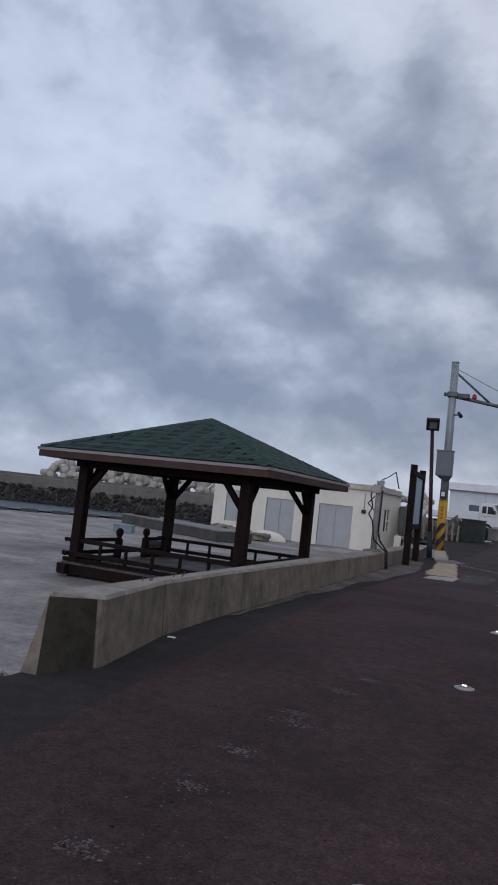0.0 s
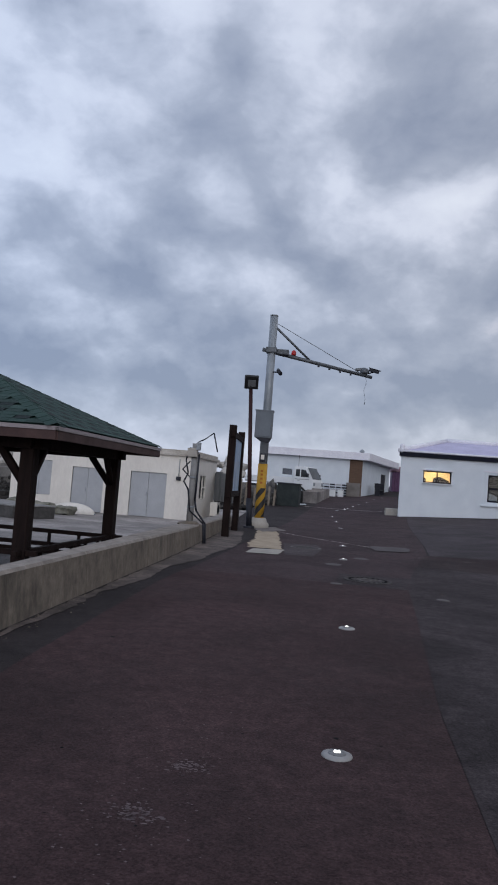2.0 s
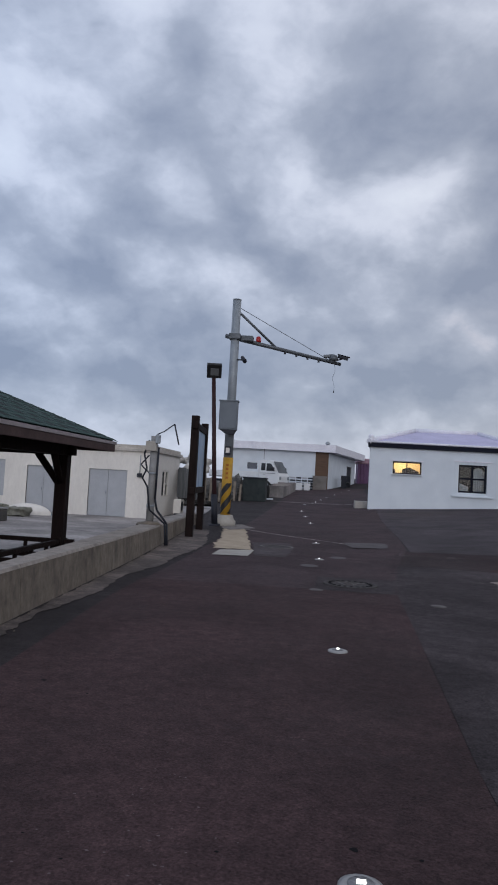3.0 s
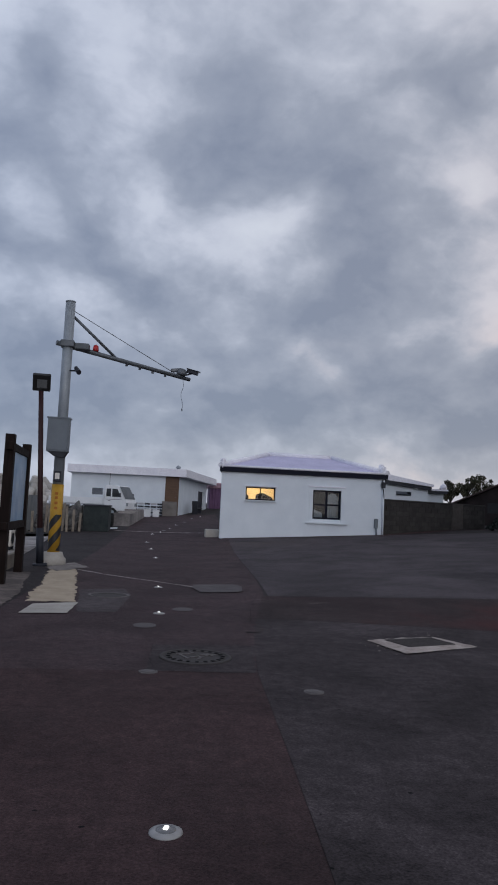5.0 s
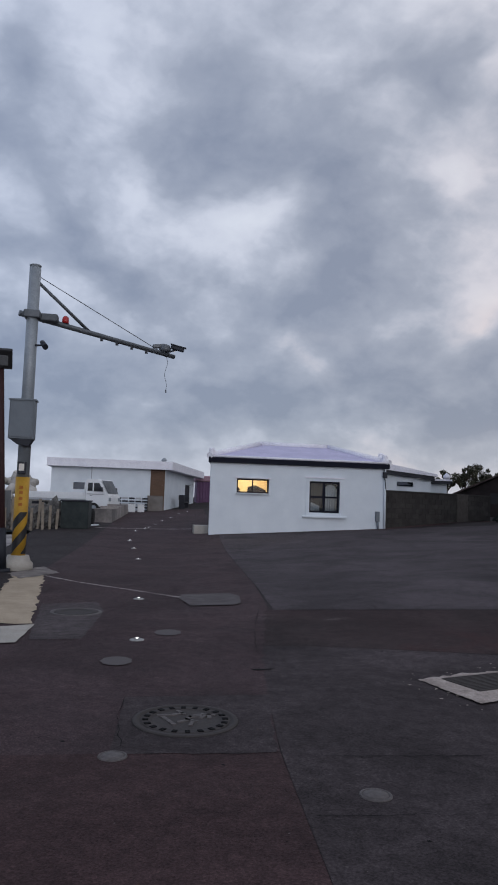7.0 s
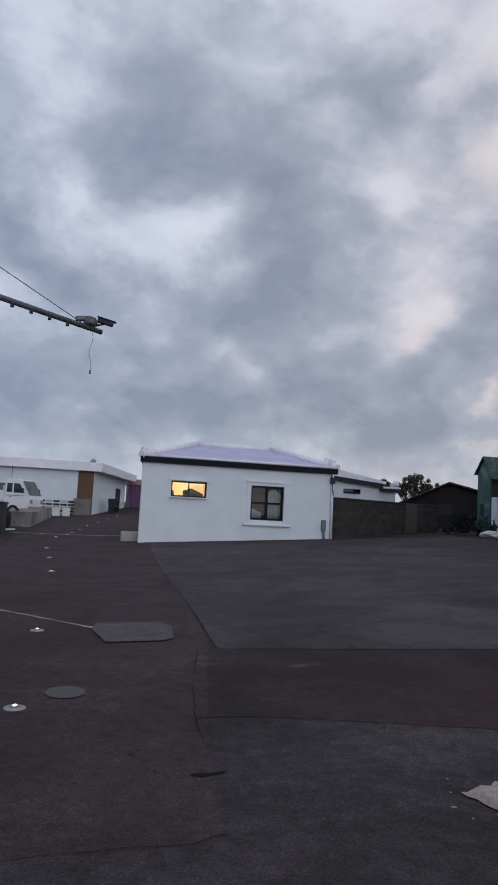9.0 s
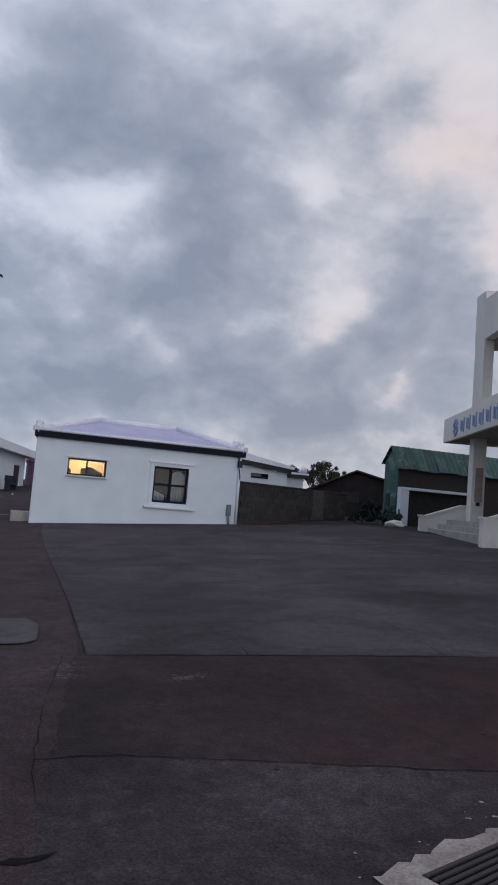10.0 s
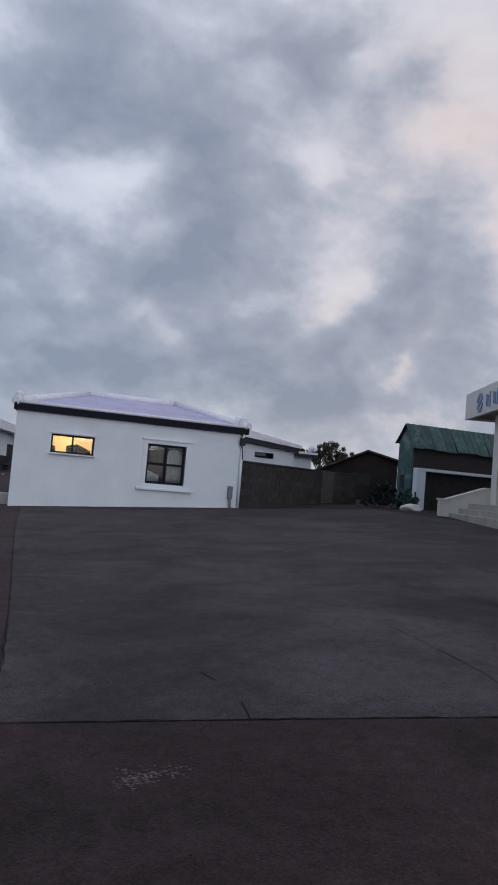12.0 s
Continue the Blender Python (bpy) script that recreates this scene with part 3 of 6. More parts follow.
for k in range(78):
    row = k % 3
    x = -25.5 + (k // 3) * 2.0 + rr.uniform(-.4, .4) + row * 0.6
    ob = new("tetrapod", tetra)
    ob.matrix_world = BW.matrix_world @ Matrix.Translation((x, 6.6 + row * 1.3, 1.75 + row * 0.75 + rr.uniform(-.2, .3))) @ Euler((rr.uniform(-.6, .6), rr.uniform(-.6, .6), rr.uniform(0, 6.3))).to_matrix().to_4x4() @ Matrix.Scale(1.2, 4)
    tagged(ob, "grey-white concrete tetrapod piled on the breakwater", "tetrapod", "tetrapods on the breakwater")

# ---- sea wall along the road ----
WALL = thing("sea_wall", pose(0, 0, 0), "stained concrete sea wall with a broad flat top", "wall", kind="structure")


def wall_top(y):
    return 0.49 - 0.010 * (y - 6)


ys = [7.3, 8.7, 11.3, 13.9, 16.1, 18.22, 20.3, 22.3, 24.3]
for ya, yb in zip(ys, ys[1:]):
    g = 0.006
    body, cap = B(), B()
    ends = []
    for y in (ya + g, yb - g):
        xw, h, wide = wall_x(y), wall_top(y), wall_wide(y)
        ends.append([[(xw, y, -0.2), (xw - 0.03, y, h - 0.03), (xw - wide, y, h - 0.03), (xw - wide - 0.12, y, -0.9)],
                     [(xw - 0.028, y, h - 0.03), (xw - 0.045, y, h), (xw - wide + 0.02, y, h), (xw - wide - 0.004, y, h - 0.03)]])
    for bm, k in ((body, 0), (cap, 1)):
        p = [bm.verts.new(c) for c in ends[0][k]]
        q = [bm.verts.new(c) for c in ends[1][k]]
        for j in range(4):
            bm.faces.new((p[j], p[(j + 1) % 4], q[(j + 1) % 4], q[j]))
        bm.faces.new(p[::-1])
        bm.faces.new(q)
    pn = part("wall_panel", body, concrete, WALL)
    # thin top layer whose paler colour stands for sky light
    part("coping", cap, wall_cap, pn, "worn concrete top, made paler for the sky light on it")

# the end block: a slanting dark end face with a chamfer towards the ramp
y1 = ys[0] - 0.006
x1, h1, h0, wide = wall_x(y1), wall_top(y1), wall_top(5.9), wall_wide(y1)
near = [Vector(c) for c in ((-0.55, 5.98, -0.2), (-0.595, 6.01, h0 - 0.03), (-0.90, 5.77, h0 - 0.03), (-0.935, 5.82, h0 - 0.03), (-0.84, 5.38, -0.25), (-0.66, 5.40, -0.25))]
far = [Vector(c) for c in ((x1, y1, -0.2), (x1 - 0.03, y1, h1 - 0.03), (x1 - wide * 0.9, y1, h1 - 0.03), (x1 - wide, y1, h1 - 0.03), (x1 - wide - 0.12, y1, -0.9), (x1 - 0.2, y1, -0.9))]
bm = B()
p, q = [bm.verts.new(c) for c in near], [bm.verts.new(c) for c in far]
for k in range(6):
    bm.faces.new((p[k], p[(k + 1) % 6], q[(k + 1) % 6], q[k]))
bm.faces.new((p[0], p[1], p[2], p[5]))
bm.faces.new((p[2], p[3], p[4], p[5]))
bm.faces.new(q)
bmesh.ops.bevel(bm, geom=[e for e in bm.edges if e.verts[0] in p[:2] and e.verts[1] in p[:2]], offset=0.05, segments=3, affect="EDGES", profile=0.5)
end_block = part("wall_panel", bm, concrete, WALL)
bm = B()
rim = [near[1] + Vector((0.002, 0, 0)), near[2], near[3], far[3] + Vector((-0.004, 0, 0)), far[1] + Vector((0.002, 0, 0))]
lo = [bm.verts.new(c) for c in rim]
mid_c = sum(rim, Vector()) / 5
hi = [bm.verts.new(c + Vector((0.02 if mid_c.x > c.x else -0.02, 0.02 if c.y < 7 else 0.0, 0.03))) for c in rim]
for k in range(5):
    bm.faces.new((lo[k], lo[(k + 1) % 5], hi[(k + 1) % 5], hi[k]))
bm.faces.new(hi)
part("coping", bm, wall_cap, end_block, "worn concrete top, made paler for the sky light on it")
bm = B()
off = (near[1] - near[0]).cross(near[5] - near[0]).normalized()
off = off * 0.004 * (1 if off.y < 0 else -1)
e = [near[0].lerp(near[5], 0.12), near[1].lerp(near[2], 0.16), near[2], near[5]]
bm.faces.new([bm.verts.new(c + off) for c in e])
bmesh.ops.solidify(bm, geom=bm.faces[:], thickness=0.003)
part("stained_end", bm, material("algae_stain", (0.040, 0.038, 0.031), (0.078, 0.070, 0.054), rough=0.95, scale=2.5, mott=0.3), WALL, "end face dark with algae")
# cut reinforcement stubs standing out of the coping
rust = material("rusty_bar", (0.095, 0.045, 0.036), (0.055, 0.028, 0.025), rough=0.9, scale=20)
for k, (sx, sy) in enumerate(((-0.92, 7.05), (-0.89, 7.12), (-0.92, 7.20), (-0.94, 7.64), (-0.91, 7.75), (-0.95, 7.86))):
    bm = B()
    rod(bm, (sx, sy, wall_top(sy) - 0.01), (sx + 0.004 * (k % 3 - 1), sy, wall_top(sy) + 0.03 + 0.012 * (k % 2)), 0.005, n=6)
    part("rebar_stub", bm, rust, WALL, "short rusty reinforcement stub")

# ---- pavilion ----
PAV = thing("pavilion", pose(-4.46, 15.26, APRON, 0, 0, -1), "dark timber harbour pavilion with a green shingled hip roof", "pavilion")
E0, EZ, PZ = 2.42, 1.85 - APRON, 2.86 - APRON


def pav_roof():
    bm = B()
    c = [bm.verts.new((sx * E0, sy * E0, EZ - 0.02)) for sx, sy in ((-1, -1), (1, -1), (1, 1), (-1, 1))]
    top = bm.verts.new((0, 0, PZ - 0.02))
    for k in range(4):
        bm.faces.new((c[k], c[(k + 1) % 4], top))
    bm.faces.new(c[::-1])
    roof = part("roof", bm, shingle_mat, PAV, "green asphalt shingle hip roof")
    bm = B()
    box(bm, -0.125, 0.125, 0, 0.17, -0.003, 0.003)
    tab = mesh_of(bm, "shingle", shingle_mat)
    # tabs that paint in the shadow of the layered shingles
    bm = B()
    box(bm, -0.10, 0.10, 0, 0.17, -0.003, 0.004)
    tab_shadow = mesh_of(bm, "shingle_shadow", shingle_shadow)
    slope = math.hypot(E0, PZ - EZ)
    tilt = math.atan2(PZ - EZ, E0)
    rest, rest_shadow = B(), B()
    rnd = random.Random(7)
    for side in range(4):
        rot = Matrix.Rotation(side * math.pi / 2, 4, "Z")
        rows = int(slope / 0.135)
        for r in range(rows):
            d = r * 0.135
            half = E0 * (1 - (d + 0.1) / slope)
            n = max(1, int(2 * half / 0.254))
            for k in range(n):
                x = (k - (n - 1) / 2) * 0.254 + (0.06 if r % 2 else -0.06)
                if abs(x) + 0.125 > E0 * (1 - (d + 0.16) / slope) + 0.05:
                    continue
                m = rot @ Matrix.Translation((x, -E0, EZ)) @ Matrix.Rotation(tilt, 4, "X") @ Matrix.Translation((0, d - 0.01, 0.006 + rnd.uniform(0, 0.002))) @ Matrix.Rotation(-0.022, 4, "X")
                if side == 0:
                    shared("shingle", tab_shadow if r % 2 and (k + r // 2) % 2 else tab, roof, m)
                else:
                    box(rest_shadow if r % 2 and (k + r // 2) % 2 else rest, -0.125, 0.125, 0, 0.17, -0.003, 0.003, m)
    tagged(part("shingle_rest", rest, shingle_mat, roof), kind="stuff")
    tagged(part("shingle_rest", rest_shadow, shingle_shadow, roof), kind="stuff")
    # hip caps
    for sx, sy in ((-1, -1), (1, -1), (1, 1), (-1, 1)):
        bm = B()
        n = 18
        w = Vector((-sy, sx, 0)).normalized() * 0.14
        dn = Vector((0, 0, -0.052))
        prev = None
        for k in range(n):
            for f, lift in ((k / n, 0.024), ((k + 1) / n, 0.017)):
                p = Vector((sx * E0 * (1 - f), sy * E0 * (1 - f), EZ + (PZ - EZ) * f + lift))
                cur = [bm.verts.new(c) for c in (p - w + dn, p, p + w + dn)]
                if prev:
                    bm.faces.new((prev[0], prev[1], cur[1], cur[0]))
                    bm.faces.new((prev[1], prev[2], cur[2], cur[1]))
                prev = cur
        part("hip_cap", bm, shingle_mat, roof)
    # eave boards and edge metal
    for side in range(4):
        rot = Matrix.Rotation(side * math.pi / 2, 4, "Z")
        bm = B()
        box(bm, -E0, E0, -E0 - 0.02, -E0 + 0.02, EZ - 0.20, EZ - 0.075, rot, bevel=0.005)
        part("fascia_board", bm, timber_red, PAV, "reddish brown timber fascia")
        bm = B()
        box(bm, -E0 - 0.035, E0 + 0.035, -E0 - 0.035, -E0 + 0.015, EZ - 0.075, EZ - 0.022, rot)
        part("drip_edge", bm, flash_mat, PAV, "pinkish grey metal drip edge")
        bm = B()
        box(bm, -1.95, 1.95, -1.85, -1.67, EZ - 0.32, EZ - 0.10, rot, bevel=0.006)
        part("beam", bm, timber, PAV)
    bm = B()
    box(bm, -E0 + 0.03, E0 - 0.03, -E0 + 0.03, E0 - 0.03, EZ - 0.10, EZ - 0.06)
    part("soffit", bm, timber, PAV)
    for sx, sy in ((-1, -1), (1, -1), (1, 1), (-1, 1)):
        x, y = sx * 1.76, sy * 1.76
        bm = B()
        box(bm, x - 0.10, x + 0.10, y - 0.10, y + 0.10, 0.0, EZ - 0.2, bevel=0.012)
        part("post", bm, timber, PAV)
        for ax, ay in ((-sx, 0), (0, -sy)):
            bm = B()
            p, q = Vector((x + ax * 0.08, y + ay * 0.08, EZ - 0.78)), Vector((x + ax * 0.46, y + ay * 0.46, EZ - 0.30))
            rod(bm, p, q, 0.065, n=4)
            part("knee_brace", bm, timber, PAV)


pav_roof()
# deck, benches and rails
bm = B()
box(bm, -0.0775, 0.0775, -1.95, 1.95, 0.24, 0.28)
plank = mesh_of(bm, "deck_board", deck_wood)
for k in range(24):
    shared("deck_board", plank, PAV, Matrix.Translation((-1.87 + k * 0.163, 0, 0.001 * (k % 3))))
for side in range(3):
    rot = Matrix.Rotation(side * math.pi / 2, 4, "Z")
    for z in (0.66, 0.28):
        bm = B()
        box(bm, -2.02, 2.02, -1.83, -1.75, z, z + 0.075, rot, bevel=0.005)
        part("rail", bm, timber, PAV)
    for k in range(5):
        x = -1.18 + k * 0.59
        bm = B()
        box(bm, x - 0.025, x + 0.025, -1.81, -1.76, 0.355, 0.66, rot)
        part("baluster", bm, timber, PAV)
for side in range(4):
    rot = Matrix.Rotation(side * math.pi / 2, 4, "Z")
    bm = B()
    box(bm, -2.06, 2.06, -1.93, -1.76, 0.05, 0.235, rot, bevel=0.005)
    part("skirt_beam", bm, timber, PAV)
    bm = B()
    box(bm, -2.0, 2.0, -1.90, -1.82, 0.40, 0.48, rot, bevel=0.005)
    part("kick_beam", bm, timber, PAV)
for z in (0.66, 0.28):
    for y0, y1 in ((-1.7, -0.30), (0.90, 1.7)):
        bm = B()
        box(bm, -1.83, -1.75, y0, y1, z, z + 0.075, bevel=0.005)
        part("rail", bm, timber, PAV)
for y in (-0.25, 0.85):
    bm = B()
    lathe(bm, [(0.085, 0.0), (0.085, 0.70), (0.05, 0.73), (0.05, 0.76), (0.072, 0.79), (0.082, 0.85), (0.07, 0.91), (0.03, 0.94)], 12, (-1.79, y, 0))
    part("newel_post", bm, timber, PAV)

# ---- quay shed ----
def leaf_door(parent, x0, x1, z0, z1, y, mat, leaves=2, handle=True):
    d = part("door", (lambda b: (box(b, x0 - 0.05, x1 + 0.05, y - 0.02, y + 0.06, z1, z1 + 0.06), box(b, x0 - 0.05, x0, y - 0.02, y + 0.06, z0, z1), box(b, x1, x1 + 0.05, y - 0.02, y + 0.06, z0, z1), b)[-1])(B()), mat, parent, "grey painted steel double door")
    w = (x1 - x0) / leaves
    for k in range(leaves):
        bm = B()
        box(bm, x0 + k * w + 0.006, x0 + (k + 1) * w - 0.006, y + 0.015, y + 0.05, z0 + 0.01, z1 - 0.006, bevel=0.004)
        part("door_leaf", bm, mat, d)
    if handle:
        bm = B()
        xm = x0 + w if leaves > 1 else x1 - 0.1
        rod(bm, (xm - 0.06, y - 0.03, z0 + 0.95), (xm - 0.06, y - 0.03, z0 + 1.10), 0.012, n=6)
        part("handle", bm, galv, d)
    return d


SHED = thing("quay_shed", pose(-13.7, 35.37, APRON), "low cream rendered harbour shed with grey steel doors", "shed")
SW, SH, SD = 8.55, 2.85, 6.0
holes = [(0.72, 1.95, 0.62, 2.22), (2.95, 4.45, 0.0, 2.02), (5.72, 7.40, 0.0, 2.02)]
bm = B()
holed_wall(bm, SW, SH, 0.2, holes)
part("front_wall", bm, cream_paint, SHED)
bm = B()
holed_wall(bm, SD - 0.4, SH, 0.2, [(1.6, 3.1, 0.9, 2.1)], m=pose(SW, 0.2, 0, 0, 0, 90))
part("side_wall", bm, cream_paint, SHED)
bm = B()
box(bm, 0, 0.2, 0.2, SD - 0.2, 0, SH)
part("side_wall", bm, cream_paint, SHED)
bm = B()
box(bm, 0, SW, SD - 0.2, SD, 0, SH)
part("back_wall", bm, cream_paint, SHED)
bm = B()
box(bm, -0.12, SW + 0.12, -0.15, SD + 0.12, SH, SH + 0.12, bevel=0.01)
box(bm, 0.0, SW, -0.03, 0.12, SH + 0.12, SH + 0.28)
box(bm, SW - 0.12, SW + 0.02, 0.1, SD, SH + 0.12, SH + 0.28)
part("roof", bm, stained_render, SHED, "stained flat concrete roof with a low kerb")
for x in (3.4, 4.6, 5.8, 6.2):
    bm = B()
    box(bm, x, x + 0.28, -0.10, 0.1, SH + 0.13, SH + 0.24, bevel=0.02)
    part("roof_net_bundle", bm, material("blue_net", (0.10, 0.16, 0.28), rough=0.9), SHED, "small blue-white bundle on the roof edge")
leaf_door(SHED, 2.95, 4.45, 0.0, 2.02, 0.05, door_grey)
leaf_door(SHED, 5.72, 7.40, 0.0, 2.02, 0.05, door_grey)
leaf_door(SHED, 0.72, 1.95, 0.62, 2.22, 0.05, door_grey, handle=False)
bm = B()
holed_wall(bm, 1.54, 1.24, 0.06, [(0.07, 0.73, 0.07, 1.17), (0.80, 1.47, 0.07, 0.58), (0.80, 1.47, 0.64, 1.17)], m=Matrix.Translation((SW + 0.0, 1.78, 0.88)) @ Matrix.Rotation(math.pi / 2, 4, "Z"))
wf = part("window", bm, cream_paint, SHED, "white framed side window")
bm = B()
box(bm, SW - 0.1, SW - 0.09, 1.8, 3.3, 0.9, 2.1)
part("pane", bm, dark_glass, wf)
bm = B()
box(bm, 7.85, 8.05, -0.12, 0.0, 1.75, 1.92, bevel=0.01)
part("meter_box", bm, dark_trim, SHED)
bm = B()
tube(bm, [(7.95, -0.03, 1.92), (7.95, -0.03, 2.7)], 0.02)
part("conduit", bm, galv, SHED)
bm = B()
box(bm, 0, SW, SD - 0.3, SD - 0.25, 0.01, 0.02)
part("floor_slab", bm, concrete, SHED)
# air-conditioning unit at the shed's side
AC = thing("air_conditioner", pose(-4.75, 38.2, APRON), "off-white outdoor air-conditioning unit on the quay", "air conditioner")
bm = B()
box(bm, 0, 0.35, 0, 0.8, 0.15, 0.8, bevel=0.02)
part("casing", bm, cream_paint, AC)
bm = B()
rod(bm, (0.355, 0.3, 0.48), (0.37, 0.3, 0.48), 0.23, n=18)
part("fan_grille", bm, dark_trim, AC)
for y in (0.08, 0.66):
    bm = B()
    box(bm, 0.02, 0.33, y, y + 0.06, 0, 0.15)
    part("foot", bm, dark_trim, AC)

# ---- white house ----
HX, HY, HZ = 4.02, 35.73, 3.05
HOUSE = thing("white_house", pose(HX, HY, 0), "white painted single-storey house with a lavender hip roof", "house")
HW, HD = 6.66, 6.6
w1, w2 = (0.97, 2.17, 1.885, 2.41), (3.70, 4.86, 1.245, 2.41)
bm = B()
holed_wall(bm, HW, HZ, 0.22, [w1, w2], z0=-0.3)
part("front_wall", bm, white_paint, HOUSE)
SK = 0.85
bm = B()
prism(bm, [(0, 0.22), (0.2, 0.22), (SK + 0.2, HD - 0.2), (SK, HD - 0.2)], -0.3, HZ)
part("side_wall", bm, white_paint, HOUSE)
bm = B()
box(bm, HW - 0.2, HW, 0.22, HD - 0.2, -0.3, HZ)
part("side_wall", bm, white_paint, HOUSE)
bm = B()
box(bm, SK, HW, HD - 0.2, HD, -0.3, HZ)
part("back_wall", bm, white_paint, HOUSE)


def framed_window(parent, hole, y, cross, trim, sill):
    x0, x1, z0, z1 = hole
    win = part("window", (lambda b: (holed_wall(b, x1 - x0, z1 - z0, 0.06, cross), b)[-1])(B()), navy_trim, parent, "dark framed window")
    win.location = (x0, y + 0.08, z0)
    bm = B()
    box(bm, 0.02, x1 - x0 - 0.02, 0.025, 0.031, 0.02, z1 - z0 - 0.02)
    pane = part("pane", bm, glass, win)
    pane.visible_shadow = False
    if trim:
        bm = B()
        box(bm, -trim, 0, -0.11, -0.02 + 0.0, -0.12, z1 - z0 + trim * 0.9)
        box(bm, x1 - x0, x1 - x0 + trim, -0.11, -0.02, -0.12, z1 - z0 + trim * 0.9)
        box(bm, 0, x1 - x0, -0.11, -0.02, z1 - z0, z1 - z0 + trim * 0.9)
        part("surround", bm, white_paint, win, "raised white plaster surround")
        bm = B()
        box(bm, -trim - 0.06, x1 - x0 + trim + 0.06, -0.15, -0.02, z1 - z0 + trim * 0.9, z1 - z0 + trim * 0.9 + 0.04)
        part("hood", bm, roof_white, win)
    bm = B()
    box(bm, -sill, x1 - x0 + sill, -0.19, -0.02, -0.19 if trim else -0.04, -0.12 if trim else 0.0, bevel=0.008)
    part("sill", bm, white_paint, win)
    return win


a, b = w1[1] - w1[0], w1[3] - w1[2]
win1 = framed_window(HOUSE, w1, 0.0, [(0.05, a / 2 - 0.02, 0.05, b - 0.05), (a / 2 + 0.02, a - 0.05, 0.05, b - 0.05)], 0.0, 0.03)
bm = B()
box(bm, -0.06, a + 0.06, -0.13, -0.02, b + 0.02, b + 0.06)
part("hood", bm, roof_white, win1)
a, b = w2[1] - w2[0], w2[3] - w2[2]
win2 = framed_window(HOUSE, w2, 0.0, [(0.07, a / 2 - 0.045, 0.07, b * 0.5 - 0.035), (a / 2 + 0.045, a - 0.07, 0.07, b * 0.5 - 0.035), (0.07, a / 2 - 0.045, b * 0.5 + 0.035, b - 0.07), (a / 2 + 0.045, a - 0.07, b * 0.5 + 0.035, b - 0.07)], 0.13, 0.26)
# rooms behind the windows
room_warm = material("warm_room_wall", (0.74, 0.60, 0.40), (0.62, 0.49, 0.31), rough=0.8, scale=1.2, bump=0.05)
room_dark = material("dim_room_wall", (0.06, 0.058, 0.06), rough=0.9, scale=1, bump=0.05)


def room(parent, x0, x1, z0, z1, depth, mat):
    bm = B()
    box(bm, x0 - 0.3, x0 - 0.25, 0.2205, depth, z0 - 0.5, z1 + 0.3)
    box(bm, x1 + 0.25, x1 + 0.3, 0.2205, depth, z0 - 0.5, z1 + 0.3)
    box(bm, x0 - 0.3, x1 + 0.3, depth, depth + 0.05, z0 - 0.5, z1 + 0.3)
    box(bm, x0 - 0.3, x1 + 0.3, 0.2205, depth, z0 - 0.55, z0 - 0.5)
    box(bm, x0 - 0.3, x1 + 0.3, 0.2205, depth, z1 + 0.3, z1 + 0.34)
    return part("room_lining", bm, mat, parent)


room(HOUSE, w1[0], w1[1], w1[2], w1[3], 1.7, room_warm)
room(HOUSE, w2[0], w2[1], w2[2], w2[3], 1.6, room_dark)
bm = B()
for k in range(12):
    x = w2[0] + 0.62 + k * 0.045
    rod(bm, (x, 0.34 + 0.02 * (k % 2), w2[2] + 0.05), (x, 0.34 + 0.02 * (k % 2), w2[3] - 0.1 - 0.012 * (k - 6) ** 2 * 0.5), 0.03, n=6)
for k in range(9):
    x = w2[0] + 0.05 + k * 0.05
    rod(bm, (x, 0.36 + 0.02 * (k % 2), w2[2] + 0.05), (x, 0.36, w2[2] + 0.42 - 0.02 * k), 0.03, n=6)
part("curtain", bm, material("curtain_cloth", (0.62, 0.63, 0.66), (0.45, 0.46, 0.50), rough=0.9), HOUSE, "half-drawn pale curtain")
bm = B()
prism(bm, [(0, 0), (0.7, 0), (0.7, 0.12), (0.3, 0.3), (0, 0.22)], 0, 0.03, Matrix.Translation((w1[0] + 0.5, 0.75, w1[2] + 0.02)) @ Matrix.Rotation(math.pi / 2, 4, "X"))
part("kitchen_shelf", bm, timber, HOUSE, "dark shelf seen through the lit window")
for jx, jz, jr in ((0.10, 0.0, 0.085),):
    bm = B()
    lathe(bm, [(jr, 0.0), (jr * 1.05, 0.16), (jr * 0.5, 0.22), (jr * 0.55, 0.27 - jr)], 12, (w1[0] + jx, 0.62, w1[2] + jz))
    part("kitchen_jar", bm, timber, HOUSE, "dark jar behind the lit window")
lamp = new("room_lamp", bpy.data.lights.new("room_lamp", "AREA"))
lamp.data.energy, lamp.data.color, lamp.data.size = 36.0, (1.0, 0.76, 0.44), 0.4
lamp.matrix_world = look((HX + 1.7, HY + 0.9, 2.66), (HX + 1.6, HY + 1.2, 1.4))


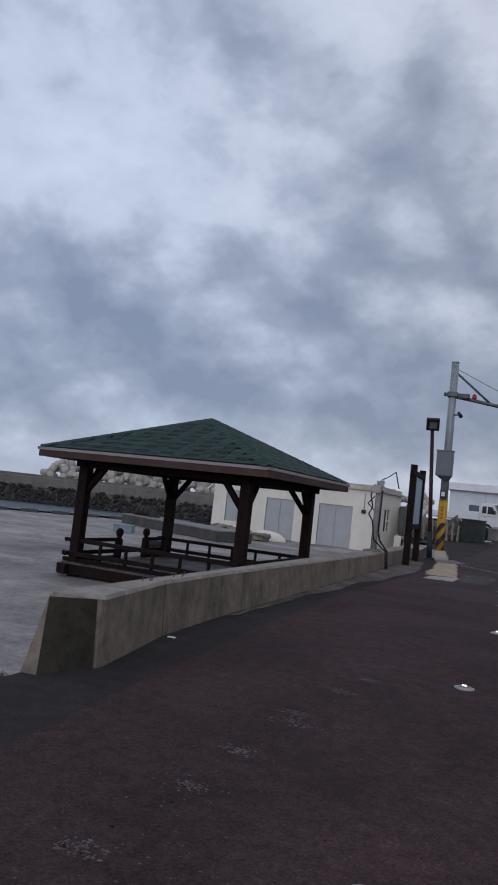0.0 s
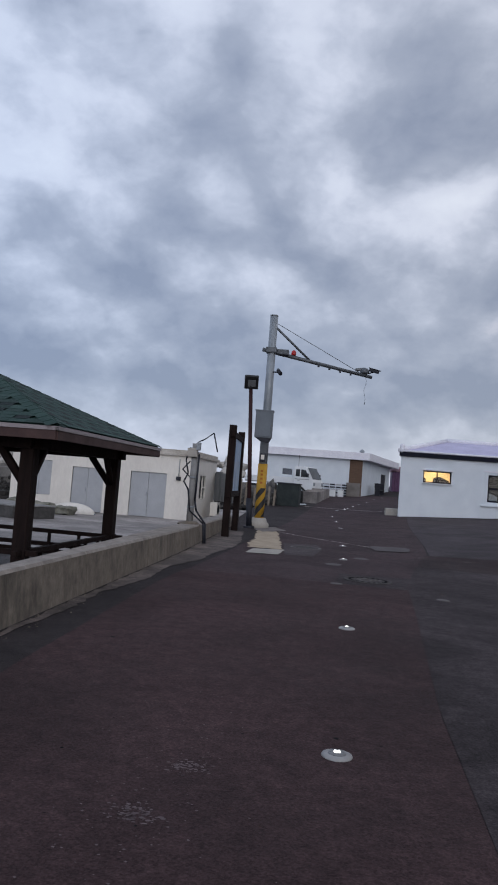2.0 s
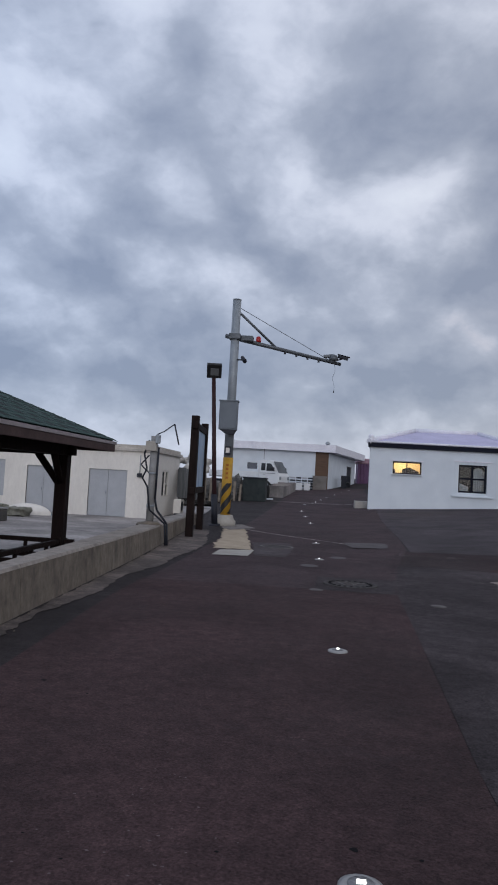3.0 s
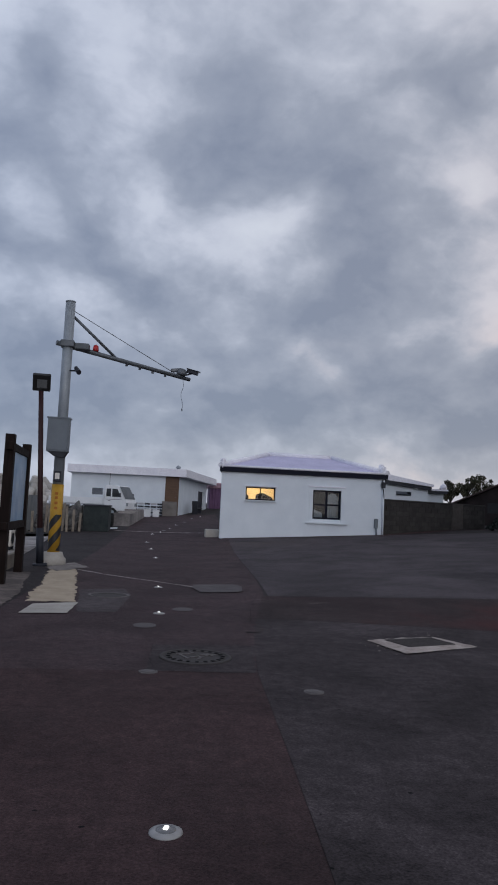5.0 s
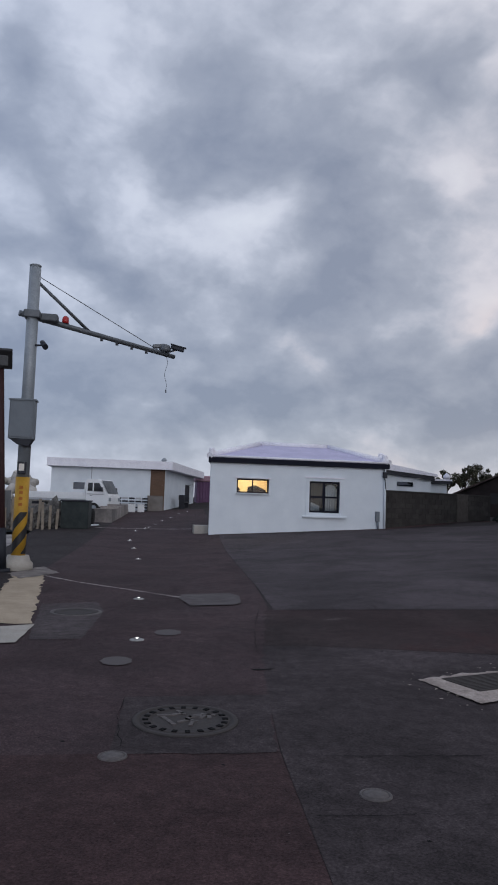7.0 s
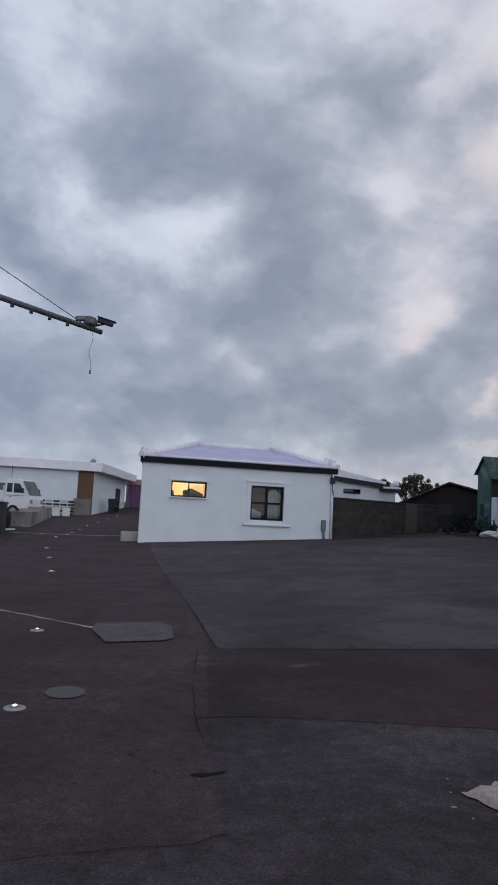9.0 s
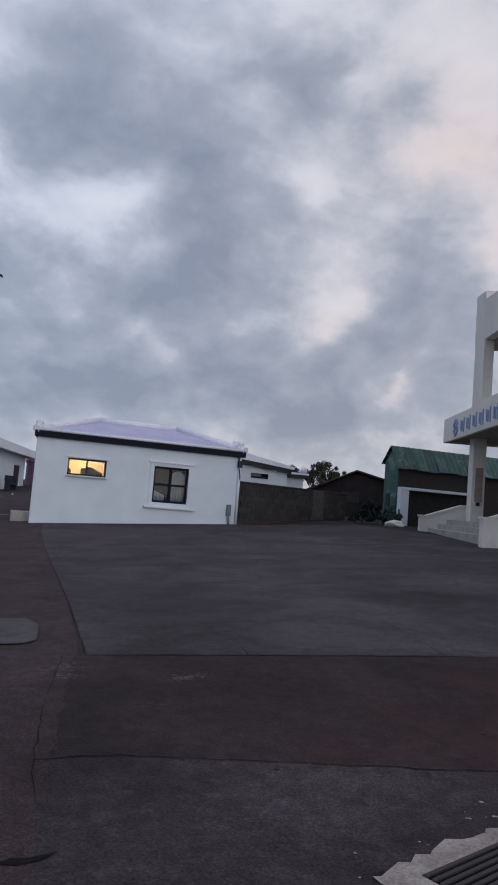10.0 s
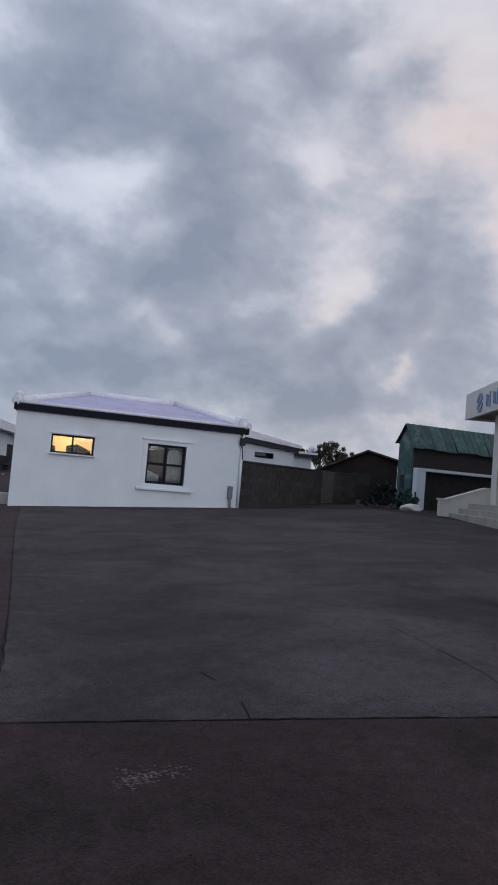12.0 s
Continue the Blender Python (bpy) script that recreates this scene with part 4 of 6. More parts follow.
def hip_roof(parent, x0, x1, y0, y1, z, rx0, rx1, ry, rz, mat, edge):
    v = [(x0, y0, z), (x1, y0, z), (x1, y1, z), (x0 + 0.85, y1, z), (rx0, ry, rz), (rx1, ry, rz)]
    bm = B()
    p = [bm.verts.new(c) for c in v]
    for f in ((0, 1, 5, 4), (1, 2, 5), (2, 3, 4, 5), (3, 0, 4)):
        bm.faces.new([p[k] for k in f])
    bm.faces.new([p[k] for k in (3, 2, 1, 0)])
    roof = part("roof", bm, mat, parent, "lavender painted hip roof")
    for a, b in ((0, 4), (1, 5), (2, 5), (3, 4), (4, 5)):
        bm = B()
        rod(bm, Vector(v[a]) + Vector((0, 0, 0.03)), Vector(v[b]) + Vector((0, 0, 0.03)), 0.125, 0.115, n=8)
        part("ridge_roll", bm, edge, roof, "white plastered ridge roll")
    for a, b in ((0, 1), (1, 2), (2, 3), (3, 0)):
        bm = B()
        rod(bm, Vector(v[a]) + Vector((0, 0, 0.02)), Vector(v[b]) + Vector((0, 0, 0.02)), 0.045, n=8)
        part("eave_roll", bm, edge, roof)
    return roof


hip_roof(HOUSE, -0.08, HW + 0.08, -0.10, HD + 0.1, HZ + 0.12, 2.30, 5.20, 3.3, 3.95, roof_lav, roof_white)
bm = B()
for x0, x1, y0, y1 in ((-0.1, HW + 0.1, -0.12, 0.0), (HW, HW + 0.1, 0.0, HD), (SK - 0.1, HW + 0.1, HD, HD + 0.1)):
    box(bm, x0, x1, y0, y1, HZ - 0.08, HZ + 0.10)
prism(bm, [(-0.1, 0), (0, 0), (SK, HD), (SK - 0.1, HD)], HZ - 0.06, HZ + 0.10)
part("eave_trim", bm, navy_trim, HOUSE, "dark painted eave band")
for x in (0.02, HW - 0.05):
    bm = B()
    lathe(bm, [(0.09, 0), (0.13, 0.05), (0.15, 0.12), (0.10, 0.18), (0.12, 0.22), (0.10, 0.30), (0.04, 0.33)], 12, (x, 0.05, HZ + 0.12))
    part("corner_finial", bm, roof_white, HOUSE, "weathered white roof finial")
bm = B()
box(bm, 6.25, 6.40, -0.10, 0.0, 0.98, 1.36, bevel=0.015)
rod(bm, (6.33, -0.06, 0.98), (6.36, -0.06, 0.6), 0.04, n=8)
part("meter_box", bm, box_grey, HOUSE, "small grey meter box with a pipe")
bm = B()
tube(bm, [(6.60, -0.05, 3.0), (6.60, -0.05, 0.6)], 0.045, 8)
part("downpipe", bm, white_paint, HOUSE)
bm = B()
tube(bm, [(6.56, -0.10, 2.95), (6.50, -0.12, 2.75), (6.58, -0.1, 2.55), (6.62, -0.1, 2.2)], 0.018, 6)
box(bm, 6.52, 6.66, -0.14, -0.02, 2.62, 2.85)
part("cable_bundle", bm, dark_trim, HOUSE)
STEP = thing("door_step", pose(3.52, 36.4, 0.18), "small pale stone step beside the white house", "step")
bm = B()
box(bm, 0, 0.6, 0, 0.8, 0.1, 0.45, bevel=0.02)
part("block", bm, concrete_top, STEP)


# ---- annex behind the house ----
ANX = thing("annex", pose(10.7, 38.4, 0), "low white annex with a dark-edged lean-to roof", "house")
flip = Matrix.Rotation(math.pi / 2, 4, "X") @ Matrix.Scale(-1, 4, (0, 0, 1))
bm = B()
holed_wall(bm, 2.85, 2.62, 0.2, [(1.38, 2.05, 2.50, 2.615)], z0=0.2)
prism(bm, [(0, 2.62), (2.85, 2.62), (2.85, 2.72), (0, 3.02)], 0.0, 0.2, flip)
part("front_wall", bm, white_paint, ANX)
bm = B()
box(bm, 1.36, 2.06, -0.03, 0.0, 2.44, 2.62)
part("window", bm, dark_glass, ANX)
bm = B()
prism(bm, [(0, 3.02), (2.95, 2.72), (2.95, 2.88), (0, 3.18)], -0.18, 0.0, flip)
part("roof_edge", bm, dark_trim, ANX, "dark painted roof edge")
bm = B()
prism(bm, [(-0.1, 3.18), (3.05, 2.88), (3.05, 2.98), (1.0, 3.34), (-0.1, 3.62)], -0.22, 3.0, flip)
part("roof", bm, roof_white, ANX, "white plastered roof")
bm = B()
box(bm, 2.85, 3.78, 0.5, 0.7, 0.2, 2.62)
part("rear_wall", bm, white_paint, ANX)
bm = B()
box(bm, 2.8, 3.9, 0.3, 2.6, 2.62, 2.74)
part("rear_roof_edge", bm, dark_trim, ANX)
bm = B()
box(bm, 2.8, 3.95, 0.35, 2.6, 2.74, 2.82)
lathe(bm, [(0.10, 0), (0.14, 0.06), (0.15, 0.14), (0.08, 0.22), (0.03, 0.26)], 12, (3.75, 0.45, 2.82))
part("rear_roof", bm, roof_white, ANX)

bm = B()
lathe(bm, [(0.13, 0.0), (0.19, 0.06), (0.24, 0.16), (0.20, 0.26), (0.12, 0.34), (0.13, 0.39), (0.05, 0.45)], 12, (0.79, 0.4, 3.36))
part("roof_finial", bm, roof_white, ANX, "large weathered white roof finial")

# ---- block fence ----
FENCE = thing("block_wall", pose(10.72, 35.95, 0, 0, 0, 29), "dark grey concrete block garden wall", "wall", kind="structure")
bm = B()
box(bm, 0, 6.8, 0.03, 0.17, 0.3, 2.13)
part("mortar_core", bm, material("mortar", (0.040, 0.036, 0.034), rough=0.95), FENCE)
bm = B()
box(bm, 0, 6.8, -0.02, 0.22, 2.13, 2.19, bevel=0.01)
part("coping", bm, block_mat, FENCE)
for x in (4.35,):
    bm = B()
    box(bm, x, x + 0.75, -0.06, 0.02, 0.3, 2.17, bevel=0.01)
    part("pilaster", bm, material("pilaster_render", (0.085, 0.075, 0.068), rough=0.95), FENCE)

# ---- warehouse up the road ----
WHS = thing("warehouse", pose(-4.45, 57.0, 0.6), "long white warehouse with a thick pale roof fascia", "warehouse")
bm = B()
holed_wall(bm, 6.35, 3.1, 0.25, [(1.42, 2.15, 1.5, 1.95)], z0=-1.0)
part("front_wall", bm, white_paint, WHS)
bm = B()
box(bm, 1.42, 2.15, 0.1, 0.12, 1.5, 1.95)
part("window", bm, dark_glass, WHS)
for k in range(8):
    bm = B()
    box(bm, 6.35, 7.29, -0.03, 0.2, 0.1 + k * 0.36, 0.1 + k * 0.36 + 0.358)
    part("brown_panel", bm, brown_panel, WHS, "brown timber cladding panel")
ang = math.degrees(math.atan2(13, 2.72))
bm = B()
holed_wall(bm, 13.3, 3.1, 0.25, [(8.6, 11.5, 0.1, 2.25)], z0=-1.0, m=pose(7.3, 0, 0, 0, 0, ang))
part("side_wall", bm, white_paint, WHS)
bm = B()
box(bm, 8.6, 11.5, 0.1, 0.14, 0.1, 2.25, pose(7.3, 0, 0, 0, 0, ang))
part("side_door", bm, dark_trim, WHS)
bm = B()
prism(bm, [(-0.25, -0.45), (7.75, -0.45), (10.9, 13.6), (-0.25, 13.6)], 2.95, 3.48)
part("roof", bm, roof_white, WHS, "thick pale flat roof")
bm = B()
lathe(bm, [(0.12, 0), (0.12, 0.12), (0.2, 0.14), (0.16, 0.24), (0.03, 0.34)], 10, (7.2, 1.0, 3.48))
part("roof_vent", bm, galv, WHS)
CONT = thing("purple_store", pose(5.9, 71.0, 0.9), "dark purple corrugated store beside the warehouse", "store")
bm = B()
front = []
for k in range(12):
    front += [(k * 0.25, 0.05), (k * 0.25 + 0.03, 0.0), (k * 0.25 + 0.13, 0.0), (k * 0.25 + 0.16, 0.05)]
prism(bm, front + [(3.0, 0.05), (3.0, 3.0), (0.0, 3.0)], 0, 2.4)
part("body", bm, purple, CONT)
bm = B()
box(bm, -0.1, 3.1, -0.1, 3.1, 2.4, 2.9, bevel=0.1)
part("canopy", bm, material("pinkish_tarp", (0.35, 0.22, 0.27), rough=0.8), CONT)

# ---- camera mast ----
MX, MY = -0.74, 24.6
MAST = thing("camera_mast", pose(MX, MY, 0), "grey steel camera mast with a yellow striped foot", "mast")
bm = B()
lathe(bm, [(0.30, -0.05), (0.30, 0.14), (0.24, 0.20), (0.21, 0.30)], 20)
part("foundation", bm, concrete_top, MAST, "pale concrete foot")
bm = B()
rod(bm, (0, 0, 0.3), (0, 0, 1.86), 0.138, n=20)
part("sleeve", bm, yellow, MAST, "yellow warning sleeve")
for k in range(5):
    bm = B()
    n = 40
    lo, hi = [], []
    for j in range(n + 1):
        a = j * math.tau / n
        z = -0.75 + k * 0.44 + 1.1 * j / n
        if z + 0.22 < 0.34 or z > 1.15:
            continue
        lo.append(bm.verts.new((0.142 * math.cos(a - 3.6), 0.142 * math.sin(a - 3.6), max(z, 0.33))))
        hi.append(bm.verts.new((0.142 * math.cos(a - 3.6), 0.142 * math.sin(a - 3.6), min(z + 0.22, 1.16))))
    for j in range(len(lo) - 1):
        bm.faces.new((lo[j], lo[j + 1], hi[j + 1], hi[j]))
    part("stripe", bm, black_paint, MAST, "black diagonal warning stripe")
bm = B()
rod(bm, (0, 0, 1.86), (0, 0, 6.22), 0.125, 0.115, n=20)
rod(bm, (0, 0, 6.22), (0, 0, 6.25), 0.12, n=20)
part("shaft", bm, galv, MAST)
for k, z in enumerate((1.40, 1.28, 1.52, 1.62)):
    bm = B()
    box(bm, -0.03, 0.04, -0.146, -0.13, z, z + 0.06)
    part("writing_mark", bm, material("faded_orange", (0.42, 0.14, 0.02), rough=0.7), MAST)
bm = B()
box(bm, -0.27, 0.22, -0.40, -0.12, 2.60, 3.38, bevel=0.015)
box(bm, -0.29, 0.24, -0.42, -0.10, 3.37, 3.40)
bx = part("control_cabinet", bm, box_grey, MAST, "grey steel control cabinet")
bm = B()
box(bm, -0.24, 0.19, -0.415, -0.40, 2.64, 3.34, bevel=0.004)
dr = part("cabinet_door", bm, box_grey, bx)
bm = B()
prism(bm, [(-0.24, 2.60), (0.20, 2.60), (0.13, 2.47), (-0.10, 2.50)], -0.38, -0.13, Matrix(((1, 0, 0, 0), (0, 0, 1, 0), (0, 1, 0, 0), (0, 0, 0, 1))))
part("cabinet_base", bm, dark_trim, bx)
bm = B()
box(bm, -0.08, 0.08, -0.22, -0.12, 1.92, 2.16, bevel=0.01)
part("meter", bm, dark_trim, MAST)
bm = B()
box(bm, -0.05, 0.05, -0.228, -0.22, 1.98, 2.12)
part("meter_face", bm, cream_paint, MAST)
ARM0, ARM1 = Vector((-0.25, -0.1, 5.20)), Vector((2.98, 1.55, 4.82))
bm = B()
rod(bm, ARM0, ARM1, 0.06, 0.05, n=12)
part("arm", bm, arm_steel, MAST)
bm = B()
mid = ARM0.lerp(ARM1, 0.43)
rod(bm, (0.08, 0.04, 5.90), mid, 0.035, n=8)
part("brace", bm, arm_steel, MAST)
bm = B()
rod(bm, (0.08, 0.04, 6.03), ARM0.lerp(ARM1, 0.93), 0.009, n=5)
part("stay_wire", bm, arm_steel, MAST)
bm = B()
box(bm, -0.16, 0.16, -0.16, 0.16, 5.12, 5.28, bevel=0.02)
box(bm, 0.15, 0.5, 0.0, 0.26, 5.10, 5.26, bevel=0.03)
part("clamp", bm, arm_steel, MAST)
for f in (0.5, 0.6, 0.7, 0.8):
    p = ARM0.lerp(ARM1, f)
    bm = B()
    box(bm, p.x - 0.03, p.x + 0.03, p.y - 0.04, p.y + 0.04, p.z - 0.1, p.z - 0.04)
    part("arm_bracket", bm, dark_trim, MAST)
p = ARM0.lerp(ARM1, 0.27)
bm = B()
lathe(bm, [(0.07, 0), (0.075, 0.04), (0.065, 0.13), (0.03, 0.16)], 14, (p.x, p.y, p.z + 0.05))
part("beacon", bm, red_lamp, MAST, "small red beacon")
p = ARM0.lerp(ARM1, 0.95)
bm = B()
lathe(bm, [(0.05, 0.02), (0.13, 0.04), (0.14, 0.10), (0.10, 0.19), (0.03, 0.22)], 14, (p.x - 0.06, p.y, p.z + 0.03))
box(bm, -0.19, 0.10, -0.055, 0.055, -0.045, 0.045, pose(p.x - 0.16, p.y, p.z + 0.20, 0, -8, 6), bevel=0.02)
hd = part("camera_housing", bm, arm_steel, MAST, "dark grey surveillance camera housing")
bm = B()
box(bm, -0.15, 0.16, -0.06, 0.06, -0.05, 0.04, pose(p.x + 0.22, p.y, p.z + 0.17, 0, 14, -8), bevel=0.018)
box(bm, -0.17, 0.20, -0.07, 0.07, 0.045, 0.06, pose(p.x + 0.22, p.y, p.z + 0.17, 0, 14, -8))
rod(bm, (p.x + 0.05, p.y, p.z + 0.08), (p.x + 0.20, p.y, p.z + 0.13), 0.02, n=6)
part("visor", bm, dark_trim, hd)
bm = B()
w = [(p.x - 0.02 + 0.03 * math.sin(k * 1.1), p.y, p.z - 0.05 - 0.095 * k) for k in range(9)]
tube(bm, w, 0.0045, 5)
rod(bm, w[-1], (w[-1][0], w[-1][1], w[-1][2] - 0.07), 0.014, n=6)
part("hanging_cable", bm, dark_trim, MAST)
bm = B()
rod(bm, (0.1, -0.1, 4.55), (0.3, -0.15, 4.55), 0.02, n=6)
rod(bm, (0.24, -0.1, 4.62), (0.34, -0.32, 4.48), 0.05, 0.06, n=10)
part("small_camera", bm, dark_trim, MAST)

# ---- lamp post ----
LMP = thing("street_lamp", pose(-0.96, 24.2, 0, 0, -3.6, 0), "slim brown street lamp with a square black head", "street lamp")
bm = B()
rod(bm, (0, 0, 0), (0, 0, 4.03), 0.065, 0.055, n=14)
part("pole", bm, post_rust, LMP)
bm = B()
rod(bm, (0, 0, 0), (0, 0, 0.85), 0.085, n=14)
rod(bm, (0, 0, -0.02), (0, 0, 0.06), 0.16, n=14)
part("base_sleeve", bm, dark_trim, LMP)
bm = B()
box(bm, -0.20, 0.20, -0.28, 0.16, -0.05, 0.04, pose(0.02, -0.05, 4.13, -48, 3, 8), bevel=0.02)
rod(bm, (0, 0, 3.98), (0, 0, 4.13), 0.07, n=10)
hd = part("head", bm, black_paint, LMP)
bm = B()
box(bm, -0.10, 0.12, -0.16, 0.06, -0.062, -0.05, pose(0.02, -0.05, 4.13, -48, 3, 8))
part("lens", bm, material("lamp_lens", (0.20, 0.21, 0.22), rough=0.3, scale=8), hd)

# ---- notice board ----
NB = thing("notice_board", pose(-1.0, 20.35, 0), "dark timber notice board with a pale blue map panel", "notice board")
PR = Vector((-0.12, 2.2))
for k, (px, py, h) in enumerate(((0, 0, 2.60), (PR.x, PR.y, 2.60))):
    bm = B()
    box(bm, px - 0.08, px + 0.08, py - 0.08, py + 0.08, -0.05, h, bevel=0.01)
    part("post", bm, timber, NB)
nm = Matrix.Translation((0, 0, 0)) @ Matrix.Rotation(math.atan2(PR.y, PR.x), 4, "Z")
for z0, z1 in ((2.32, 2.46), (0.92, 1.06)):
    bm = B()
    box(bm, -0.15, PR.length + 0.15, -0.06, 0.06, z0, z1, nm, bevel=0.008)
    part("crossbar", bm, timber, NB)
bm = B()
box(bm, 0.08, PR.length - 0.08, -0.025, 0.025, 1.06, 2.32, nm)
pn = part("panel", bm, material("map_panel", (0.34, 0.46, 0.60), (0.16, 0.29, 0.47), rough=0.35, scale=1.6, bump=0.02, spot=(0.42, 0.40, 0.20), spot_amount=0.0), NB, "pale blue printed map panel")

# ---- wall-side utility pole ----
UP = thing("utility_post", pose(-1.40, 18.22, wall_top(18.2) - 0.03), "short grey concrete service post against the sea wall", "post")
bm = B()
rod(bm, (0, 0, 0), (0, 0, 1.66), 0.072, 0.064, n=14)
part("post", bm, material("grey_post", (0.30, 0.30, 0.30), (0.22, 0.215, 0.21), rough=0.8, scale=5), UP)
bm = B()
tube(bm, [(0.10, -0.05, 1.45), (0.09, -0.07, 0.5), (0.14, -0.09, 0.30), (0.34, -0.1, 0.06), (0.37, -0.1, -0.36)], 0.02, 8)
part("conduit", bm, dark_trim, UP)
bm = B()
tube(bm, [(-0.09, -0.02, 1.58), (-0.17, -0.02, 1.32), (-0.10, -0.04, 1.05), (-0.18, -0.03, 0.88), (-0.07, -0.06, 0.72), (0.0, -0.09, 0.3), (0.10, -0.09, 0.22), (0.30, -0.1, 0.06), (0.34, -0.12, -0.36)], 0.018, 6)
tube(bm, [(-0.07, -0.05, 1.30), (-0.22, -0.04, 1.12), (-0.06, -0.06, 0.98)], 0.014, 6)
part("cable", bm, dark_trim, UP)
bm = B()
tube(bm, [(0, 0, 1.64), (0.06, 0, 1.70), (0.18, 0, 1.76), (0.36, 0.0, 1.90)], 0.011, 6)
tube(bm, [(0.36, 0.0, 1.90), (0.46, 0.0, 1.52)], 0.015, 6)
part("bent_bracket", bm, dark_trim, UP)
for z in (1.46, 0.95, 0.35):
    bm = B()
    rod(bm, (0, 0, z), (0, 0, z + 0.04), 0.078, n=14)
    part("strap", bm, galv, UP)
bm = B()
box(bm, -0.13, 0.07, -0.14, -0.06, 1.38, 1.56, bevel=0.01)
part("junction_box", bm, concrete_top, UP)
bm = B()
box(bm, 0.05, 0.13, -0.16, -0.06, 1.52, 1.68, bevel=0.01)
part("insulator", bm, galv, UP)
bm = B()
bmesh.ops.create_icosphere(bm, subdivisions=3, radius=0.2)
for v in bm.verts:
    v.co = Vector((v.co.x * 1.2, v.co.y * 1.1, max(-0.02, v.co.z * 0.45))) * (1 + 0.3 * noise.noise(v.co * 9))
part("mortar_foot", bm, concrete, UP, "rough mortar lump at the foot")

# ---- harbour office at the edge of the lot ----
OFF = thing("office_building", pose(18.78, 35.84, 0, 0, 0, -111.5), "two-storey white harbour office with a canopy sign", "building")
bm = B()
box(bm, 0, 13, 0, 0.14, 4.34, 5.23, bevel=0.01)
box(bm, 0, 0.14, 0.14, 3.0, 4.34, 5.23)
part("canopy_fascia", bm, cream_paint, OFF, "white canopy fascia")
bm = B()
box(bm, 0.14, 13, 0.14, 6, 4.40, 4.55)
part("canopy_soffit", bm, material("stained_soffit", (0.30, 0.28, 0.24), (0.22, 0.20, 0.17), rough=0.9), OFF)
bm = B()
box(bm, 0.14, 13, 0.14, 6, 5.05, 5.15)
part("canopy_deck", bm, concrete_top, OFF)
sign_blue = material("sign_blue", (0.20, 0.28, 0.46), (0.15, 0.22, 0.40), rough=0.5)
SIGN = part("sign", (lambda b: (box(b, 1.3, 6.9, -0.012, 0.0, 4.44, 5.05), b)[-1])(B()), cream_paint, OFF, "blue lettered sign on the canopy")
bm = B()
for a0 in (0.3, 0.3 + math.pi):
    v = []
    for k in range(11):
        a = a0 + k * 2.8 / 10
        v.append(((1.72 + 0.31 * math.cos(a), 4.75 + 0.31 * math.sin(a)), (1.72 + 0.17 * math.cos(a), 4.75 + 0.17 * math.sin(a))))
    for (o0, i0), (o1, i1) in zip(v, v[1:]):
        prism(bm, [o0, o1, i1, i0], 0.012, 0.04, Matrix.Rotation(math.pi / 2, 4, "X"))
box(bm, -0.17, 0.17, -0.04, -0.012, -0.05, 0.05, pose(1.72, 0, 4.75, 0, -38, 0))
part("emblem", bm, sign_blue, SIGN, "round blue emblem")
# six blocks of lettering that cannot be read, as plain strokes
for k in range(6):
    x, z = 2.34 + k * 0.70, 4.49
    bm = B()
    for x0, x1, z0, z1 in ((0.02, 0.09, 0.08, 0.44), (0.17, 0.25, 0.03, 0.40), (0.36, 0.45, 0.0, 0.50)):
        box(bm, x + x0, x + x1, -0.035, -0.012, z + z0, z + z1)
    part("letter", bm, sign_blue, SIGN)
# ground floor: corner pier, recessed front, glazing
bm = B()
box(bm, 1.40, 1.95, 0.6, 1.05, 0.7, 4.40, bevel=0.015)
pier = part("corner_pier", bm, cream_paint, OFF)
bm = B()
box(bm, 1.95, 1.98, 0.70, 0.96, 2.15, 3.35)
part("rust_panel", bm, material("rusty_plate", (0.30, 0.20, 0.15), (0.40, 0.32, 0.26), rough=0.85, scale=6), pier, "narrow rust-stained plate")
bm = B()
box(bm, 1.95, 2.04, 0.76, 0.88, 2.02, 2.14, bevel=0.01)
part("hydrant_tap", bm, dark_trim, pier)
bm = B()
holed_wall(bm, 11.6, 4.40, 0.25, [(1.6, 2.6, 1.48, 3.7), (3.4, 6.6, 2.1, 3.7), (7.4, 10.6, 2.1, 3.7)], z0=0.7, m=Matrix.Translation((1.4, 2.9, 0)))
part("front_wall", bm, cream_paint, OFF)
for x0, x1, z0 in ((3.0, 4.0, 1.48), (4.8, 8.0, 2.1), (8.8, 12.0, 2.1)):
    bm = B()
    holed_wall(bm, x1 - x0, 3.7 - z0, 0.07, [(0.06, (x1 - x0) / 2 - 0.03, 0.06, 3.64 - z0), ((x1 - x0) / 2 + 0.03, x1 - x0 - 0.06, 0.06, 3.64 - z0)], m=Matrix.Translation((x0, 2.96, z0)))
    wf = part("window", bm, galv, OFF)
    bm = B()
    box(bm, x0 + 0.05, x1 - 0.05, 2.99, 3.0, z0 + 0.05, 3.65)
    part("pane", bm, dark_glass, wf)
for x in (6.2, 11.5):
    bm = B()
    box(bm, x, x + 0.5, 0.6, 1.1, 0.7, 4.40, bevel=0.015)
    part("pier", bm, cream_paint, OFF)
bm = B()
box(bm, 1.4, 1.65, 3.15, 9, 0.7, 4.4)
box(bm, 12.75, 13.0, 3.15, 9, 0.7, 4.4)
box(bm, 1.4, 13.0, 9, 9.25, 0.7, 8.0)
part("rear_walls", bm, cream_paint, OFF)
# upper floor: open frame with a sloped parapet
bm = B()
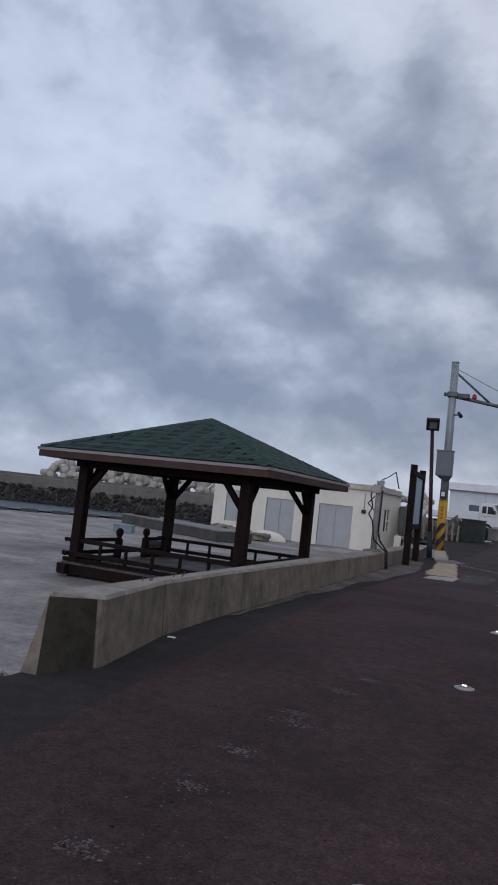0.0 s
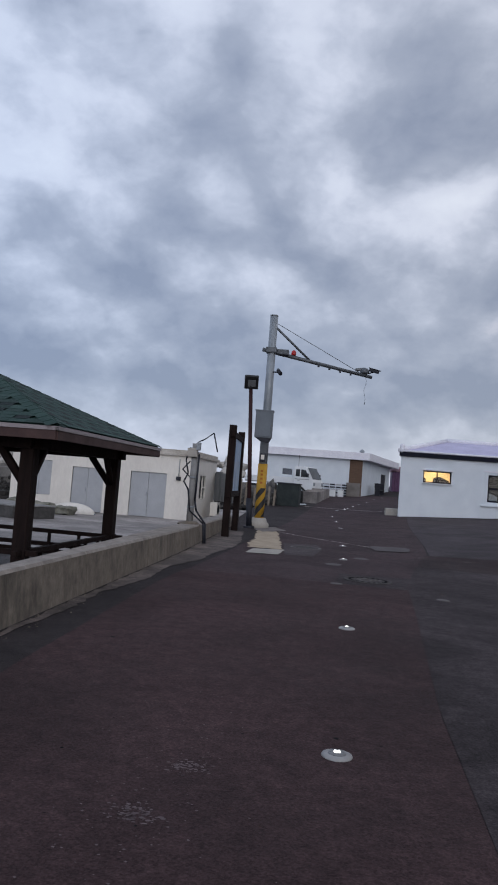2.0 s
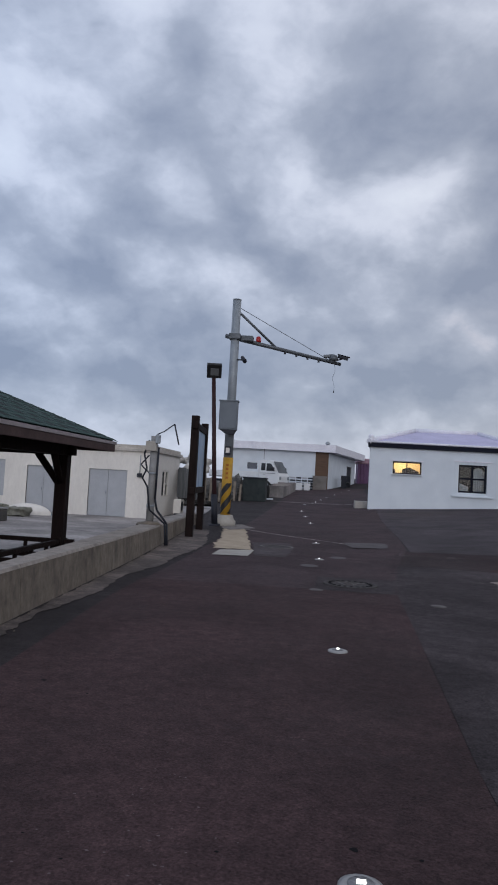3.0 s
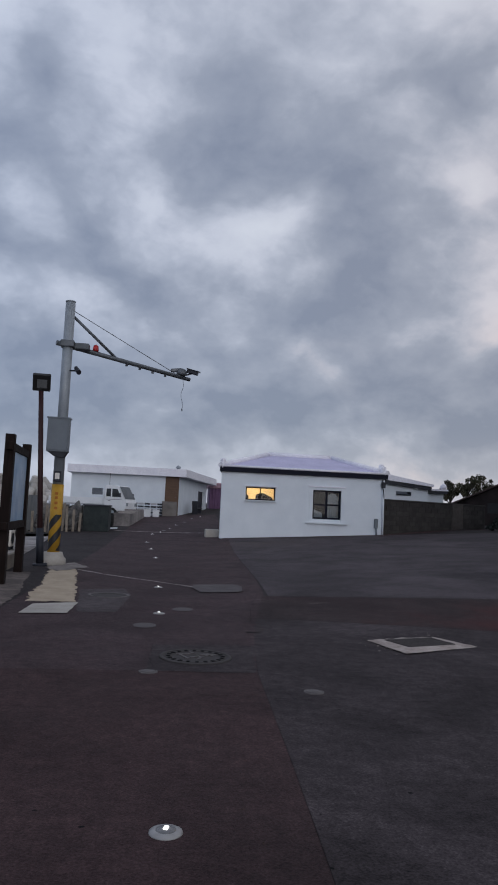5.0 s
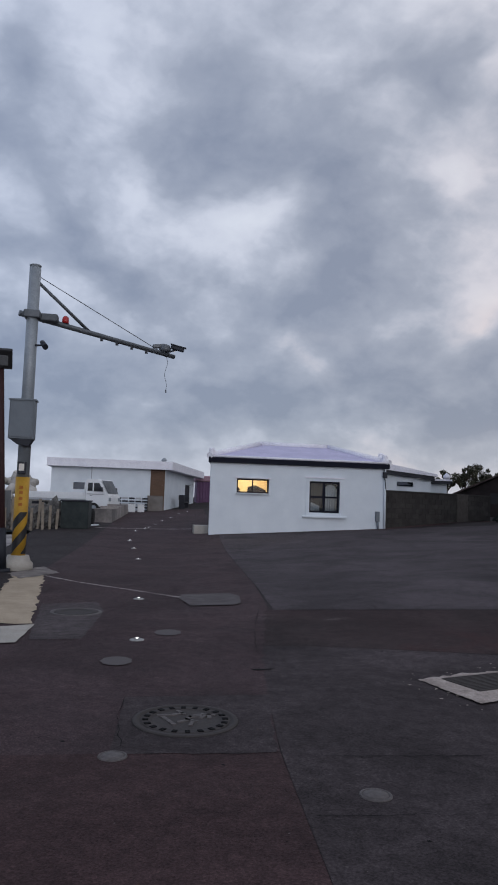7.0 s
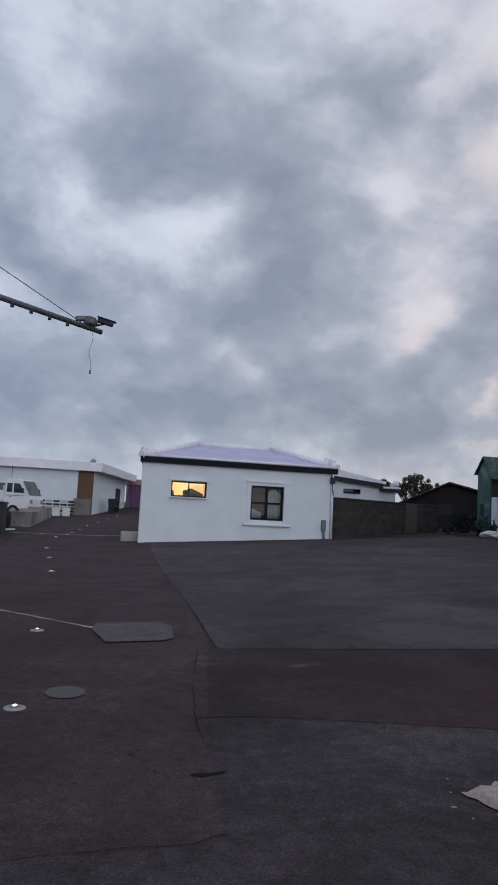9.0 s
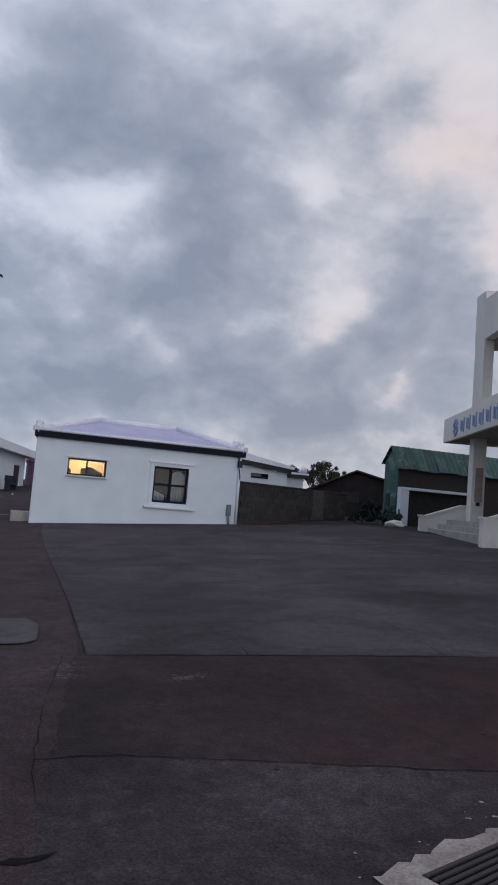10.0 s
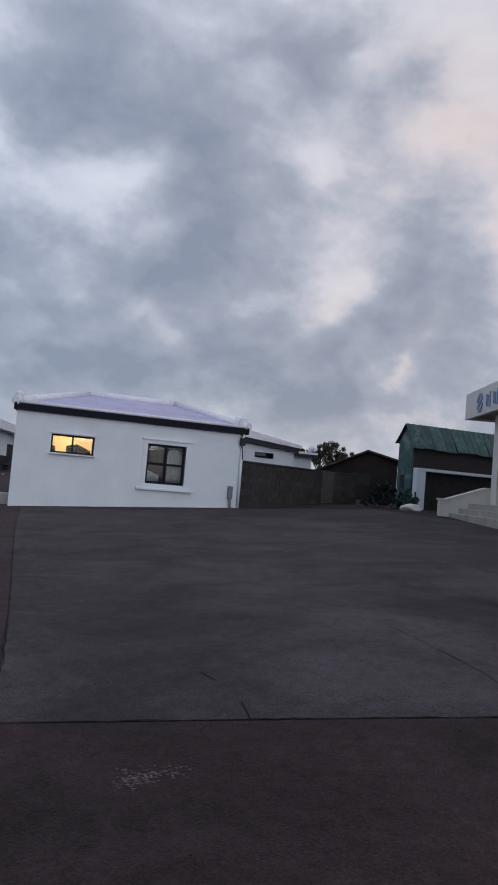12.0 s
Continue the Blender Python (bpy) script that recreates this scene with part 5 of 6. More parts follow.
prism(bm, [(1.38, 7.85), (6.5, 7.75), (6.5, 9.0), (2.45, 9.30), (2.40, 9.60), (1.36, 9.66)], -0.95, -0.6, Matrix.Rotation(math.pi / 2, 4, "X"))
part("parapet_beam", bm, cream_paint, OFF, "streaked white parapet beam")
for x0, x1 in ((1.42, 2.5), (5.2, 6.5)):
    bm = B()
    box(bm, x0, x1, 0.6, 0.95, 5.15, 7.84, bevel=0.01)
    part("frame_pier", bm, cream_paint, OFF)
bm = B()
box(bm, 2.5, 5.2, 0.62, 0.9, 5.15, 5.66)
part("sill_wall", bm, cream_paint, OFF)
bm = B()
box(bm, 1.42, 6.5, 0.95, 2.6, 7.70, 7.84)
part("frame_soffit", bm, material("stained_soffit", (0, 0, 0)), OFF)
bm = B()
holed_wall(bm, 7.2, 8.2, 0.25, [(1.2, 3.0, 6.0, 7.4), (4.0, 6.4, 6.0, 7.4)], z0=5.15, m=Matrix.Translation((5.8, 3.2, 0)))
part("upper_wall", bm, cream_paint, OFF)
bm = B()
box(bm, 5.7, 13.1, 3.0, 9.3, 8.2, 8.4)
part("upper_roof", bm, concrete_top, OFF)
# stairs with flank walls
for k in range(3):
    bm = B()
    box(bm, 1.12, 8.0, -0.62 + 0.31 * k, 3.2, 0.5, 1.10 + 0.18 * k, bevel=0.012)
    part("step", bm, concrete_top, OFF, "worn pale stone step")
for x0, zf in ((0.80, 1.50), (8.04, 1.54)):
    bm = B()
    prism(bm, [(-0.94, 0.4), (1.0, 0.4), (1.0, zf + 0.46), (0.55, zf + 0.46), (-0.72, zf), (-0.94, zf)], x0, x0 + 0.30, Matrix(((0, 0, 1, 0), (1, 0, 0, 0), (0, 1, 0, 0), (0, 0, 0, 1))))
    fl = part("flank_wall", bm, cream_paint, OFF, "stained white flank wall of the steps")
    bm = B()
    prism(bm, [(-0.98, zf), (-0.72, zf), (0.55, zf + 0.46), (1.0, zf + 0.46), (1.0, zf + 0.52), (0.53, zf + 0.52), (-0.73, zf + 0.06), (-0.98, zf + 0.06)], x0 - 0.04, x0 + 0.34, Matrix(((0, 0, 1, 0), (1, 0, 0, 0), (0, 1, 0, 0), (0, 0, 0, 1))))
    part("coping", bm, cream_paint, fl)

# ---- green barn and its white frame ----
GB = thing("green_barn", pose(19.15, 39.0, 0), "dark barn with a faded green sheet roof", "barn")
bm = B()
box(bm, 0.08, 7, 0.5, 0.65, 0.6, 3.62)
part("front_wall", bm, material("barn_brown", (0.030, 0.024, 0.022), (0.045, 0.036, 0.032), rough=0.9, scale=2), GB)
bm = B()
prism(bm, [(0.5, 0.6), (1.5, 0.6), (1.5, 3.76), (0.95, 4.38), (0.5, 3.70)], 0, 0.08, Matrix(((0, 0, 1, 0), (1, 0, 0, 0), (0, 1, 0, 0), (0, 0, 0, 1))))
part("gable_wall", bm, green_tin, GB, "green sheet metal gable")
bm = B()
box(bm, -0.02, 0.0, 0.95, 1.25, 1.0, 2.4)
part("gable_slit", bm, dark_trim, GB)
for k in range(14):
    bm = B()
    x = -0.12 + k * 0.53
    for y0, z0, y1, z1 in ((0.28 + 0.02 * math.sin(k * 2.4), 3.46 + 0.03 * math.sin(k * 1.7), 0.95, 4.47), (0.95, 4.47, 1.66, 3.68)):
        d = Vector((0, y1 - y0, z1 - z0))
        nrm = Vector((0, -d.z, d.y)).normalized() * 0.02
        for j in range(4):
            xa, xb, up = x + j * 0.13, x + j * 0.13 + 0.13, nrm * (1 if j % 2 else 0)
            v = [bm.verts.new(c) for c in (Vector((xa, y0, z0)) + up, Vector((xb, y0, z0)) + nrm - up, Vector((xb, y1, z1)) + nrm - up, Vector((xa, y1, z1)) + up)]
            bm.faces.new(v)
    ob = part("roof_sheet", bm, green_tin, GB, "")
bm = B()
box(bm, 0.08, 7, 1.35, 1.5, 0.6, 3.74)
part("back_wall", bm, rust_brown, GB)
GF = thing("gate_frame", pose(18.72, 38.5, 0), "white rendered gate frame with a dark recess", "gate")
bm = B()
box(bm, 0.06, 0.44, 0, 0.3, 0.7, 2.55, bevel=0.01)
part("jamb", bm, white_paint, GF)
bm = B()
box(bm, 0.06, 4.2, -0.02, 0.3, 2.55, 2.66, bevel=0.01)
part("lintel", bm, white_paint, GF)
for k in range(9):
    bm = B()
    box(bm, 0.52 + k * 0.4, 0.91 + k * 0.4, 0.2, 0.24, 0.7, 2.55)
    part("shutter_panel", bm, material("shutter_dark", (0.020, 0.018, 0.018), rough=0.8), GF, "dark closed shutter panel")

# ---- brown barn ----
BB = thing("brown_barn", pose(17.79, 44.89, 0, 0, 0, -25), "low weathered brown gabled barn", "barn")
bm = B()
prism(bm, [(-0.6, 0.4), (3.5, 0.4), (3.5, 3.05), (2.1, 3.40), (-0.6, 2.15)], 0, 0.2, flip)
part("gable_wall", bm, rust_brown, BB)
bm = B()
box(bm, 1.5, 2.3, -0.03, 0.0, 1.9, 2.45)
part("window", bm, black_paint, BB)
for a, b in (((-0.9, 2.06), (2.1, 3.44)), ((2.1, 3.44), (3.8, 3.02))):
    bm = B()
    prism(bm, [a, b, (b[0], b[1] + 0.08), (a[0], a[1] + 0.08)], -0.25, 6, flip)
    part("roof_slope", bm, material("barn_roof", (0.07, 0.045, 0.04), (0.045, 0.032, 0.03), rough=0.85, scale=3), BB)
bm = B()
box(bm, -0.6, -0.4, 0.2, 6, 0.4, 2.1)
box(bm, 3.3, 3.5, 0.2, 6, 0.4, 3.0)
part("side_wall", bm, rust_brown, BB)


# ---- trees behind the barns ----
leaf_mat = material("dark_leaf", (0.035, 0.040, 0.022), (0.060, 0.050, 0.032), rough=0.8, scale=3, bump=0.0, rnd=0.2)
bark = material("bark", (0.05, 0.04, 0.032), rough=0.95, scale=8, bump=0.5)


def tree(x, y, z, h, spread, seed):
    rnd = random.Random(seed)
    t = thing("tree", pose(x, y, z), "dark leafy shrubby tree behind the barns", "tree", "trees behind the barns")
    bm, lv = B(), B()
    rod(bm, (0, 0, 0), (0.1, 0, h * 0.55), 0.14, 0.08, n=8)
    for k in range(9):
        a = rnd.uniform(0, 6.28)
        p = Vector((0.1 * rnd.random(), 0, h * rnd.uniform(0.3, 0.55)))
        q = p + Vector((math.cos(a) * spread * rnd.uniform(0.4, 0.9), math.sin(a) * spread * rnd.uniform(0.4, 0.9), h * rnd.uniform(0.15, 0.42)))
        rod(bm, p, q, 0.05, 0.015, n=5)
        for c in range(3):
            o = q.lerp(p, 0.25 * c) + Vector((rnd.uniform(-.2, .2), rnd.uniform(-.2, .2), rnd.uniform(-.1, .25)))
            r = rnd.uniform(0.28, 0.55) * spread * 0.55
            for j in range(90):
                d = Vector((rnd.gauss(0, 1), rnd.gauss(0, 1), rnd.gauss(0, 0.8))).normalized() * r * rnd.random() ** 0.4
                s = rnd.uniform(0.05, 0.10)
                e = Euler((rnd.uniform(0, 6), rnd.uniform(0, 6), rnd.uniform(0, 6))).to_matrix()
                w = [lv.verts.new(o + d + e @ Vector(c2) * s) for c2 in ((-1, 0, 0), (0, -0.5, 0.1), (1, 0, 0), (0, 0.5, 0.1))]
                lv.faces.new(w)
    part("trunk", bm, bark, t)
    part("crown", lv, leaf_mat, t)


for x, y, h, sp, sd in ((25.0, 60, 3.5, 1.2, 1), (26.4, 60.5, 3.5, 1.1, 2), (24.2, 61.5, 3.0, 0.9, 3), (28.0, 62, 3.0, 1.0, 4)):
    tree(x, y, ground_z(x, y) - 0.1, h, sp, sd)

# garden clutter between the wall and the barns
def clump(name, x, y, r, h, mat, label, cat, seed):
    rnd = random.Random(seed)
    z = ground_z(x, y)
    bm = B()
    for j in range(260):
        d = Vector((rnd.gauss(0, 0.5) * r, rnd.gauss(0, 0.4) * r, 0))
        top = h * math.exp(-(d.length / r) ** 2) * rnd.uniform(0.2, 1.0)
        s = rnd.uniform(0.05, 0.12)
        e = Euler((rnd.uniform(0, 6), rnd.uniform(0, 6), rnd.uniform(0, 6))).to_matrix()
        bm.faces.new([bm.verts.new(d + Vector((0, 0, top + 0.03)) + e @ Vector(c) * s) for c in ((-1, 0, 0), (0, -0.6, 0.2), (1, 0, 0), (0, 0.6, 0.2))])
    ob = part(name, bm, mat)
    ob.location = (x, y, z)
    return tagged(ob, label, cat)


clump("shrub", 17.3, 38.3, 0.55, 1.1, material("shrub_green", (0.010, 0.017, 0.013), rough=0.8, scale=4), "dark green shrub against the barns", "shrub", 3)
clump("shrub", 16.7, 37.9, 0.45, 0.6, MATS["shrub_green"], "dry dark shrub beside the garden wall", "shrub", 4)
NET = thing("net_heap", pose(17.75, 37.5, ground_z(17.75, 37.5)), "heap of dark green fishing net by the barn", "net")
bm = B()
rnd0 = random.Random(8)
for k in range(10):
    pts = [(rnd0.uniform(-.4, .4), rnd0.uniform(-.3, .3), 0.05 + rnd0.uniform(0, 0.85) * (1 - abs(j - 4) / 6)) for j in range(9)]
    tube(bm, pts, 0.035, 5)
part("net_rope", bm, material("net_green", (0.020, 0.060, 0.050), (0.012, 0.036, 0.030), rough=0.9, scale=5), NET)
SACK = thing("white_sack", pose(17.62, 37.0, ground_z(17.62, 37.0)), "crumpled white sack on the asphalt", "sack")
bm = B()
bmesh.ops.create_icosphere(bm, subdivisions=3, radius=0.3)
for v in bm.verts:
    v.co += v.co.normalized() * 0.10 * noise.noise(v.co * 5)
    v.co = Vector((v.co.x * 1.3, v.co.y, max(0, v.co.z + 0.12) * 0.6))
part("bag", bm, cream_paint, SACK)

# ---- roadside clutter up the lane ----
truck_white = material("truck_white", (0.72, 0.73, 0.74), (0.66, 0.67, 0.68), rough=0.35, scale=1.5, bump=0.02)
tyre = material("tyre_rubber", (0.02, 0.02, 0.02), rough=0.9, scale=10)
BIN = thing("net_bin", pose(-1.58, 38.6, ground_z(-1.2, 38.6)), "dark green square bin covered with netting", "bin")
bin_mat = material("bin_green", (0.028, 0.036, 0.036), (0.020, 0.026, 0.027), rough=0.85, scale=4, bump=0.3)
bm = B()
box(bm, 0, 1.06, 0, 1.6, 0, 1.06, bevel=0.03)
part("body", bm, bin_mat, BIN)
bm = B()
box(bm, -0.03, 1.09, -0.03, 1.63, 1.06, 1.13, bevel=0.02)
part("rim", bm, dark_trim, BIN)
for k in range(3):
    TR = thing("concrete_trough", pose(-0.72 + 0.16 * k, 43.2 + k * 3.2, ground_z(-0.5, 43.2 + 3.2 * k), 0, 0, -3), "grey-white concrete fish trough beside the lane", "trough", "troughs beside the lane")
    bm = B()
    holed_wall(bm, 0.9, 2.9, 0.62, [(0.1, 0.8, 0.1, 2.8)], m=Matrix(((1, 0, 0, 0), (0, 0, 1, 0), (0, 1, 0, 0), (0, 0, 0, 1))))
    part("basin", bm, apron_mat, TR)
    bm = B()
    box(bm, 0.1, 0.8, 0.1, 2.8, 0.02, 0.5)
    part("fill", bm, dark_trim, TR)
FEN = thing("sheet_fence", pose(-5.6, 41.6, 0.2, 0, 0, -52), "grey corrugated sheet fence with timber stakes", "fence")
sheet_mat = material("weathered_sheet", (0.16, 0.17, 0.18), (0.10, 0.105, 0.11), rough=0.7, scale=1.5, bump=0.15, stretch=(4, 4, 0.6))
for k in range(4):
    bm = B()
    front = [(k * 0.82 + j * 0.05, 0.030 * (j % 2)) for j in range(17)]
    prism(bm, front + [(x, y + 0.006) for x, y in front[::-1]], 0, 1.45 + 0.06 * (k % 2))
    part("sheet", bm, sheet_mat, FEN)
for k in range(9):
    ST = thing("timber_stake", pose(-3.5 + 0.23 * k, 37.7 + 0.2 * (k % 3), 0.2, 0, 2 * (k % 3) - 2, 0), "weathered grey-brown timber stake by the lane", "stake", "stakes by the lane")
    bm = B()
    box(bm, -0.05, 0.05, -0.05, 0.05, 0, 0.85 + 0.25 * ((k * 7) % 4) / 2, bevel=0.01)
    part("stake", bm, material("grey_timber", (0.27, 0.23, 0.185), (0.16, 0.135, 0.11), rough=0.9, scale=5), ST)
for k, (x, y, w, h) in enumerate(((-2.6, 40.2, 0.7, 0.55), (-3.4, 40.4, 0.6, 0.8), (-1.9, 40.6, 0.4, 0.9))):
    CR = thing("fish_crate", pose(x, y, ground_z(x, y), 0, 0, 10 * k), "stacked weathered fish crates by the lane", "crate", "crates by the lane")
    for j in range(int(h / 0.26)):
        bm = B()
        holed_wall(bm, w, 0.5, 0.24, [(0.03, w - 0.03, 0.03, 0.47)], m=Matrix(((1, 0, 0, 0), (0, 0, 1, 0), (0, 1, 0, j * 0.26), (0, 0, 0, 1))))
        box(bm, 0.02, w - 0.02, 0.02, 0.48, j * 0.26, j * 0.26 + 0.02)
        part("crate", bm, (sheet_mat, concrete, material("grey_timber", (0, 0, 0)))[(k + j) % 3], CR)
for k in range(2):
    WB = thing("white_fish_box", pose(0.62 + 0.55 * k, 54.2 + 0.3 * k, ground_z(0.9, 54.3)), "white plastic fish box beside the lane", "box", "white boxes beside the lane")
    bm = B()
    box(bm, 0, 0.42, 0, 0.5, 0, 0.44, bevel=0.03)
    part("tub", bm, truck_white, WB)
    bm = B()
    box(bm, -0.02, 0.44, -0.02, 0.52, 0.44, 0.50, bevel=0.015)
    part("rim", bm, truck_white, WB)
TY = thing("old_tyre", pose(-0.60, 41.0, ground_z(-0.6, 41.0) + 0.36, 0, 0, 0), "old black tyre leaning on the bin", "tyre")
bm = B()
for k in range(20):
    a0, a1 = k * math.tau / 20, (k + 1) * math.tau / 20
    rod(bm, (0.05, 0.26 * math.cos(a0), 0.26 * math.sin(a0)), (0.05, 0.26 * math.cos(a1), 0.26 * math.sin(a1)), 0.10, n=8)
part("carcass", bm, MATS["tyre_rubber"], TY)
for cx, cy, cr, chh, cs in ((-2.5, 38.9, 0.6, 1.0, 31), (-3.2, 39.3, 0.5, 0.8, 32), (-2.0, 40.2, 0.5, 1.1, 33)):
    bm = B()
    bmesh.ops.create_icosphere(bm, subdivisions=4, radius=1.0)
    for v in bm.verts:
        k = 1 + 0.35 * noise.noise(v.co * 2.5 + Vector((cs, 0, 0))) + 0.22 * noise.noise(v.co * 7)
        v.co = Vector((v.co.x * cr * k, v.co.y * cr * k, max(0.0, v.co.z + 0.1) * chh * 0.8 * k))
    ob = part("fishing_net", bm, material("old_net", (0.15, 0.145, 0.135), (0.05, 0.048, 0.05), rough=0.95, scale=6, fine=30, bump=0.8, mott=0.35))
    ob.location = (cx, cy, ground_z(cx, cy))
    tagged(ob, "grey fishing net piled beside the lane", "net", "net piles by the lane")
KERB = thing("white_kerb_stone", pose(-0.72, 40.2, ground_z(-0.5, 40.4), 0, 0, 62), "short white painted kerb stone on the lane", "kerb")
bm = B()
box(bm, 0, 1.0, 0, 0.15, 0, 0.07, bevel=0.015)
part("stone", bm, white_paint, KERB)
for k in range(5):
    PL = thing("crate_stack", pose(-0.25 + k * 0.42, 55.6, ground_z(0.5, 55.6)), "stack of dark slatted crates before the warehouse", "crate", "crates before the warehouse")
    for j in range(5):
        bm = B()
        box(bm, 0, 0.36, 0, 0.4, j * 0.19, j * 0.19 + 0.11, bevel=0.01)
        part("crate", bm, (dark_trim, door_grey)[(j + k) % 2 if k % 2 else 0], PL)
GBX = thing("grey_chest", pose(1.75, 56.2, ground_z(2, 56.2)), "grey-brown chest against the warehouse wall", "chest")
bm = B()
box(bm, 0, 1.0, 0, 0.6, 0, 0.95, bevel=0.02)
part("body", bm, material("chest_paint", (0.20, 0.18, 0.165), rough=0.8, scale=2), GBX)
bm = B()
box(bm, -0.02, 1.02, -0.02, 0.62, 0.95, 1.0, bevel=0.01)
part("lid", bm, material("chest_paint", (0, 0, 0)), GBX)
BEN = thing("bench", pose(3.9, 59.2, ground_z(4.1, 59.4), 0, 0, 78), "dark bench beside the warehouse wall", "bench")
bm = B()
box(bm, 0, 2.2, -0.4, 0, 0.42, 0.48)
part("seat", bm, dark_trim, BEN)
bm = B()
box(bm, 0, 2.2, -0.02, 0.02, 0.6, 0.95)
part("backrest", bm, dark_trim, BEN)
for x in (0.1, 2.05):
    bm = B()
    box(bm, x, x + 0.06, -0.38, 0, 0, 0.95)
    part("leg", bm, dark_trim, BEN)


# ---- small truck ----
TRK = thing("small_truck", pose(-2.3, 51.3, ground_z(-1.9, 51.3), 0, 0, -22), "white cab-over flatbed truck parked off the lane", "truck")
M_SIDE = Matrix(((1, 0, 0, 0), (0, 0, 1, 0), (0, 1, 0, 0), (0, 0, 0, 1)))


def truck():
    prof = [(1.02, 0.42), (2.28, 0.42), (2.40, 0.55), (2.40, 0.98), (2.30, 1.12), (1.88, 1.84), (1.72, 1.92), (1.16, 1.93), (1.02, 1.86)]
    bm = B()
    v = prism(bm, prof, -0.80, 0.80, M_SIDE)
    bmesh.ops.bevel(bm, geom=[e for e in bm.edges], offset=0.04, segments=2, affect="EDGES")
    cab = part("cab", bm, truck_white, TRK)
    for y0, y1 in ((-0.812, -0.802), (0.802, 0.812)):
        bm = B()
        prism(bm, [(1.52, 1.24), (2.10, 1.24), (1.84, 1.70), (1.52, 1.72)], y0, y1, M_SIDE)
        part("side_window", bm, material("tinted_glass", (0.02, 0.022, 0.025), rough=0.08, scale=2, bump=0.0, spec=0.6), cab)
        bm = B()
        prism(bm, [(1.14, 1.26), (1.44, 1.26), (1.44, 1.72), (1.16, 1.71)], y0, y1, M_SIDE)
        part("quarter_window", bm, MATS["tinted_glass"], cab)
        bm = B()
        box(bm, 1.12, 2.12, y0 * 1.002, y1 * 1.002, 1.08, 1.10)
        box(bm, 1.30, 1.42, y0 * 1.004, y1 * 1.004, 1.00, 1.03)
        part("door_handle", bm, dark_trim, cab)
        bm = B()
        s = -1 if y0 < 0 else 1
        box(bm, 2.02, 2.10, s * 0.86, s * 1.0, 1.25, 1.48, bevel=0.02)
        rod(bm, (2.06, s * 0.78, 1.4), (2.06, s * 0.9, 1.4), 0.015, n=6)
        part("mirror", bm, dark_trim, cab)
        bm = B()
        box(bm, 2.38, 2.43, s * 0.48, s * 0.74, 0.72, 0.92, bevel=0.02)
        part("headlight", bm, galv, cab)
    # windscreen: the sky's reflection is put into its pale base colour
    bm = B()
    vs = [bm.verts.new(c) for c in ((2.325, -0.70, 1.14), (2.325, 0.70, 1.14), (1.915, 0.66, 1.86), (1.915, -0.66, 1.86))]
    bm.faces.new(vs)
    bmesh.ops.solidify(bm, geom=bm.faces[:], thickness=-0.012)
    part("windscreen", bm, material("sky_toned_windscreen", (0.22, 0.24, 0.26), rough=0.08, scale=2, bump=0.0, spec=0.6), cab)
    bm = B()
    box(bm, 2.36, 2.46, -0.8, 0.8, 0.34, 0.56, bevel=0.03)
    part("bumper", bm, truck_white, TRK)
    bm = B()
    box(bm, -2.6, 0.98, -0.82, 0.82, 0.72, 0.80)
    part("bed_floor", bm, door_grey, TRK)
    for y in (-0.84, 0.80):
        for k in range(2):
            bm = B()
            box(bm, -2.6 + k * 1.78, -2.6 + k * 1.78 + 1.74, y, y + 0.04, 0.80, 1.16, bevel=0.01)
            for j in range(2):
                box(bm, -2.6 + k * 1.78, -2.6 + k * 1.78 + 1.74, y - 0.01, y + 0.05, 0.90 + j * 0.12, 0.93 + j * 0.12)
            part("drop_side", bm, truck_white, TRK)
    bm = B()
    box(bm, -2.62, -2.58, -0.82, 0.82, 0.8, 1.16)
    part("tailgate", bm, truck_white, TRK)
    bm = B()
    for y in (-0.75, 0.71):
        box(bm, 0.92, 0.98, y, y + 0.05, 0.8, 1.6)
    for z in (1.2, 1.55):
        box(bm, 0.92, 0.98, -0.75, 0.76, z, z + 0.05)
    part("headboard", bm, truck_white, TRK)
    bm = B()
    box(bm, -2.5, 2.2, -0.4, -0.3, 0.45, 0.6)
    box(bm, -2.5, 2.2, 0.3, 0.4, 0.45, 0.6)
    part("chassis", bm, dark_trim, TRK)
    bm = B()
    rod(bm, (0.55, 0.78, 1.0), (0.55, 0.78, 2.7), 0.012, n=5)
    part("aerial", bm, dark_trim, TRK)
    for x in (1.55, -1.45):
        for y in (-0.72, 0.72):
            bm = B()
            rod(bm, (x, y - 0.09, 0.31), (x, y + 0.09, 0.31), 0.31, n=22)
            w = part("wheel", bm, tyre, TRK)
            bm = B()
            rod(bm, (x, y - 0.1, 0.31), (x, y + 0.1, 0.31), 0.17, n=16)
            part("rim", bm, galv, w)


truck()

# ---- quay clutter ----
QB = thing("quay_block", pose(-16.9, 31.9, APRON, 0, 0, -30), "long low concrete mooring block on the quay", "block")
bm = B()
box(bm, 0, 8.2, 0, 1.8, 0, 0.42, bevel=0.03)
part("block", bm, material("dark_quay_block", (0.085, 0.08, 0.076), (0.055, 0.052, 0.05), rough=0.9, scale=2, mott=0.2), QB)
bm = B()
box(bm, -0.02, 8.22, -0.02, 1.82, 0.42, 0.47, bevel=0.01)
part("top_slab", bm, material("grey_slab", (0.24, 0.235, 0.23), (0.17, 0.165, 0.16), rough=0.9, scale=2, mott=0.2), QB)
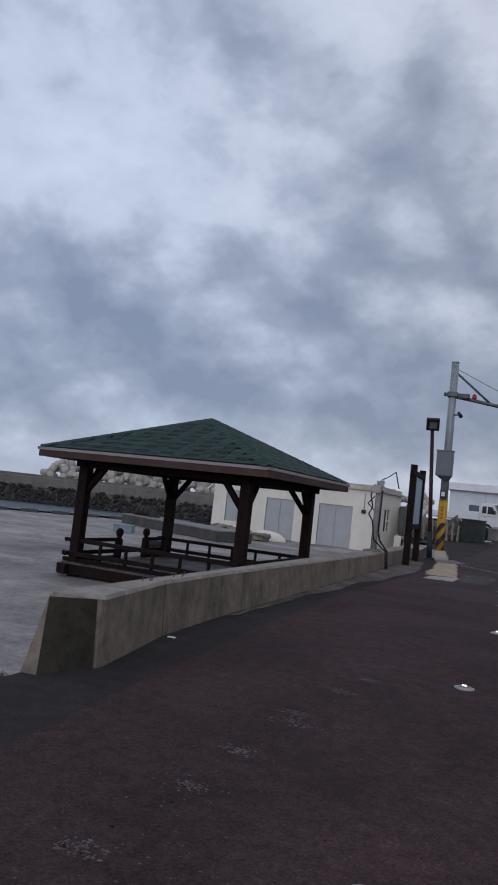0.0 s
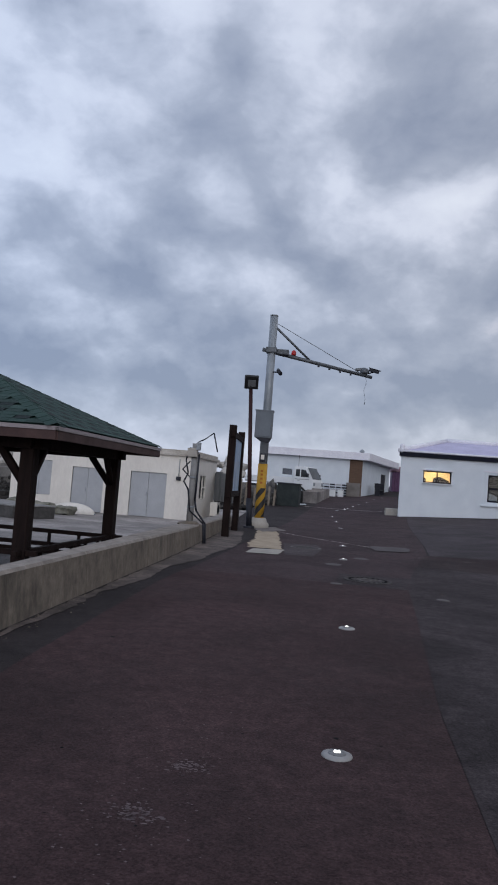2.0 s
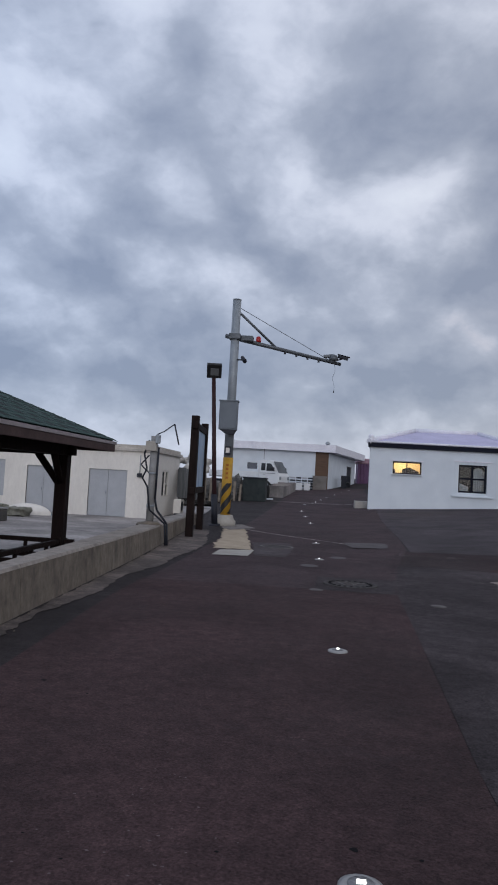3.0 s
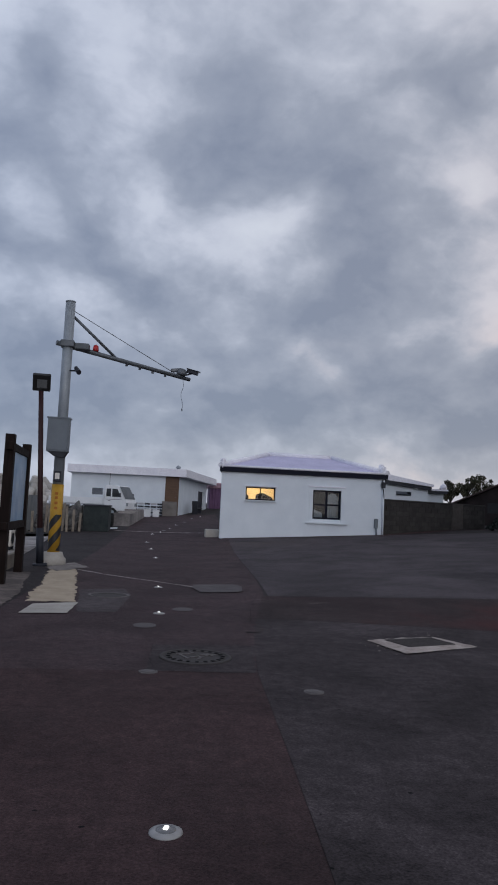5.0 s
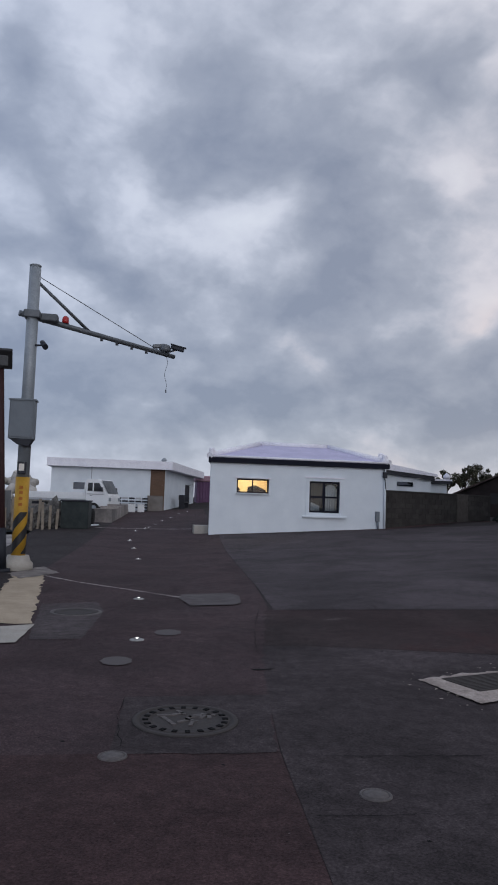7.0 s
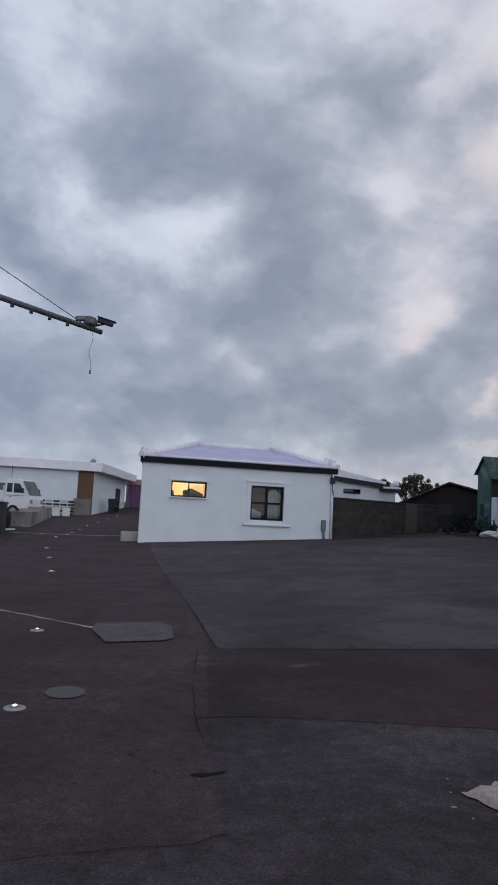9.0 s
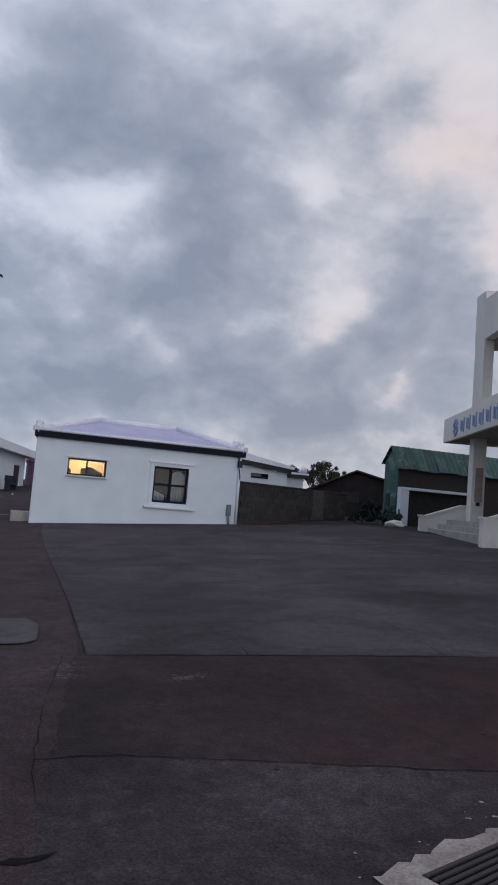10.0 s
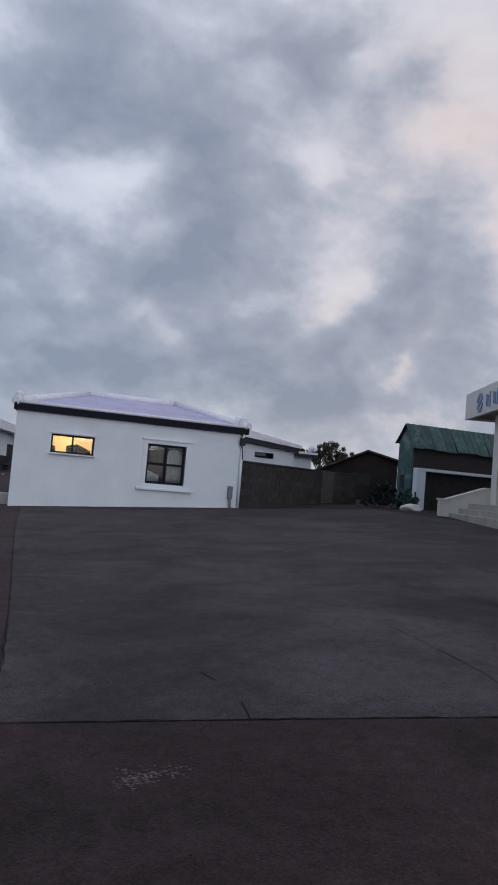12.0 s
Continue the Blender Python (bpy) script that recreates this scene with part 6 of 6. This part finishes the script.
for k in range(26):
    x, y = quay(-34 + k * 1.55)
    ob = new("quay_kerb", None)
    ob.matrix_world = pose(x + 0.25, y - 0.2, APRON, 0, 0, 51.7)
    tagged(ob, "dark weathered kerb block on the quay edge", "kerb", "kerb blocks on the quay")
    if k == 0:
        bm = B()
        box(bm, -0.42, 0.42, -0.1, 0.1, 0, 0.16, bevel=0.02)
        kerb_mesh = mesh_of(bm, "kerb_block", material("dark_kerb", (0.075, 0.08, 0.085), rough=0.9, scale=4))
    shared("kerb_block", kerb_mesh, ob, Matrix.Identity(4))
WIN = thing("rope_windlass", pose(-15.6, 31.9, APRON + 0.47, 0, 0, -30), "rusty windlass wound with thick rope on the quay", "windlass")
bm = B()
rod(bm, (-0.6, 0, 0.26), (0.9, 0, 0.26), 0.11, n=12)
part("drum", bm, material("windlass_iron", (0.05, 0.045, 0.042), rough=0.8, scale=6), WIN)
for k in range(6):
    bm = B()
    rod(bm, (-0.5 + k * 0.22, 0, 0.26), (-0.5 + k * 0.22 + 0.15, 0, 0.26), 0.25 - 0.03 * (k % 2), n=14)
    part("rope_coil", bm, material("old_rope", (0.050, 0.047, 0.046), (0.030, 0.028, 0.028), rough=0.95, scale=9), WIN)
for x in (-0.65, 0.85):
    bm = B()
    prism(bm, [(-0.3, 0), (0.3, 0), (0.08, 0.5), (-0.08, 0.5)], x, x + 0.06, Matrix(((0, 0, 1, 0), (1, 0, 0, 0), (0, 1, 0, 0), (0, 0, 0, 1))))
    part("cheek", bm, MATS["windlass_iron"], WIN)
bm = B()
tube(bm, [(1.0, 0, 0.3), (1.25, 0, 0.8), (1.3, 0.1, 1.0)], 0.03, 6)
part("lever", bm, MATS["windlass_iron"], WIN)
BLB = thing("blue_fish_box", pose(-13.4, 25.8, APRON, 0, 0, 15), "faded pale blue fish box on the quay", "box")
bm = B()
box(bm, 0, 0.75, 0, 0.5, 0, 0.26, bevel=0.02)
part("box", bm, material("faded_blue", (0.22, 0.30, 0.36), rough=0.7, scale=3), BLB)
bm = B()
box(bm, -0.02, 0.77, -0.02, 0.52, 0.26, 0.30, bevel=0.01)
part("rim", bm, material("faded_blue", (0, 0, 0)), BLB)
TYR = thing("fender_roll", pose(-9.4, 21.6, APRON), "dark rubber fender lying on the quay", "fender")
bm = B()
rod(bm, (0, 0, 0.12), (0.75, 0.1, 0.12), 0.12, n=14)
part("roll", bm, MATS["tyre_rubber"], TYR)
STN = thing("stone_kerb", pose(-11.6, 32.2, APRON, 0, 0, -4), "mossy low stone kerb before the shed", "kerb")
for k in range(3):
    bm = B()
    bmesh.ops.create_cube(bm, size=1.0)
    bmesh.ops.subdivide_edges(bm, edges=bm.edges[:], cuts=6, use_grid_fill=True)
    for v in bm.verts:
        v.co = Vector((v.co.x * 0.95, v.co.y * 0.7, (v.co.z + 0.5) * (0.5 - 0.08 * k)))
        v.co += 0.10 * noise.noise_vector(v.co * 3.5 + Vector((k * 3, 0, 0))) + 0.05 * noise.noise_vector(v.co * 9)
    for f in bm.faces:
        f.smooth = True
    st = part("stone", bm, material("mossy_stone", (0.26, 0.25, 0.21), (0.10, 0.10, 0.075), rough=0.95, scale=3, bump=0.4, rnd=0.2), STN)
    st.location = (k * 0.9, 0.06 * k, 0.0)
GN = clump("green_net_pile", -10.6, 30.2, 0.6, 0.5, MATS["net_green"], "small heap of green net on the quay", "net", 9)
GN.location.z = APRON
BOAT = thing("upturned_dinghy", pose(-9.9, 33.6, APRON, 0, 0, 4), "small white upturned dinghy before the shed doors", "dinghy")
bm = B()
bmesh.ops.create_icosphere(bm, subdivisions=3, radius=1.0)
for v in bm.verts:
    v.co = Vector((v.co.x * 1.0, v.co.y * 0.45, max(0, v.co.z) * 0.45))
part("hull", bm, cream_paint, BOAT)
bm = B()
box(bm, -1.02, 1.02, -0.03, 0.03, 0.0, 0.05)
part("keel_rub", bm, material("faded_blue", (0, 0, 0)), BOAT)
for k in range(3):
    CH = thing("rock_slab", pose(-16.5 + k * 1.6, 38.5 + k, APRON, 0, 0, 20 * k), "dark jumble of gear and slabs on the far quay", "gear", "gear on the far quay")
    bm = B()
    box(bm, 0, 1.2, 0, 0.7, 0, 0.25 + 0.1 * k, bevel=0.05)
    box(bm, 0.2, 1.0, 0.1, 0.6, 0.25 + 0.1 * k, 0.5 + 0.1 * k, bevel=0.05)
    part("slab", bm, (rock_mat, concrete_top, break_mat)[k], CH)

# ---- road fittings ----
def stud(x, y):
    st = thing("road_stud", pose(x, y, ground_z(x, y)), "round silver solar road stud set in the asphalt", "road stud", "road studs along the lane")
    bm = B()
    lathe(bm, [(0.078, 0.0), (0.076, 0.010), (0.055, 0.018), (0.050, 0.018)], 22)
    part("rim", bm, chrome, st)
    bm = B()
    lathe(bm, [(0.048, 0.016), (0.044, 0.021), (0.02, 0.024)], 18)
    part("lens", bm, stud_lens, st)
    bm = B()
    box(bm, -0.016, 0.016, -0.010, 0.010, 0.022, 0.030, bevel=0.003)
    part("light", bm, stud_light, st)
    return st


stud_lens = material("stud_lens", (0.17, 0.17, 0.175), rough=0.3, scale=40, bump=0.2)
stud_light = material("stud_led", (0.9, 0.9, 0.9), rough=0.3, scale=30, bump=0.0, emit=(1.0, 0.98, 0.94), emit_s=2.5)
first = stud(1.72, 7.57)
for x, y in ((1.74, 4.16), (1.777, 10.82), (1.73, 17.36), (1.71, 20.46), (1.61, 27.49), (1.44, 30.7), (1.25, 33.55), (1.37, 38.06), (1.72, 39.43), (1.88, 40.51), (2.16, 42.45), (2.51, 45.13), (3.05, 48.16), (3.64, 52.41), (4.29, 55.08)):
    copy_thing(first, pose(x, y, ground_z(x, y), 0, 0, x * 40))


def cover(x, y, rx, ry, mat, label, group=""):
    c = thing("valve_cover", pose(x, y, ground_z(x, y)), label, "valve cover", group)
    bm = B()
    lathe(bm, [(1.0, 0.0), (0.98, 0.010), (0.84, 0.012), (0.82, 0.006), (0.78, 0.006), (0.76, 0.011), (0.3, 0.012)], 24)
    bmesh.ops.scale(bm, vec=(rx, ry, 1), verts=bm.verts)
    part("lid", bm, mat, c)


cover(1.643, 13.94, 0.085, 0.085, material("pale_iron", (0.110, 0.097, 0.096), (0.070, 0.062, 0.061), rough=0.75, scale=20), "small round cast iron valve cover")
cover(2.99, 13.32, 0.085, 0.085, MATS["pale_iron"], "small round cast iron valve cover")
for x, y, rx, ry in ((2.06, 17.75, 0.14, 0.18), (1.56, 16.36, 0.135, 0.18)):
    blob("asphalt_fill", [(x + rx * math.cos(k * math.tau / 18) * (1.1 if k % 2 else 1), y + ry * math.sin(k * math.tau / 18)) for k in range(18)], material("oval_fill", (0.098, 0.086, 0.087), (0.074, 0.065, 0.066), rough=0.9, scale=9, mott=0.25), "small pale oval asphalt fill in the lane", lift=0.012)
MH = thing("manhole", pose(2.09, 14.59, 0.008), "round cast iron manhole cover with a worn pattern", "manhole")
blob("manhole_patch", [(1.62, 13.98), (2.60, 13.95), (2.66, 14.5), (2.78, 15.21), (1.68, 15.17)], asphalt_near, "greyer asphalt patch round the manhole", lift=0.007, wob=0.012)
bm = B()
lathe(bm, [(0.355, 0.0), (0.350, 0.010), (0.315, 0.012), (0.312, 0.003), (0.300, 0.003)], 40)
part("frame_ring", bm, iron, MH)
bm = B()
lathe(bm, [(0.298, 0.0), (0.296, 0.008), (0.24, 0.008), (0.238, 0.004), (0.2, 0.004)], 40)
lid = part("lid", bm, iron, MH)
for k in range(20):
    a = k * math.tau / 20
    bm = B()
    box(bm, 0.245, 0.285, -0.016, 0.016, 0.008, 0.014, Matrix.Rotation(a, 4, "Z"))
    part("lug", bm, crack_mat, lid)
rnd2 = random.Random(12)
for k in range(14):
    bm = B()
    a, r = rnd2.uniform(0, 6.28), rnd2.uniform(0.03, 0.19)
    box(bm, -0.05, 0.05, -0.014, 0.014, 0.004, 0.012, Matrix.Translation((r * math.cos(a), r * math.sin(a), 0)) @ Matrix.Rotation(rnd2.uniform(0, 3), 4, "Z"))
    part("boss", bm, MATS["pale_iron"], lid)
# square drain with a mortar collar
DR = thing("drain", pose(0, 0, 0), "iron-barred square drain in a broken mortar collar", "drain")
dc = [Vector(c) for c in ((4.10, 15.60), (5.10, 16.03), (5.32, 15.33), (4.31, 14.86))]
di = [Vector(c) for c in ((4.28, 15.54), (4.92, 15.76), (5.06, 15.36), (4.43, 15.13))]
rnd3 = random.Random(2)
zg = ground_z(4.7, 15.5)
bm = B()
outer, inner = [], []
for k in range(4):
    for f in range(15):
        o = dc[k].lerp(dc[(k + 1) % 4], f / 15)
        i = di[k].lerp(di[(k + 1) % 4], f / 15)
        w = 0.0 if f == 0 else 1.0
        outer.append(bm.verts.new((o.x + rnd3.uniform(-.05, .05) * w * (1.0 if k in (0, 1) else 0.2), o.y + rnd3.uniform(-.05, .05) * w * (1.0 if k in (0, 1) else 0.2), zg + 0.006)))
        inner.append(bm.verts.new((i.x, i.y, zg + 0.022)))
for k in range(60):
    bm.faces.new((outer[k], outer[(k + 1) % 60], inner[(k + 1) % 60], inner[k]))
part("collar", bm, material("mortar_collar", (0.42, 0.36, 0.325), (0.24, 0.20, 0.18), rough=0.95, scale=7, fine=60, bump=0.6, grain=0.3), DR, "pale broken mortar collar")
bm = B()
bm.faces.new([bm.verts.new((c.x, c.y, zg + 0.012)) for c in di])
part("pit", bm, crack_mat, DR)
for k in range(12):
    f = (k + 0.5) / 12
    a, b = di[0].lerp(di[3], f), di[1].lerp(di[2], f)
    bm = B()
    box(bm, 0, (b - a).length, -0.009, 0.009, 0.0, 0.014, Matrix.Translation((a.x, a.y, zg + 0.016)) @ Matrix.Rotation(math.atan2(b.y - a.y, b.x - a.x), 4, "Z"), bevel=0.002)
    part("bar", bm, iron, DR)
# sandy concrete, slabs, service cover
blob("sand_patch", [(-0.17, 18.24), (0.48, 18.3), (0.36, 19.6), (0.16, 21.3), (-0.05, 23.5), (-0.62, 23.65), (-0.50, 22.2), (-0.32, 20.4), (-0.30, 19.3)], sand_mat, "sandy concrete spill beside the mast", lift=0.012, wob=0.05, seed=3)
blob("pale_slab", [(-0.06, 17.07), (0.54, 17.17), (0.56, 18.24), (-0.04, 17.95)], concrete_top, "pale concrete slab let into the lane", lift=0.016, wob=0.008, seed=4)
blob("foot_patch", [(-0.78, 23.7), (-0.4, 22.9), (0.15, 24.02), (-0.33, 25.3)], material("worn_foot_concrete", (0.20, 0.175, 0.16), (0.12, 0.105, 0.098), rough=0.9, scale=3, mott=0.25), "broken pale concrete round the mast foot", lift=0.018, wob=0.03, seed=5)
SERVICE = [(0.63, 17.35), (1.16, 17.4), (1.28, 19.25), (1.13, 20.15), (0.40, 19.9)]
blob("service_patch", SERVICE, asphalt_pale, "greyer asphalt repair patch in the lane", lift=0.008, wob=0.012, seed=6)
blob("service_cover", [(2.30, 20.5), (2.36, 20.88), (3.10, 20.85), (3.21, 20.5), (3.14, 19.8), (3.02, 19.68), (2.42, 19.68)], material("cover_concrete", (0.088, 0.075, 0.077), (0.060, 0.051, 0.052), rough=0.9, scale=5), "oblong grey concrete service cover", lift=0.018, wob=0.006, seed=7)
foot = [(wall_x(y) + w, y) for y, w in ((8.6, 0.05), (10.2, 0.16), (11.4, 0.12), (12.6, 0.30), (14.0, 0.26), (15.3, 0.48), (16.6, 0.55), (17.8, 0.72), (19.2, 0.75), (20.8, 0.62), (22.6, 0.5))]
blob("wall_foot_strip", foot + [(wall_x(y) + 0.02, y) for y in (22.6, 16, 8.6)], material("dusty_concrete", (0.128, 0.101, 0.090), (0.062, 0.050, 0.046), rough=0.95, scale=1.8, grain=0.35, mott=0.35, big=0.35), "dusty strip at the foot of the sea wall", lift=0.007, wob=0.03, seed=8)


def crack(name, pts, w, mat, label, seed, lift=0.009):
    rnd = random.Random(seed)
    bm = B()
    prev = None
    for (x0, y0), (x1, y1) in zip(pts, pts[1:]):
        n = max(2, int(math.hypot(x1 - x0, y1 - y0) / 0.10))
        nx, ny = Vector((-(y1 - y0), x1 - x0)).normalized()
        for k in range(n + 1):
            f = k / n
            x, y = x0 + (x1 - x0) * f + rnd.uniform(-.012, .012), y0 + (y1 - y0) * f + rnd.uniform(-.012, .012)
            gap = 0.5 + 0.5 * noise.noise(Vector((x * 2.3, y * 2.3, seed)))
            ww = w * rnd.uniform(0.5, 1.3) * min(1.0, max(0.06, 2.4 * gap - 0.5))
            cur = [bm.verts.new((x + nx * s * ww, y + ny * s * ww, ground_z(x + nx * s * ww, y + ny * s * ww) + lift)) for s in (-0.5, 0.5)]
            if prev:
                bm.faces.new((prev[0], prev[1], cur[1], cur[0]))
            prev = cur
    return tagged(part(name, bm, mat), label, "crack", kind="structure")


crack("joint", [(-0.05, 23.54), (0.74, 22.47), (1.5, 21.63), (2.38, 20.53)], 0.085, material("pale_joint", (0.33, 0.29, 0.275), rough=0.95, scale=9), "pale mortar joint across the lane", 1)
crack("joint", [(-0.3, 39.6), (1.0, 39.5), (2.2, 39.3), (3.7, 39.0)], 0.26, MATS["pale_joint"], "pale mortar joint across the lane", 9)
crack("seam", [(3.50, 19.25), (3.66, 22.0), (4.0, 30), (4.36, 35.6)], 0.009, crack_mat, "dark seam along the edge of the lane", 2)
crack("seam", [(2.89, 16.5), (2.93, 17.05), (3.10, 18.2), (3.32, 19.25)], 0.005, crack_mat, "faint seam along the edge of the lane", 22)
crack("seam", [(3.30, 19.26), (4.89, 18.98), (6.6, 18.675), (9, 18.25)], 0.013, crack_mat, "dark seam between two asphalt fields", 3)
crack("seam", [(2.93, 17.02), (3.34, 17.0), (3.9, 16.83), (4.43, 16.67), (6, 16.2), (9, 15.3)], 0.016, crack_mat, "dark seam between two asphalt fields", 4)
crack("seam", [(1.68, 14.1), (1.64, 14.7), (1.66, 15.15), (2.0, 15.2), (2.62, 15.23), (2.80, 15.3)], 0.007, crack_mat, "dark seam round the manhole patch", 5)
crack("seam", [(-0.2, 15.4), (0.6, 15.3), (1.2, 15.2), (1.66, 15.15)], 0.004, crack_mat, "dark seam across the lane", 15)
blob("gash", [(2.72, 15.99), (2.78, 16.03), (2.86, 16.01), (2.96, 16.03), (2.89, 15.98), (2.80, 15.96)], crack_mat, "dark broken notch in the asphalt", lift=0.010, category="crack", wob=0.012, seed=6)
crack("hairline", [(8.75, 23.71), (8.52, 21.39), (8.44, 20.49)], 0.012, crack_mat, "fine dark line of crack and painted shade in the car park", 7)
crack("hairline", [(4.90, 19.26), (4.84, 19.01)], 0.016, crack_mat, "short crack at the edge of the asphalt field", 8)
crack("hairline", [(4.83, 19.89), (4.87, 19.68)], 0.012, crack_mat, "short crack at the edge of the asphalt field", 18)
# this one is no crack: a thin dark line for a soft shade band
crack("hairline", [(6.89, 21.4), (6.82, 19.5), (6.66, 18.67)], 0.008, crack_mat, "fine dark line of crack and painted shade in the car park", 19)
crack("hairline", [(2.70, 13.9), (3.6, 13.85), (5.0, 13.9), (7, 13.8)], 0.008, crack_mat, "fine dark line of crack and painted shade in the car park", 10)
crack("hairline", [(2.64, 13.1), (3.6, 13.05), (5.0, 13.1)], 0.008, crack_mat, "fine dark line of crack and painted shade in the car park", 11)
crack("edge_break", [(2.28, 2.4), (2.31, 5.0), (2.32, 6.2)], 0.022, crack_mat, "broken dark edge of the red lane", 12)
# pale scuffs and chips on the asphalt
CHIPS = B()
rnd4 = random.Random(21)


def chip(x, y, r):
    n = rnd4.randint(5, 8)
    CHIPS.faces.new([CHIPS.verts.new((x + r * rnd4.uniform(0.4, 1.0) * 1.5 * math.cos(k * math.tau / n), y + r * rnd4.uniform(0.4, 1.0) * math.sin(k * math.tau / n), ground_z(x, y) + 0.0054)) for k in range(n)])


for k in range(260):
    f = rnd4.random()
    chip(0.92 + rnd4.gauss(0, 0.17) + 0.05 * f, 3.6 + 4.8 * f, rnd4.uniform(0.002, 0.007))
for x, y, r in ((0.93, 5.8, 0.10), (0.89, 5.97, 0.07), (0.78, 3.89, 0.07), (0.96, 6.71, 0.08), (0.86, 5.14, 0.07), (1.05, 7.2, 0.07), (0.84, 4.6, 0.06), (3.30, 18.85, 0.12), (3.27, 18.6, 0.10), (4.19, 18.44, 0.10), (4.08, 18.40, 0.08)):
    for j in range(130):
        chip(x + rnd4.gauss(0, r * 0.75), y + rnd4.gauss(0, r * 0.5), 0.0015 + min(rnd4.expovariate(260), 0.010))
for k in range(260):
    x, y = rnd4.uniform(-0.4, 9), rnd4.uniform(3, 22)
    chip(x, y, rnd4.uniform(0.002, 0.006))
tagged(part("asphalt_chips", CHIPS, chip_mat), "pale chips and scuffs scattered on the asphalt", "chips", kind="stuff")
PITS = B()
for k in range(420):
    x, y, r = rnd4.uniform(-0.3, 6.5), 2.8 + 15 * rnd4.random() ** 1.3, 0.003 + min(rnd4.expovariate(220), 0.016)
    n = rnd4.randint(5, 8)
    PITS.faces.new([PITS.verts.new((x + r * rnd4.uniform(0.5, 1.3) * math.cos(q * math.tau / n), y + r * rnd4.uniform(0.5, 1.0) * math.sin(q * math.tau / n), ground_z(x, y) + 0.0056)) for q in range(n)])
tagged(part("asphalt_pits", PITS, crack_mat), "small dark pits where stones have broken out", "pits", kind="stuff")
CRUMBS = B()
for k in range(60):
    a = rnd4.choice((0, 1, 3, 3))
    c = dc[a].lerp(dc[(a + 1) % 4], rnd4.random()) + Vector((rnd4.gauss(0, 0.09), rnd4.gauss(0, 0.09)))
    r, n = 0.003 + min(rnd4.expovariate(200), 0.012), 7
    CRUMBS.faces.new([CRUMBS.verts.new((c.x + r * rnd4.uniform(0.4, 1.3) * math.cos(q * math.tau / n), c.y + r * rnd4.uniform(0.4, 1.0) * math.sin(q * math.tau / n), ground_z(c.x, c.y) + 0.008)) for q in range(n)])
tagged(part("mortar_crumbs", CRUMBS, MATS["mortar_collar"]), "mortar crumbs round the drain collar", "crumbs", kind="stuff")
MH2 = thing("manhole", pose(0.93, 19.2, 0.009), "round iron manhole in a grey patch", "manhole")
bm = B()
lathe(bm, [(0.33, 0.0), (0.325, 0.010), (0.29, 0.011), (0.285, 0.003), (0.28, 0.003)], 36)
part("frame_ring", bm, MATS["pale_iron"], MH2)
bm = B()
lathe(bm, [(0.276, 0.0), (0.272, 0.008), (0.19, 0.009), (0.185, 0.005), (0.13, 0.005)], 36)
part("lid", bm, iron, MH2)
GRIT = B()
for k in range(1100):
    y = rnd4.uniform(9.0, 22.5)
    x, r = wall_x(y) + 0.02 + abs(rnd4.gauss(0, 0.07)), 0.002 + min(rnd4.expovariate(320), 0.014)
    n = 6
    lo = [GRIT.verts.new((x + r * rnd4.uniform(0.6, 1.2) * math.cos(q * math.tau / n), y + r * rnd4.uniform(0.6, 1.2) * math.sin(q * math.tau / n), 0.004)) for q in range(n)]
    top = GRIT.verts.new((x, y, 0.005 + r * 0.6))
    for q in range(n):
        GRIT.faces.new((lo[q], lo[(q + 1) % n], top))
tagged(part("wall_foot_grit", GRIT, concrete), "crumbled concrete grit along the sea wall foot", "grit", kind="stuff")
# reddish moss line along the house and the garden wall
moss = material("red_moss", (0.060, 0.022, 0.022), (0.036, 0.018, 0.018), rough=0.95, scale=3, mott=0.3)
blob("moss_line", [(4.2, 35.45), (7.0, 35.42), (10.6, 35.40), (13.2, 36.75), (16.4, 38.45), (16.3, 38.75), (13.1, 37.15), (10.7, 35.72), (7.0, 35.72), (4.2, 35.72)], moss, "reddish moss line along the foot of the house", lift=0.012, wob=0.035, seed=17)
LIT = thing("litter", pose(-0.71, 7.29, 0.0), "small white scrap of paper by the sea wall", "litter")
bm = B()
box(bm, -0.035, 0.035, -0.018, 0.018, 0.004, 0.012, bevel=0.002)
part("scrap", bm, white_paint, LIT)
# broken concrete at the head of the ramp
RP = thing("ramp_edge", pose(-0.95, 5.0, -0.02), "broken pale concrete edge at the head of the ramp", "rubble")
for k in range(9):
    bm = B()
    bmesh.ops.create_icosphere(bm, subdivisions=1, radius=0.09)
    for v in bm.verts:
        v.co = Vector((v.co.x * rnd4.uniform(0.8, 1.8), v.co.y * rnd4.uniform(0.8, 1.6), v.co.z * 0.35))
    o = part("lump", bm, concrete_top, RP)
    o.location = (-0.12 - 0.12 * k + rnd4.uniform(-.05, .05), 0.45 - 0.07 * k + rnd4.uniform(-.06, .06), -0.01 - 0.012 * k)

# ---- blocks of the garden wall ----
bm = B()
box(bm, 0, 0.385, 0, 0.03, 0, 0.185)
blk = mesh_of(bm, "block", block_mat)
for r in range(9):
    for k in range(17):
        x = k * 0.4 + (0.2 if r % 2 else 0.0)
        if x < 6.4:
            shared("block", blk, FENCE, Matrix.Translation((x, 0.0, 0.32 + r * 0.2)))
